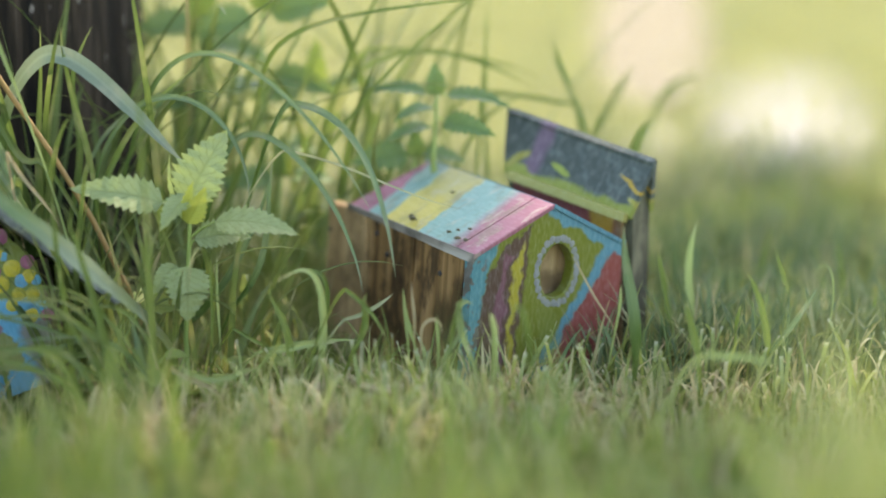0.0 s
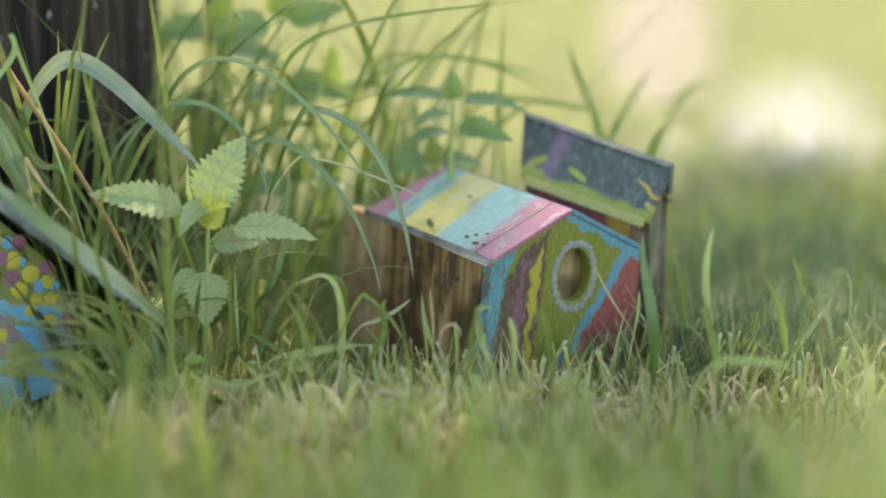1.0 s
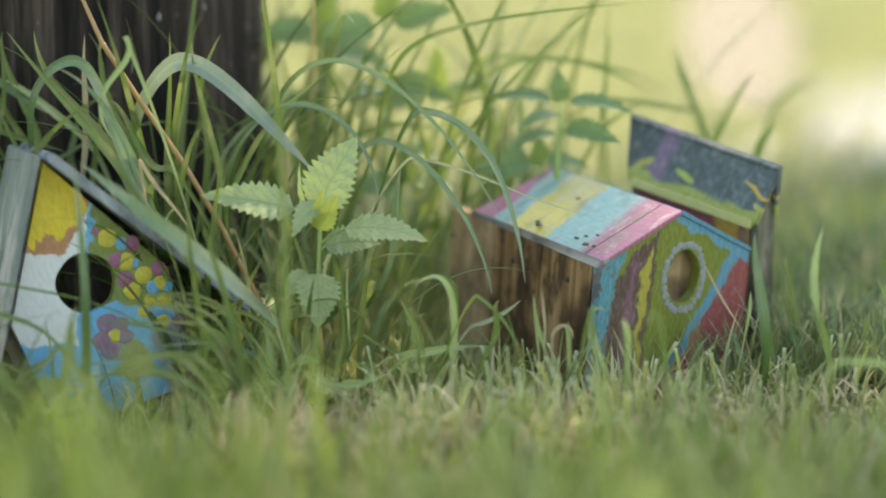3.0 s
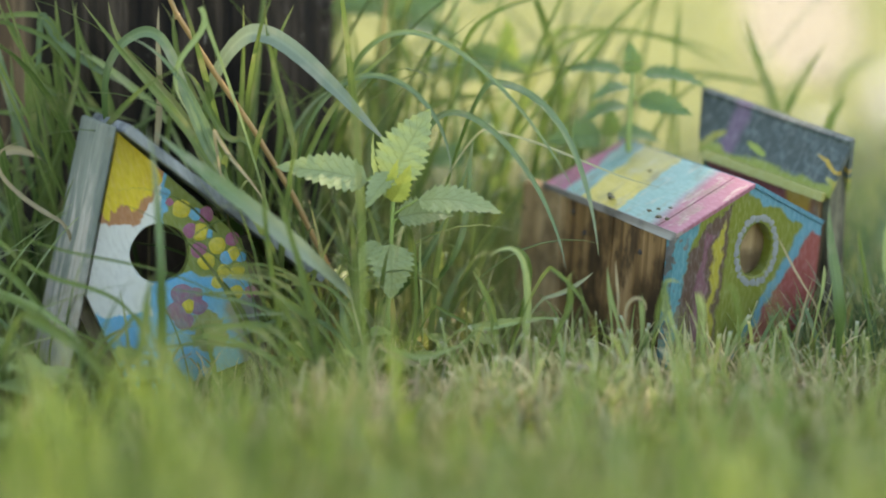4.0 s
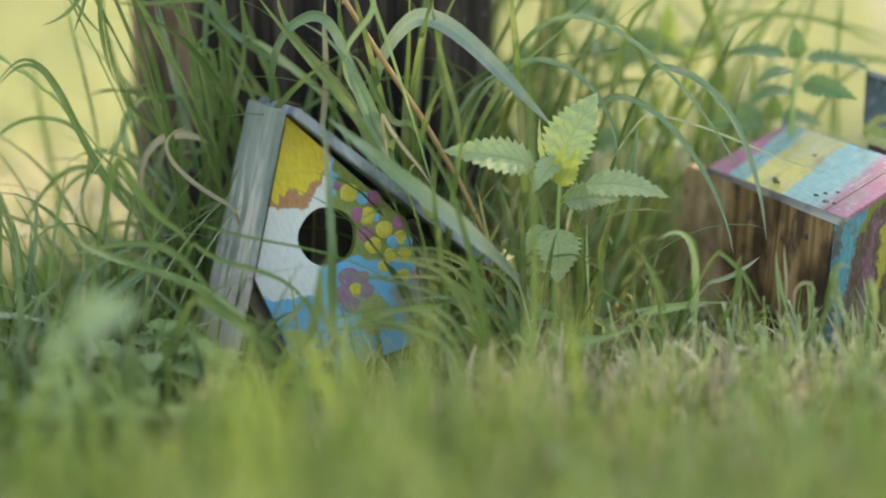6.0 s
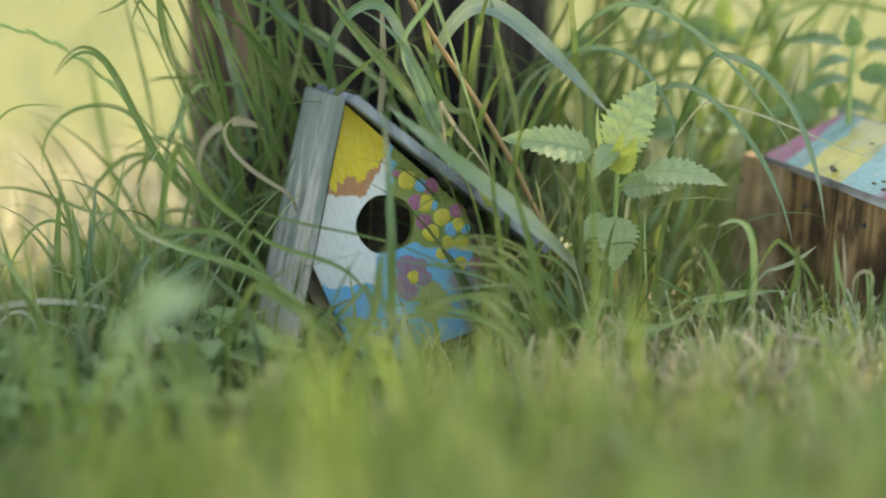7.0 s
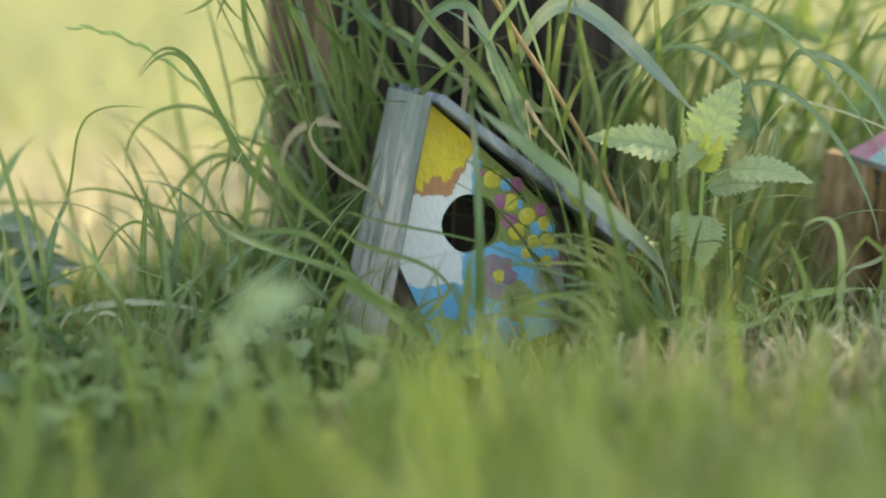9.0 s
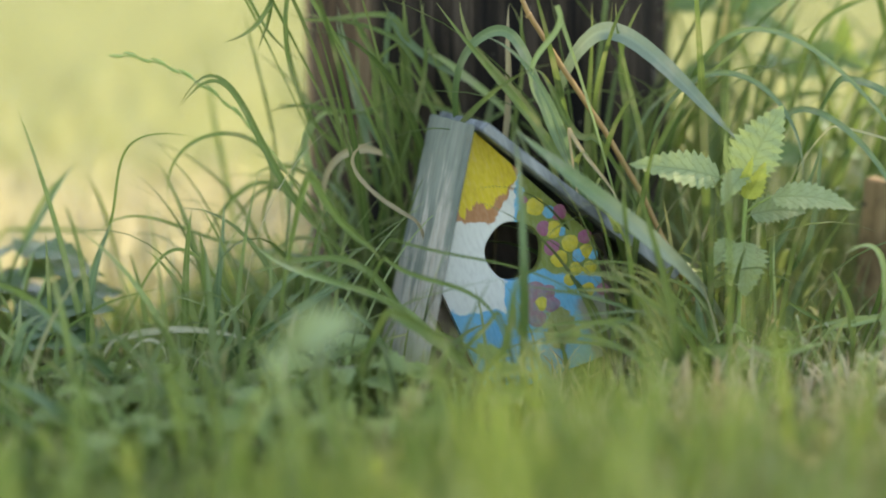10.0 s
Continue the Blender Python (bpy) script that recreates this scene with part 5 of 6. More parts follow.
hero((-0.003, 0.075, 0.140), (0.002, 0.075, 0.178), (-0.003, 0.075, 0.188), (0.000, 0.075, 0.222), 0.0052, "dry", 0)
hero((0.081, 0.060, 0.135), (0.078, 0.060, 0.158), (0.065, 0.060, 0.191), (0.064, 0.060, 0.224), 0.0048, "green", 0)
hero((0.069, 0.090, 0.115), (0.082, 0.090, 0.176), (0.054, 0.090, 0.171), (0.082, 0.090, 0.220), 0.0058, "green", 0)
hero((0.085, 0.070, 0.119), (0.102, 0.070, 0.162), (0.110, 0.070, 0.169), (0.146, 0.070, 0.199), 0.0048, "green", 0)
hero((0.034, 0.015, 0.155), (0.044, 0.015, 0.134), (0.055, 0.015, 0.128), (0.063, 0.015, 0.111), 0.0032, "dry", 0, (0.050, 0.030))
hero((-0.080, 0.108, 0.142), (-0.081, 0.108, 0.170), (-0.085, 0.108, 0.183), (-0.089, 0.108, 0.204), 0.0052, "green", 0)
hero((-0.059, 0.108, 0.134), (-0.059, 0.108, 0.170), (-0.065, 0.108, 0.189), (-0.077, 0.108, 0.221), 0.0055, "green", 0)
hero((-0.032, 0.108, 0.141), (-0.030, 0.108, 0.168), (-0.058, 0.108, 0.195), (-0.052, 0.108, 0.220), 0.0068, "green", 0)
hero((0.020, 0.070, 0.141), (0.007, 0.070, 0.176), (-0.027, 0.070, 0.184), (-0.030, 0.070, 0.225), 0.0075, "green", 0)
hero((0.033, 0.090, 0.125), (0.025, 0.090, 0.165), (0.003, 0.090, 0.180), (0.009, 0.090, 0.222), 0.0060, "green", 0)
hero((0.048, 0.050, 0.144), (0.032, 0.050, 0.137), (0.024, 0.050, 0.195), (0.012, 0.050, 0.184), 0.0058, "green", 0)
hero((-0.059, 0.108, 0.088), (-0.077, 0.108, 0.077), (-0.118, 0.108, 0.073), (-0.137, 0.108, 0.054), 0.0045, "green", 0)
hero((-0.117, -0.030, 0.138), (-0.095, -0.030, 0.094), (-0.085, -0.030, 0.104), (-0.078, -0.030, 0.086), 0.0070, "green", 0)
hero((-0.063, 0.108, 0.103), (-0.067, 0.108, 0.122), (-0.090, 0.108, 0.118), (-0.098, 0.108, 0.112), 0.0045, "green", 0, (-0.050, 0.112))
hero((-0.136, 0.108, 0.114), (-0.121, 0.108, 0.151), (-0.114, 0.108, 0.164), (-0.099, 0.108, 0.137), 0.0045, "pale", 0, (-0.120, 0.112))
hero((0.163, 0.170, 0.139), (0.167, 0.170, 0.163), (0.174, 0.170, 0.193), (0.180, 0.170, 0.209), 0.0050, "green", 0)
hero((0.163, 0.170, 0.121), (0.178, 0.170, 0.162), (0.183, 0.170, 0.195), (0.196, 0.170, 0.209), 0.0050, "green", 0)
hero((0.205, 0.170, 0.139), (0.214, 0.170, 0.171), (0.222, 0.170, 0.188), (0.231, 0.170, 0.201), 0.0040, "green", 0)
hero((0.223, 0.170, 0.103), (0.236, 0.170, 0.164), (0.245, 0.170, 0.170), (0.262, 0.170, 0.204), 0.0080, "green", 0)
hero((0.249, 0.170, 0.098), (0.254, 0.170, 0.138), (0.272, 0.170, 0.170), (0.298, 0.170, 0.206), 0.0070, "green", 0)
hero((0.330, 0.170, 0.128), (0.331, 0.170, 0.151), (0.332, 0.170, 0.170), (0.336, 0.170, 0.208), 0.0040, "green", 0)
hero((0.403, 0.170, 0.127), (0.396, 0.170, 0.164), (0.387, 0.170, 0.167), (0.378, 0.170, 0.203), 0.0060, "green", 0)
hero((0.405, 0.170, 0.130), (0.411, 0.170, 0.147), (0.420, 0.170, 0.165), (0.433, 0.170, 0.183), 0.0050, "green", 0)
hero((0.242, 0.170, 0.171), (0.284, 0.170, 0.212), (0.338, 0.170, 0.184), (0.371, 0.170, 0.165), 0.0042, "green", 0)
hero((0.153, 0.170, 0.129), (0.170, 0.170, 0.178), (0.142, 0.170, 0.186), (0.148, 0.170, 0.209), 0.0050, "green", 0)
hero((0.274, 0.170, 0.120), (0.278, 0.170, 0.136), (0.280, 0.170, 0.159), (0.275, 0.170, 0.178), 0.0060, "green", 0)
hero((0.309, 0.170, 0.102), (0.321, 0.170, 0.127), (0.331, 0.170, 0.158), (0.366, 0.170, 0.163), 0.0040, "green", 0)
hero((0.198, 0.170, 0.098), (0.203, 0.170, 0.125), (0.176, 0.170, 0.167), (0.201, 0.170, 0.189), 0.0050, "green", 0)
hero((0.175, 0.170, 0.144), (0.189, 0.170, 0.151), (0.207, 0.170, 0.150), (0.227, 0.170, 0.146), 0.0050, "green", 0)
hero((0.398, -0.045, 0.044), (0.397, -0.045, 0.080), (0.389, -0.045, 0.090), (0.389, -0.045, 0.120), 0.0090, "blue", 0)
hero((0.451, 0.050, 0.043), (0.445, 0.050, 0.067), (0.447, 0.050, 0.085), (0.453, 0.050, 0.102), 0.0085, "pale", 0)
hero((0.517, 0.150, 0.025), (0.518, 0.150, 0.051), (0.518, 0.150, 0.059), (0.527, 0.150, 0.078), 0.0052, "green", 0)
hero((0.566, 0.120, 0.034), (0.566, 0.120, 0.052), (0.563, 0.120, 0.060), (0.561, 0.120, 0.076), 0.0052, "green", 0)
hero((0.527, 0.000, 0.056), (0.529, 0.000, 0.078), (0.524, 0.000, 0.095), (0.513, 0.000, 0.076), 0.0014, "pale", 0)
hero((0.487, -0.020, 0.038), (0.496, -0.020, 0.050), (0.505, -0.020, 0.062), (0.513, -0.020, 0.077), 0.0048, "blue", 0)
hero((0.481, -0.030, 0.039), (0.478, -0.030, 0.062), (0.473, -0.030, 0.078), (0.466, -0.030, 0.088), 0.0060, "green", 0)
hero((0.429, -0.070, 0.050), (0.426, -0.070, 0.064), (0.424, -0.070, 0.069), (0.421, -0.070, 0.081), 0.0065, "green", 0)
hero((0.414, -0.160, 0.073), (0.425, -0.160, 0.071), (0.442, -0.160, 0.072), (0.457, -0.160, 0.065), 0.0050, "pale", 0)
hero((0.382, -0.030, 0.064), (0.373, -0.030, 0.077), (0.370, -0.030, 0.084), (0.362, -0.030, 0.099), 0.0020, "dry", 0)
hero((0.296, -0.060, 0.054), (0.290, -0.060, 0.069), (0.288, -0.060, 0.086), (0.300, -0.060, 0.078), 0.0052, "pale", 0)
hero((0.287, -0.060, 0.056), (0.288, -0.060, 0.067), (0.291, -0.060, 0.076), (0.293, -0.060, 0.082), 0.0040, "green", 0)
hero((0.309, -0.090, 0.066), (0.309, -0.090, 0.072), (0.307, -0.090, 0.075), (0.306, -0.090, 0.081), 0.0045, "pale", 0)
hero((0.463, -0.020, 0.048), (0.463, -0.020, 0.055), (0.464, -0.020, 0.059), (0.466, -0.020, 0.066), 0.0040, "green", 0)
hero((0.432, 0.020, 0.043), (0.428, 0.020, 0.059), (0.424, 0.020, 0.080), (0.422, 0.020, 0.090), 0.0042, "green", 0)
hero((0.521, 0.060, 0.034), (0.513, 0.060, 0.055), (0.508, 0.060, 0.074), (0.504, 0.060, 0.085), 0.0045, "green", 0)
hero((0.562, 0.030, 0.043), (0.562, 0.030, 0.053), (0.562, 0.030, 0.055), (0.564, 0.030, 0.060), 0.0035, "green", 0)
hero((0.214, -0.030, 0.037), (0.217, -0.030, 0.071), (0.216, -0.030, 0.106), (0.192, -0.030, 0.088), 0.0062, "pale", 0)
hero((0.197, -0.030, 0.035), (0.196, -0.030, 0.057), (0.191, -0.030, 0.066), (0.183, -0.030, 0.081), 0.0060, "green", 0)
hero((0.151, -0.010, 0.051), (0.152, -0.010, 0.070), (0.150, -0.010, 0.080), (0.151, -0.010, 0.096), 0.0028, "green", 0)
hero((0.187, -0.030, 0.045), (0.199, -0.030, 0.046), (0.206, -0.030, 0.050), (0.224, -0.030, 0.049), 0.0052, "pale", 0)
hero((0.089, -0.130, 0.025), (0.088, -0.130, 0.035), (0.088, -0.130, 0.048), (0.089, -0.130, 0.055), 0.0062, "dry", 0)
hero((0.125, -0.080, 0.015), (0.127, -0.080, 0.019), (0.130, -0.080, 0.023), (0.133, -0.080, 0.025), 0.0062, "dry", 0)
hero((0.142, -0.100, 0.016), (0.145, -0.100, 0.020), (0.148, -0.100, 0.026), (0.151, -0.100, 0.028), 0.0062, "dry", 0)
hero((0.110, -0.090, 0.028), (0.111, -0.090, 0.037), (0.111, -0.090, 0.037), (0.112, -0.090, 0.045), 0.0050, "dry", 0)
hero((0.093, -0.150, 0.021), (0.093, -0.150, 0.027), (0.093, -0.150, 0.030), (0.093, -0.150, 0.035), 0.0062, "dry", 0)
hero((0.128, -0.050, 0.041), (0.133, -0.050, 0.034), (0.147, -0.050, 0.033), (0.159, -0.050, 0.020), 0.0042, "dry", 0)
hero((0.112, -0.020, 0.027), (0.111, -0.020, 0.036), (0.107, -0.020, 0.044), (0.106, -0.020, 0.056), 0.0055, "blue", 0)
hero((0.164, 0.000, 0.051), (0.188, 0.000, 0.036), (0.194, 0.000, 0.035), (0.194, 0.000, 0.029), 0.0030, "green", 0)
hero((0.136, -0.050, 0.039), (0.160, -0.050, 0.025), (0.168, -0.050, 0.045), (0.180, -0.050, 0.038), 0.0045, "pale", 0)
hero((-0.215, -0.060, 0.011), (-0.224, -0.060, 0.019), (-0.254, -0.060, 0.048), (-0.278, -0.060, 0.075), 0.0072, "blue", 0)
hero((-0.223, -0.120, -0.003), (-0.239, -0.120, 0.008), (-0.254, -0.120, 0.032), (-0.288, -0.120, 0.045), 0.0085, "blue", 0)
hero((-0.169, -0.020, 0.030), (-0.141, -0.020, 0.047), (-0.115, -0.020, 0.066), (-0.095, -0.020, 0.079), 0.0058, "blue", 0)
hero((-0.057, -0.060, 0.054), (-0.070, -0.070, 0.081), (-0.110, -0.080, 0.084), (-0.144, -0.090, 0.110), 0.0048, "green", 0, (0.000, -0.050))
hero((-0.184, 0.030, 0.035), (-0.183, 0.030, 0.055), (-0.187, 0.030, 0.081), (-0.189, 0.030, 0.094), 0.0048, "green", 0)
hero((-0.243, -0.080, 0.005), (-0.264, -0.080, 0.010), (-0.279, -0.080, 0.006), (-0.297, -0.080, 0.010), 0.0038, "green", 0)
hero((-0.258, -0.030, 0.033), (-0.269, -0.030, 0.026), (-0.280, -0.030, 0.024), (-0.292, -0.030, 0.017), 0.0075, "green", 0)
hero((-0.293, -0.040, 0.029), (-0.288, -0.040, 0.050), (-0.287, -0.040, 0.055), (-0.275, -0.040, 0.060), 0.0060, "blue", 0)
hero((-0.242, -0.120, -0.002), (-0.222, -0.120, 0.016), (-0.255, -0.120, 0.053), (-0.246, -0.120, 0.051), 0.0055, "green", 0)
hero((-0.230, -0.010, -0.006), (-0.202, -0.010, 0.040), (-0.206, -0.010, 0.040), (-0.194, -0.010, 0.057), 0.0040, "green", 0)
hero((-0.070, -0.020, 0.060), (-0.089, -0.020, 0.088), (-0.105, -0.020, 0.095), (-0.159, -0.020, 0.077), 0.0055, "green", 0, (0.000, 0.000))
hero((-0.079, -0.050, 0.045), (-0.087, -0.050, 0.044), (-0.098, -0.050, 0.039), (-0.103, -0.050, 0.033), 0.0035, "pale", 0)
hero((-0.151, 0.020, -0.018), (-0.164, 0.020, 0.000), (-0.180, 0.020, 0.040), (-0.177, 0.020, 0.058), 0.0055, "blue", 0)

hero((0.087, -0.035, 0.091), (0.064, -0.036, 0.112), (0.032, -0.034, 0.137), (0.001, -0.030, 0.163), 0.0135, "silver", 0, (0.135, 0.045))
hero((0.095, -0.100, 0.017), (0.094, -0.100, 0.032), (0.092, -0.100, 0.040), (0.094, -0.100, 0.051), 0.0055, "dry", 0)
hero((0.097, -0.140, 0.025), (0.096, -0.140, 0.031), (0.096, -0.140, 0.029), (0.096, -0.140, 0.034), 0.0055, "dry", 0)
hero((0.113, -0.080, 0.024), (0.112, -0.080, 0.030), (0.112, -0.080, 0.037), (0.111, -0.080, 0.043), 0.0045, "dry", 0)
hero((0.112, -0.030, 0.030), (0.110, -0.030, 0.038), (0.108, -0.030, 0.057), (0.104, -0.030, 0.065), 0.0050, "blue", 0)
hero((0.092, -0.050, 0.037), (0.089, -0.050, 0.065), (0.083, -0.050, 0.085), (0.068, -0.050, 0.138), 0.0062, "green", 0)
hero((0.072, -0.040, 0.022), (0.069, -0.040, 0.079), (0.060, -0.040, 0.103), (0.062, -0.040, 0.153), 0.0045, "green", 0)
hero((0.095, -0.050, 0.024), (0.073, -0.050, 0.063), (0.068, -0.050, 0.075), (0.050, -0.050, 0.090), 0.0040, "green", 0)
hero((0.085, -0.060, 0.027), (0.073, -0.060, 0.054), (0.061, -0.060, 0.068), (0.030, -0.060, 0.049), 0.0042, "green", 0)
hero((0.090, -0.050, 0.055), (0.068, -0.050, 0.069), (0.065, -0.050, 0.083), (0.043, -0.050, 0.082), 0.0040, "green", 0)
hero((0.072, -0.070, 0.041), (0.050, -0.070, 0.074), (0.032, -0.070, 0.053), (0.007, -0.070, 0.044), 0.0045, "green", 0)
hero((0.076, -0.070, 0.026), (0.066, -0.070, 0.047), (0.031, -0.070, 0.058), (0.009, -0.070, 0.050), 0.0045, "green", 0)
hero((-0.012, -0.090, 0.045), (-0.003, -0.090, 0.048), (-0.005, -0.090, 0.099), (0.003, -0.090, 0.092), 0.0070, "green", 0)
hero((0.021, -0.100, 0.020), (0.021, -0.100, 0.044), (-0.013, -0.100, 0.058), (0.002, -0.100, 0.082), 0.0060, "green", 0)
hero((-0.072, -0.080, 0.069), (-0.058, -0.080, 0.062), (-0.035, -0.080, 0.050), (-0.021, -0.080, 0.021), 0.0090, "green", 0)
hero((-0.075, -0.040, 0.091), (-0.055, -0.040, 0.070), (-0.013, -0.040, 0.084), (-0.006, -0.040, 0.036), 0.0035, "green", 0)
hero((-0.012, -0.060, 0.063), (-0.021, -0.060, 0.047), (-0.037, -0.060, 0.044), (-0.040, -0.060, 0.015), 0.0040, "green", 0)

hero((0.269, -0.030, 0.056), (0.269, -0.030, 0.068), (0.267, -0.030, 0.075), (0.267, -0.030, 0.085), 0.0028, "dry", 0)
hero((0.267, -0.035, 0.053), (0.264, -0.035, 0.061), (0.264, -0.035, 0.068), (0.262, -0.035, 0.075), 0.0028, "pale", 0)
hero((0.281, -0.050, 0.050), (0.281, -0.050, 0.056), (0.280, -0.050, 0.065), (0.280, -0.050, 0.070), 0.0028, "pale", 0)
hero((0.310, -0.070, 0.061), (0.310, -0.070, 0.067), (0.309, -0.070, 0.071), (0.308, -0.070, 0.076), 0.0030, "green", 0)
hero((0.288, -0.060, 0.059), (0.290, -0.060, 0.069), (0.290, -0.060, 0.085), (0.299, -0.060, 0.079), 0.0032, "green", 0)
hero((0.272, -0.040, 0.056), (0.272, -0.040, 0.067), (0.285, -0.040, 0.068), (0.284, -0.040, 0.056), 0.0030, "dry", 0)
hero((0.287, -0.060, 0.052), (0.303, -0.060, 0.072), (0.281, -0.060, 0.080), (0.296, -0.060, 0.080), 0.0036, "blue", 0)
hero((0.390, -0.030, 0.064), (0.391, -0.030, 0.070), (0.391, -0.030, 0.075), (0.391, -0.030, 0.081), 0.0030, "pale", 0)
hero((0.228, -0.040, 0.083), (0.242, -0.040, 0.072), (0.245, -0.040, 0.067), (0.253, -0.040, 0.051), 0.0035, "green", 0)
hero((0.233, 0.020, 0.051), (0.245, 0.020, 0.053), (0.255, 0.020, 0.061), (0.261, 0.020, 0.066), 0.0040, "pale", 0)
hero((0.235, -0.040, 0.051), (0.244, -0.040, 0.067), (0.234, -0.040, 0.074), (0.241, -0.040, 0.081), 0.0060, "green", 0)
hero((0.430, 0.030, 0.056), (0.430, 0.030, 0.067), (0.425, 0.030, 0.081), (0.425, 0.030, 0.089), 0.0040, "green", 0)
hero((0.324, -0.120, 0.067), (0.323, -0.120, 0.077), (0.318, -0.120, 0.106), (0.314, -0.120, 0.083), 0.0040, "green", 0)

# blades leaning across one another at the foot of the tussock
hero((-0.235, -0.020, 0.040), (-0.206, -0.020, 0.048), (-0.181, -0.020, 0.047), (-0.152, -0.020, 0.037), 0.0055, "bleached")
hero((-0.171, -0.020, 0.025), (-0.150, -0.020, 0.048), (-0.105, -0.020, 0.063), (-0.090, -0.020, 0.082), 0.0050, "blue")
hero((-0.296, -0.050, 0.081), (-0.276, -0.050, 0.073), (-0.273, -0.050, 0.069), (-0.221, -0.050, 0.007), 0.0050, "green")
hero((-0.298, -0.020, 0.010), (-0.263, -0.020, 0.024), (-0.274, -0.020, 0.035), (-0.223, -0.020, 0.043), 0.0050, "green")
hero((-0.270, -0.020, 0.044), (-0.249, -0.020, 0.054), (-0.247, -0.020, 0.064), (-0.206, -0.020, 0.070), 0.0022, "green")
hero((-0.254, 0.000, 0.049), (-0.253, 0.000, 0.059), (-0.249, 0.000, 0.083), (-0.238, 0.000, 0.105), 0.0058, "blue")
hero((-0.179, -0.020, 0.048), (-0.181, -0.020, 0.059), (-0.184, -0.020, 0.084), (-0.184, -0.020, 0.107), 0.0026, "green")
hero((-0.179, 0.000, 0.041), (-0.177, 0.000, 0.050), (-0.174, 0.000, 0.076), (-0.174, 0.000, 0.096), 0.0048, "blue")
hero((-0.179, -0.030, 0.045), (-0.173, -0.030, 0.056), (-0.164, -0.030, 0.060), (-0.156, -0.030, 0.065), 0.0022, "pale")
hero((-0.295, -0.050, 0.018), (-0.278, -0.050, 0.055), (-0.281, -0.050, 0.057), (-0.261, -0.050, 0.063), 0.0045, "blue")
hero((-0.292, -0.090, 0.040), (-0.288, -0.090, 0.029), (-0.255, -0.090, 0.007), (-0.236, -0.090, -0.007), 0.0065, "green")
hero((-0.283, -0.140, 0.035), (-0.261, -0.140, 0.017), (-0.258, -0.140, 0.019), (-0.239, -0.140, -0.005), 0.0060, "blue")
hero((-0.256, -0.050, 0.001), (-0.256, -0.050, 0.014), (-0.257, -0.050, 0.026), (-0.259, -0.050, 0.045), 0.0032, "green")
hero((-0.249, -0.030, 0.008), (-0.239, -0.030, 0.036), (-0.230, -0.030, 0.038), (-0.218, -0.030, 0.056), 0.0030, "green")
hero((-0.252, -0.020, 0.002), (-0.233, -0.020, 0.039), (-0.228, -0.020, 0.056), (-0.221, -0.020, 0.069), 0.0022, "green")
hero((-0.252, -0.070, 0.010), (-0.249, -0.070, 0.023), (-0.246, -0.070, 0.036), (-0.246, -0.070, 0.053), 0.0036, "blue")
hero((-0.211, -0.050, 0.009), (-0.215, -0.050, 0.014), (-0.215, -0.050, 0.030), (-0.222, -0.050, 0.034), 0.0028, "green")
hero((-0.224, -0.020, 0.035), (-0.216, -0.020, 0.043), (-0.206, -0.020, 0.039), (-0.206, -0.020, 0.027), 0.0030, "bleached")
hero((-0.128, -0.050, 0.021), (-0.120, -0.050, 0.028), (-0.107, -0.050, 0.028), (-0.101, -0.050, 0.029), 0.0034, "pale")
hero((-0.104, -0.050, 0.029), (-0.097, -0.050, 0.028), (-0.092, -0.050, 0.030), (-0.089, -0.050, 0.031), 0.0032, "bleached")
hero((-0.139, -0.050, 0.022), (-0.133, -0.050, 0.026), (-0.124, -0.050, 0.023), (-0.116, -0.050, 0.021), 0.0016, "bleached")
hero((-0.103, -0.050, 0.033), (-0.093, -0.050, 0.041), (-0.083, -0.050, 0.047), (-0.073, -0.050, 0.039), 0.0022, "green")
hero((-0.102, -0.020, 0.062), (-0.095, -0.020, 0.051), (-0.084, -0.020, 0.048), (-0.077, -0.020, 0.034), 0.0032, "blue")
hero((-0.158, -0.010, 0.040), (-0.146, -0.010, 0.071), (-0.126, -0.010, 0.078), (-0.110, -0.010, 0.084), 0.0060, "blue")
hero((-0.127, -0.030, 0.022), (-0.121, -0.030, 0.031), (-0.120, -0.030, 0.026), (-0.109, -0.030, 0.022), 0.0014, "bleached")
hero((-0.154, -0.060, -0.003), (-0.149, -0.060, 0.004), (-0.147, -0.060, -0.003), (-0.144, -0.060, -0.005), 0.0020, "bleached")

# dry reed stalk leaning before the post
reed = thing("dry_reed", pose(0.133, 0.06, 0), "dry orange-brown reed stalk leaning in grass", "reed", "")
mesh_part("stalk", tube([(0.133, 0.060, -0.003), (0.093, 0.060, 0.079), (0.080, 0.060, 0.107), (0.057, 0.060, 0.147), (0.032, 0.060, 0.185), (0.011, 0.060, 0.219), (-0.003, 0.060, 0.253)], [0.0018, 0.0018, 0.0018, 0.0017, 0.0017, 0.0016, 0.001]), M_REED, reed)
mesh_part("node", tube([(0.012, 0.060, 0.217), (0.011, 0.060, 0.218)], [0.0024, 0.0024]), M_REED, reed, "darker swollen stalk joint")

# seeding grass stem at the edge of the tussock
seeding = thing("seeding_grass", pose(-0.09, 0.08, 0), "arching grass stem with a narrow seed head", "grass stem")
spine = [bez(Vector((-0.09, 0.08, 0)), Vector((-0.11, 0.08, 0.09)), Vector((-0.165, 0.08, 0.185)), Vector((-0.236, 0.08, 0.193)), i / 24) for i in range(25)]
mesh_part("stem", tube(spine, [0.0011 - 0.0007 * i / 24 for i in range(25)], 6), M_STEM, seeding)
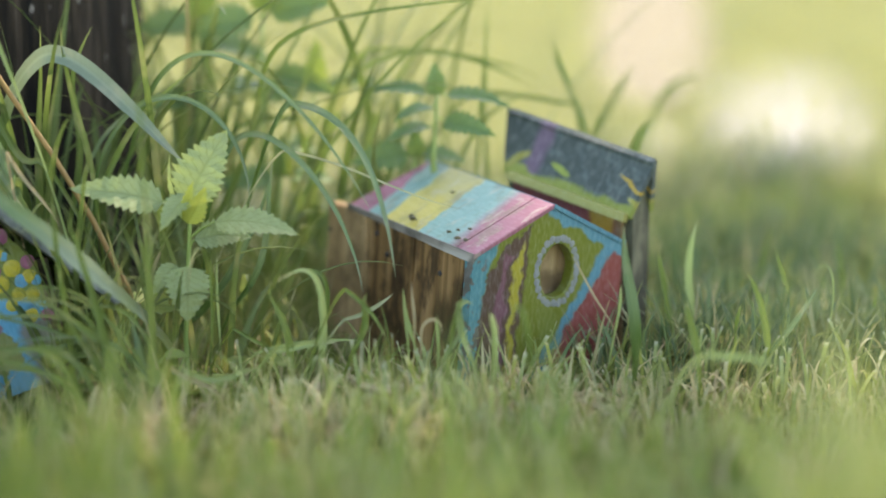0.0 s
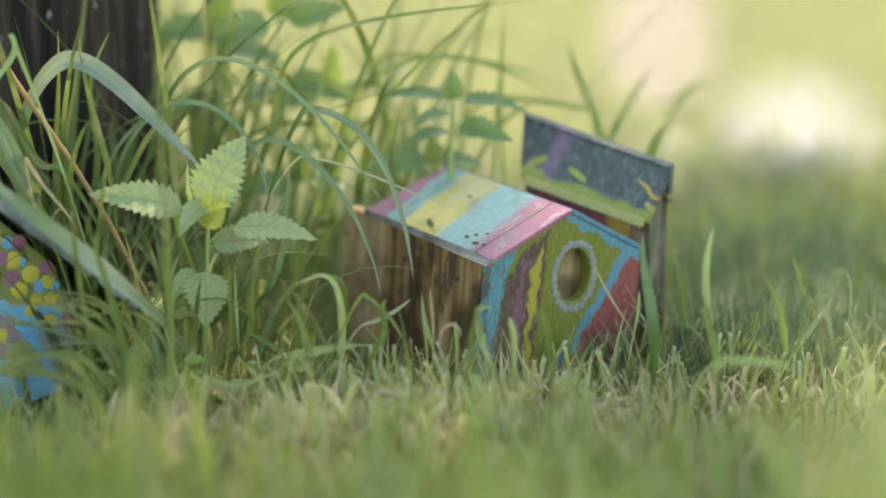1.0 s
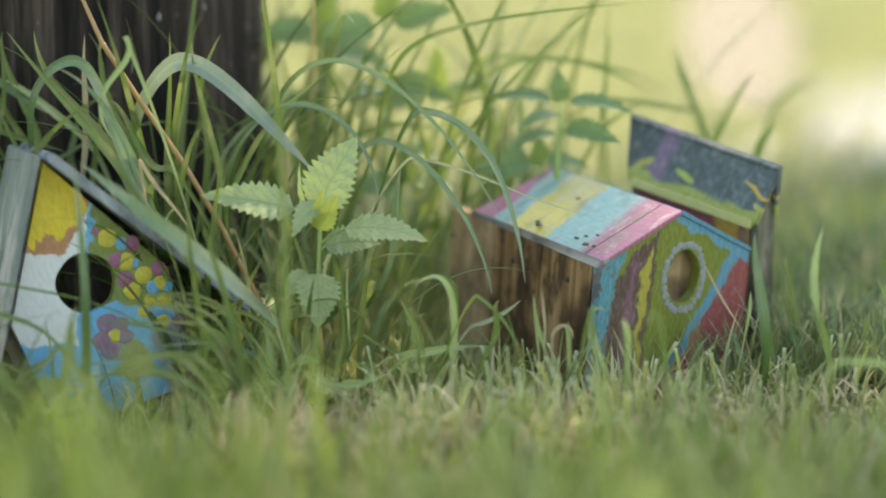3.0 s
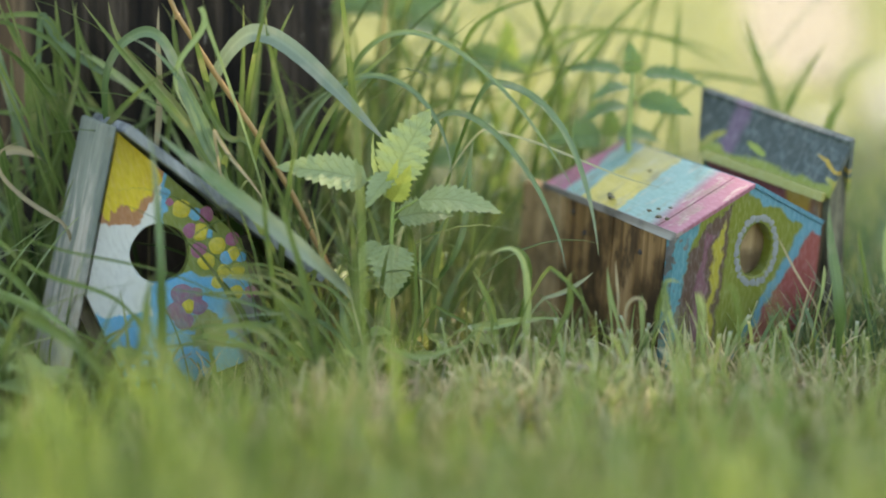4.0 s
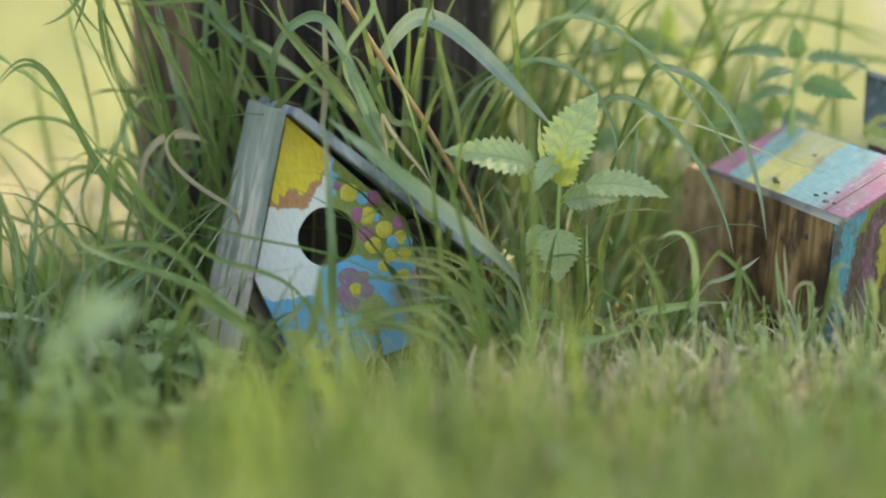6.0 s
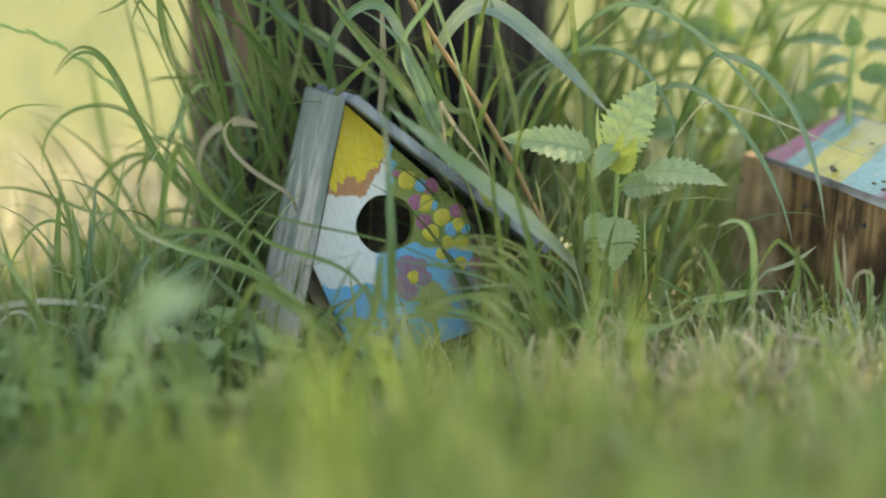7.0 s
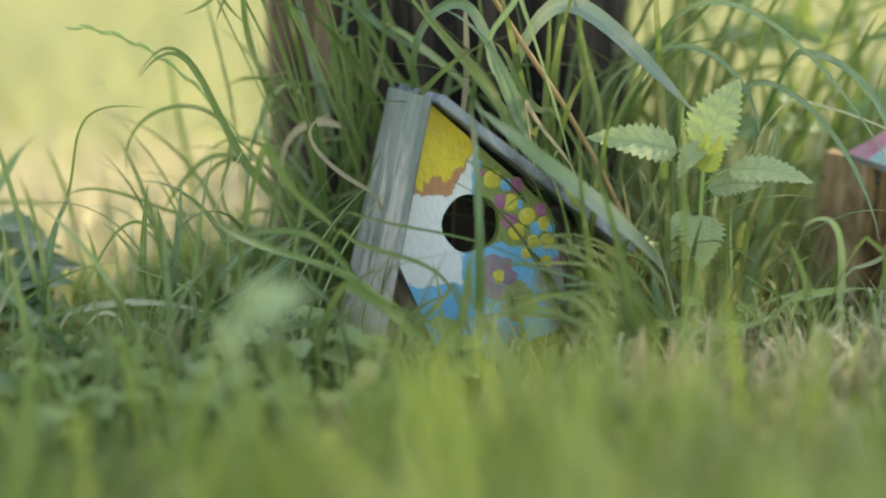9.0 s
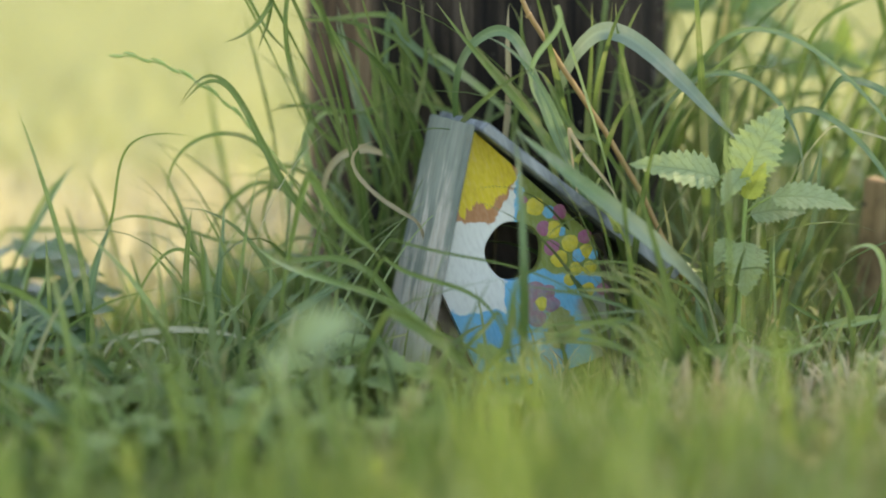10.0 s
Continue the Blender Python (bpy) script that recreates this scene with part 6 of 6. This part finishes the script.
for i in range(14, 25):
    p, q = spine[i], (spine[min(i + 1, 24)] - spine[i - 1]).normalized()
    side = Vector((0, 0.35, 0.9 if i % 2 else -0.9)) * 0.0012
    mesh_part("spikelet", tube([p, p + side + q * 0.003, p + side * 1.2 + q * 0.0075, p + side + q * 0.0105], [0.0004, 0.0011, 0.0009, 0.0002], 6), M_STEM, seeding)

# ---- tall grass round the post ----
rng = np.random.default_rng(11)


def clump(n_b, cx, cy, rx, ry):
    a, r = rng.uniform(0, 2 * np.pi, n_b), np.sqrt(rng.uniform(0, 1, n_b))
    return np.stack([cx + rx * r * np.cos(a), cy + ry * r * np.sin(a)], 1)


def beside_roof(r):
    """No long grass stands against the outer face of the steep roof."""
    return (r[:, 0] > -0.125) & (r[:, 0] < -0.03) & (r[:, 1] < 0.085)


def beside_planks(r):
    """Nor against the plank side of the low box."""
    inv = np.array(HOUSE_B.to_3x3().inverted())
    q = (r - np.array(HOUSE_B.translation)[:2]) @ inv[:2, :2].T
    return (q[:, 0] > -0.075) & (q[:, 0] < 0.0) & (q[:, 1] > -0.01) & (q[:, 1] < 0.17)


roots = np.concatenate([clump(95, -0.01, 0.105, 0.095, 0.025), clump(20, 0.11, 0.15, 0.05, 0.05), clump(26, 0.20, 0.20, 0.09, 0.07), clump(46, 0.125, 0.28, 0.03, 0.05), clump(16, 0.26, 0.26, 0.08, 0.05)])
roots = roots[clear_of_things(roots[:, 0], roots[:, 1]) & ~beside_roof(roots) & ~beside_planks(roots)]
blades("tall_grass", roots, rng.uniform(0.16, 0.36, len(roots)), rng.uniform(0.003, 0.0075, len(roots)), 1.25, 14, M_TALL, 21, "tall uncut grass tussock round the post", "grass", True)
roots = np.concatenate([clump(56, -0.125, 0.06, 0.07, 0.06), clump(55, 0.092, 0.03, 0.04, 0.04), clump(44, 0.165, 0.08, 0.06, 0.06), clump(50, 0.22, 0.22, 0.08, 0.06), clump(60, -0.08, 0.10, 0.05, 0.05)])
roots = roots[clear_of_things(roots[:, 0], roots[:, 1]) & ~beside_roof(roots) & ~beside_planks(roots)]
blades("bowed_grass", roots, rng.uniform(0.08, 0.19, len(roots)), rng.uniform(0.0024, 0.0055, len(roots)), 1.6, 12, M_BOWED, 22, "long bowed grass round the boxes", "grass", True)
roots = np.concatenate([clump(560, 0.52, 0.20, 0.17, 0.17), clump(260, 0.47, 0.03, 0.11, 0.05), clump(110, 0.40, 0.02, 0.12, 0.05), clump(280, 0.53, 0.06, 0.14, 0.07), clump(200, 0.62, 0.45, 0.25, 0.25)])
roots = roots[clear_of_things(roots[:, 0], roots[:, 1])]
blades("rough_grass", roots, rng.uniform(0.035, 0.075, len(roots)), rng.uniform(0.002, 0.004, len(roots)), 0.7, 7, M_ROUGH, 23, "rough half-long grass beside the boxes", "grass", True)

roots = clump(85, -0.15, -0.06, 0.13, 0.07)
roots = roots[clear_of_things(roots[:, 0], roots[:, 1])]
low = np.interp(roots[:, 0], (-0.30, -0.16), (0.75, 1.0))
blades("matted_grass", roots, low * rng.uniform(0.05, 0.12, len(roots)), rng.uniform(0.0024, 0.0058, len(roots)), 1.6, 10, M_BOWED, 41, "long grass lying matted at the foot of the tussock", "grass", True)

roots = np.concatenate([clump(16, -0.23, 0.03, 0.10, 0.03), clump(14, -0.15, -0.015, 0.07, 0.03), clump(12, -0.27, -0.06, 0.05, 0.03)])
roots = roots[clear_of_things(roots[:, 0], roots[:, 1])]
blades("leaning_grass", roots, rng.uniform(0.07, 0.18, len(roots)), rng.uniform(0.0025, 0.0060, len(roots)), 0.7, 12, M_LEAN, 46, "long grass blades leaning across one another", "grass", True, tilt=1.25)

# ---- mown lawn ----
def scatter(n_b, x0, x1, y0, y1, margin):
    x, y = rng.uniform(x0, x1, n_b), rng.uniform(y0, y1, n_b)
    ok = in_wedge(x, y, margin) & clear_of_things(x, y)
    return np.stack([x[ok], y[ok]], 1)


roots = scatter(62000, -0.55, 0.95, -0.80, 0.80, 0.06)
roots = roots[roots[:, 1] + rng.normal(0, 0.03, len(roots)) < 0.34 + 0.42 * roots[:, 0] - 0.6 * np.clip(-0.18 - roots[:, 0], 0, 0.15)]
bald = np.exp(-(((roots[:, 0] - 0.27) / 0.13) ** 2 + ((roots[:, 1] + 0.06) / 0.06) ** 2)) + 0.8 * np.exp(-(((roots[:, 0] - 0.14) / 0.07) ** 2 + ((roots[:, 1] + 0.10) / 0.05) ** 2))
roots = roots[rng.uniform(0, 1, len(roots)) > 0.72 * bald]
lush = np.array([0.95 + 0.55 * noise.noise((x * 9, y * 9, 3)) for x, y in roots])
lush *= np.where((roots[:, 0] < -0.20) & (roots[:, 1] > -0.02), 0.5, 1.0) * np.where((roots[:, 0] < 0.0) & (roots[:, 1] < -0.05), 0.42, 1.0)
lush *= np.where((abs(roots[:, 0] + 0.005) < 0.075) & (abs(roots[:, 1] + 0.09) < 0.10), 0.55, 1.0)
lush *= np.where((roots[:, 0] < -0.09) & (abs(roots[:, 1] + 0.01) < 0.09), 0.55, 1.0)
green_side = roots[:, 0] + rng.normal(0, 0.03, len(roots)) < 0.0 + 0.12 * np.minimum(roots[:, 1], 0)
blades("lawn_grass", roots[~green_side], (lush * rng.gamma(6, 0.0040, len(roots)))[~green_side], rng.uniform(0.0014, 0.0032, len(roots))[~green_side], 1.15, 5, M_LAWN, 31, "short mown green lawn grass", "grass")
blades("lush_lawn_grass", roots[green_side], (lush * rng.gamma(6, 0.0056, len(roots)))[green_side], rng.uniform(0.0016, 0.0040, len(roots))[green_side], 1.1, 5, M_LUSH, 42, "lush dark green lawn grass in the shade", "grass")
roots = scatter(7000, -0.55, 0.95, -0.80, 0.62, 0.06)
roots = roots[(roots[:, 0] < 0.10) | (roots[:, 1] > -0.06) | (rng.uniform(0, 1, len(roots)) > 0.6)]
roots = roots[(roots[:, 0] > -0.20) | (roots[:, 1] < -0.04)]
roots = roots[(roots[:, 0] > -0.02) | (rng.uniform(0, 1, len(roots)) > 0.85)]
blades("floppy_grass", roots, rng.uniform(0.035, 0.08, len(roots)), rng.uniform(0.0012, 0.0028, len(roots)), 2.0, 8, M_LAWN, 34, "longer floppy blades lying over the lawn", "grass", True)
roots = scatter(2600, -0.02, 0.95, -0.30, 0.40, 0.06)
blades("straw_litter", roots, rng.uniform(0.02, 0.055, len(roots)), rng.uniform(0.0008, 0.0018, len(roots)), 2.6, 6, M_STRAW, 35, "thin bleached straw caught in the lawn", "dry grass")
roots = scatter(72000, -1.0, 1.6, 0.1, 3.2, 0.1)
# the sun-coloured blades begin along the edge of the tree's shade
roots = roots[roots[:, 1] + rng.normal(0, 0.03, len(roots)) > 0.34 + 0.42 * roots[:, 0] - 0.6 * np.clip(-0.18 - roots[:, 0], 0, 0.15)]
keep = ((roots[:, 0] - 0.745 - 0.193 * (roots[:, 1] - 1.72)) / 0.078) ** 2 + ((roots[:, 1] - 1.72) / 0.75) ** 2 > 0.9
roots = roots[keep]
strip = roots[:, 1] + rng.normal(0, 0.06, len(roots)) < 0.62
blades("dry_lawn_grass", roots[strip], rng.gamma(9, 0.0030, strip.sum()), rng.uniform(0.003, 0.006, strip.sum()), 0.9, 3, M_CREAMLAWN, 44, "pale cream strip of sunlit lawn", "grass")
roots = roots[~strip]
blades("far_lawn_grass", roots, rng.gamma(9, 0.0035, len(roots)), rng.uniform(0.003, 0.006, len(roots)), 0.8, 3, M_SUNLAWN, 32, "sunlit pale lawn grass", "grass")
roots = np.concatenate([clump(520, 0.28, -0.06, 0.11, 0.06), clump(260, 0.14, -0.10, 0.07, 0.05), clump(260, 0.42, -0.02, 0.12, 0.05)])
roots = roots[clear_of_things(roots[:, 0], roots[:, 1])]
blades("dry_thatch", roots, rng.uniform(0.02, 0.05, len(roots)), rng.uniform(0.0012, 0.0034, len(roots)), 2.2, 6, M_STRAW, 33, "bleached dry thatch in the lawn", "dry grass")

roots = np.concatenate([clump(300, 0.46, 0.01, 0.16, 0.08), clump(200, 0.26, -0.07, 0.11, 0.06), clump(110, 0.62, 0.08, 0.16, 0.12)])
roots = roots[clear_of_things(roots[:, 0], roots[:, 1])]
blades("cut_stubble", roots, rng.uniform(0.014, 0.056, len(roots)), rng.uniform(0.0012, 0.0030, len(roots)), 0.6, 5, M_CUT, 39, "mown grass stubs with pale cut tips", "grass", True, cut=True)

# uncut grass between the eye and the mown strip
px, py = rng.uniform(-0.36, 0.46, 560), rng.uniform(-0.50, -0.12, 560)
ok = in_wedge(px, py, 0.03) & ((px > 0.04) | ((py > -0.27) & (rng.uniform(0, 1, 560) > 0.65)))
roots = np.stack([px[ok], py[ok]], 1)
tall = (0.42 - (roots[:, 1] + 1.45) * 0.285) * np.interp(roots[:, 0], (-0.13, -0.05, 0.05, 0.15), (0.62, 0.84, 0.95, 1.0))
tall = np.maximum(tall - bank(roots[:, 1]), 0.03)
blades("uncut_grass", roots, tall * rng.uniform(0.3, 1.05, len(roots)) * np.where(roots[:, 0] < 0.04, 0.7, 1.0), rng.uniform(0.0034, 0.0090, len(roots)), 1.0, 8, M_FRONT, 36, "uncut green grass in front of the mown strip", "grass", True)
roots = np.stack([rng.uniform(-0.34, 0.05, 70), rng.uniform(-0.20, -0.06, 70)], 1)
blades("upright_tufts", roots, rng.uniform(0.025, 0.065, 70) * np.interp(roots[:, 0], (-0.15, -0.05), (0.45, 1.0)), rng.uniform(0.0035, 0.0065, 70), 0.9, 8, M_LUSH, 43, "upright tufts of lush grass beside the tussock", "grass", True)

roots = np.concatenate([clump(18, 0.012, -0.47, 0.05, 0.17), clump(22, 0.27, -0.46, 0.12, 0.16), clump(30, 0.08, -0.27, 0.13, 0.07)])
reach = 0.42 - (roots[:, 1] + 1.45) * rng.uniform(0.238, 0.285, len(roots)) - bank(roots[:, 1])
blades("front_tuft", roots, reach * 1.04, rng.uniform(0.0026, 0.0070, len(roots)), 0.5, 8, M_FRONT, 40, "loose tuft of tall green grass before the boxes", "grass", True)

# loose tall grass on the near slope, with bleached tips
px, py = rng.uniform(-0.34, 0.10, 760), rng.uniform(-0.47, -0.17, 760)
ok = in_wedge(px, py, 0.03) & (rng.uniform(0, 1, 760) < np.interp(px, (-0.22, -0.06), (0.25, 1.0)))
roots = np.stack([px[ok], py[ok]], 1)
drop = 0.355 - 0.095 * rng.uniform(0, 1, len(roots)) ** 2.2
reach = np.maximum(0.42 - (roots[:, 1] + 1.45) * drop - bank(roots[:, 1]), 0.02)
blades("near_grass", roots, reach * 1.05, rng.uniform(0.0030, 0.0075, len(roots)), 0.7, 8, M_NEAR, 45, "loose yellow-green grass on the near slope", "grass", True)

px, py = rng.uniform(-0.04, 0.32, 330), rng.uniform(-0.74, -0.54, 330)
ok = in_wedge(px, py, 0.02)
roots = np.stack([px[ok], py[ok]], 1)
reach = np.maximum(0.42 - (roots[:, 1] + 1.45) * rng.uniform(0.318, 0.36, len(roots)) - bank(roots[:, 1]), 0.02)
blades("bank_grass", roots, reach * 1.04, rng.uniform(0.003, 0.006, len(roots)), 0.6, 8, M_FRONT, 48, "soft green uncut grass low on the bank", "grass", True)

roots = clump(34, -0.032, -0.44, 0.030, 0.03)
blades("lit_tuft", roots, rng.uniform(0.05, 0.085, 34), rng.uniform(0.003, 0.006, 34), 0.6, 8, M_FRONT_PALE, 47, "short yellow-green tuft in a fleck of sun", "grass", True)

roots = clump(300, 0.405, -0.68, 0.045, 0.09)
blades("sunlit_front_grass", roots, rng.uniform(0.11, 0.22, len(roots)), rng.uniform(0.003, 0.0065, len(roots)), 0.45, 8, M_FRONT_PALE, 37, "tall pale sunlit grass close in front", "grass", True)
# coarser lawn all round
gx, gy = rng.uniform(-4.0, 4.0, 120000), rng.uniform(-3.5, 5.0, 120000)
ok = ~in_wedge(gx, gy, 0.05) | (gy < -0.82) | (gy > 3.2)
ok &= (gx - 0.04) ** 2 + (gy + 1.45) ** 2 > 0.16
roots = np.stack([gx[ok], gy[ok]], 1)
blades("outer_lawn_grass", roots, rng.gamma(9, 0.0038, len(roots)), rng.uniform(0.008, 0.015, len(roots)), 0.9, 3, M_SUNLAWN, 38, "wide lawn of short dry grass", "grass")

# ---- weeds at the foot of the tussock ----
def weed(x, y, h, size, seed, count=7, material=None):
    r = random.Random(seed)
    foot = float(bank(y))
    ob = thing("leafy_weed", pose(x, y, foot), "low broad-leaved weed growing in the lawn", "weed", "weeds")
    for i in range(count):
        a = r.uniform(0, 6.283)
        L = size * r.uniform(0.7, 1.2)
        top = Vector((x + 0.018 * math.cos(a), y + 0.018 * math.sin(a), foot + h * r.uniform(0.45, 1.0)))
        mesh_part("leaf_stalk", tube([(x, y, foot - 0.003), Vector((x, y, foot)).lerp(top, 0.6) + Vector((0, 0, 0.006)), top], [0.0012, 0.001, 0.0008], 5), M_STEM, ob)
        d = Vector((math.cos(a), math.sin(a), r.uniform(-0.2, 0.25)))
        mesh_part("leaf", nettle_leaf(top, top + d * L, (0.1 * math.cos(a), -0.3, 0.95), L * 0.85, 0.12, 6, 0.15), material or M_WEED, ob)


r_weed = random.Random(77)
for k in range(11):
    weed(r_weed.uniform(-0.25, -0.03), r_weed.uniform(-0.17, -0.04), r_weed.uniform(0.018, 0.042), r_weed.uniform(0.014, 0.026), 100 + k, 6)
weed(-0.165, -0.120, 0.022, 0.020, 2, 8)
weed(-0.112, -0.105, 0.030, 0.022, 3, 7)
weed(-0.225, -0.060, 0.026, 0.018, 4, 8)
weed(-0.102, -0.045, 0.034, 0.026, 5, 12, M_WEED_PALE)
weed(-0.078, -0.062, 0.026, 0.018, 14, 6, M_WEED_PALE)
weed(-0.215, -0.110, 0.022, 0.018, 6, 8)
weed(-0.140, -0.075, 0.026, 0.018, 13, 8)
# young nettle standing out of the mown strip
sprig = thing("young_nettle", pose(-0.114, -0.34, 0.013), "young pale nettle sprig standing in the lawn", "nettle plant", "nettles")
mesh_part("stem", tube([(-0.116, -0.338, 0.010), (-0.113, -0.339, 0.075), (-0.114, -0.34, 0.128)], [0.0016, 0.0013, 0.0009], 6), M_STEM, sprig)
for base, tip, face, wide in (((-0.112, -0.340, 0.122), (-0.080, -0.345, 0.135), (0.0, -0.80, 0.6), 0.024), ((-0.115, -0.341, 0.122), (-0.122, -0.347, 0.104), (-0.2, -1.0, 0.3), 0.010),
                              ((-0.113, -0.340, 0.118), (-0.104, -0.348, 0.134), (0.1, -0.9, 0.3), 0.010)):
    mesh_part("leaf", nettle_leaf(Vector(base), Vector(tip), face, wide, 0.12, 8, 0.2), M_SPRIG, sprig)
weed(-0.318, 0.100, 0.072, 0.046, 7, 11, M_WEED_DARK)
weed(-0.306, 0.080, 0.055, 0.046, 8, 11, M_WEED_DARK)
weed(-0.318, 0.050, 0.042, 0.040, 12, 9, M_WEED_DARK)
weed(0.165, 0.000, 0.032, 0.020, 9, 6)
weed(0.105, -0.010, 0.040, 0.020, 10, 6)
weed(0.090, 0.030, 0.070, 0.026, 11, 6)

# ---- sunlit stones and gravel on the far lawn ----
n = Nodes("pale_stone")
p = n.coords()
n.bump(n.noise(p, 40, 6, 0.7), 0.5, 0.01)
M_STONE = n.done(n.ramp(n.noise(p, 18, 5), (0.3, (0.145, 0.148, 0.158)), (0.7, (0.195, 0.198, 0.212))), 0.8, 0.3)


def stone(x, y, sx, sy, sz, seed, turn=0.0):
    bm = bmesh.new()
    bmesh.ops.create_icosphere(bm, subdivisions=4, radius=1.0)
    for v in bm.verts:
        k = 1 + 0.22 * noise.noise(v.co * 1.6 + Vector((seed, 0, 0))) + 0.06 * noise.noise(v.co * 5 + Vector((0, seed, 0)))
        v.co = Vector((v.co.x * sx * k, v.co.y * sy * k, v.co.z * sz * k))
    for f in bm.faces:
        f.smooth = True
    me = bpy.data.meshes.new("field_stone")
    bm.to_mesh(me)
    bm.free()
    me.materials.append(M_STONE)
    ob = new("field_stone", me)
    ob.matrix_world = pose(x, y, sz * 0.35, 0, 0, turn)
    return tagged(ob, "pale sunlit rounded stone lying on the lawn", "stone", "pale stones")


stone(0.742, 0.985, 0.088, 0.33, 0.016, 1, -14)
stone(0.575, 0.84, 0.030, 0.12, 0.010, 2, -12)
bm = bmesh.new()
ring = []
for i in range(48):
    a = 2 * math.pi * i / 48
    r = 1 + 0.22 * noise.noise((math.cos(a) * 1.5, math.sin(a) * 1.5, 4))
    ring.append(bm.verts.new((0.745 + 0.078 * r * math.cos(a) + 0.145 * r * math.sin(a), 1.72 + 0.75 * r * math.sin(a) - 0.015 * r * math.cos(a), 0.012)))
low = [bm.verts.new((v.co.x * 1.0, v.co.y, -0.01)) for v in ring]
bm.faces.new(ring)
for i in range(48):
    bm.faces.new((ring[i], low[i], low[(i + 1) % 48], ring[(i + 1) % 48]))
me = bpy.data.meshes.new("gravel_patch")
bm.to_mesh(me)
bm.free()
n = Nodes("pale_gravel")
p = n.coords()
g = n.noise(p, 110, 5, 0.7)
n.bump(g, 1.0, 0.01)
me.materials.append(n.done(n.ramp(g, (0.3, (0.12, 0.11, 0.078)), (0.7, (0.20, 0.186, 0.138))), 0.9, 0.2))
tagged(new("gravel_patch", me), "pale bare gravel patch in the lawn", "gravel", kind="structure")

# bleached wood chip in the grass before the striped box
M_CHIP = wood("bleached_chip_wood", (0.20, 0.15, 0.09), (0.34, 0.27, 0.17), (0.44, 0.37, 0.25), "x")
chip = thing("wood_chip", pose(0.2450, -0.0600, 0.030, 10, 12, -8), "bleached pale wood chip lying in grass", "wood chip")
part("chip", slab([(-0.010, -0.004, 0), (0.011, -0.003, 0), (0.008, 0.004, 0), (-0.011, 0.004, 0)], 0.0035, 0.0009, 2, 0.0008), M_CHIP, chip)
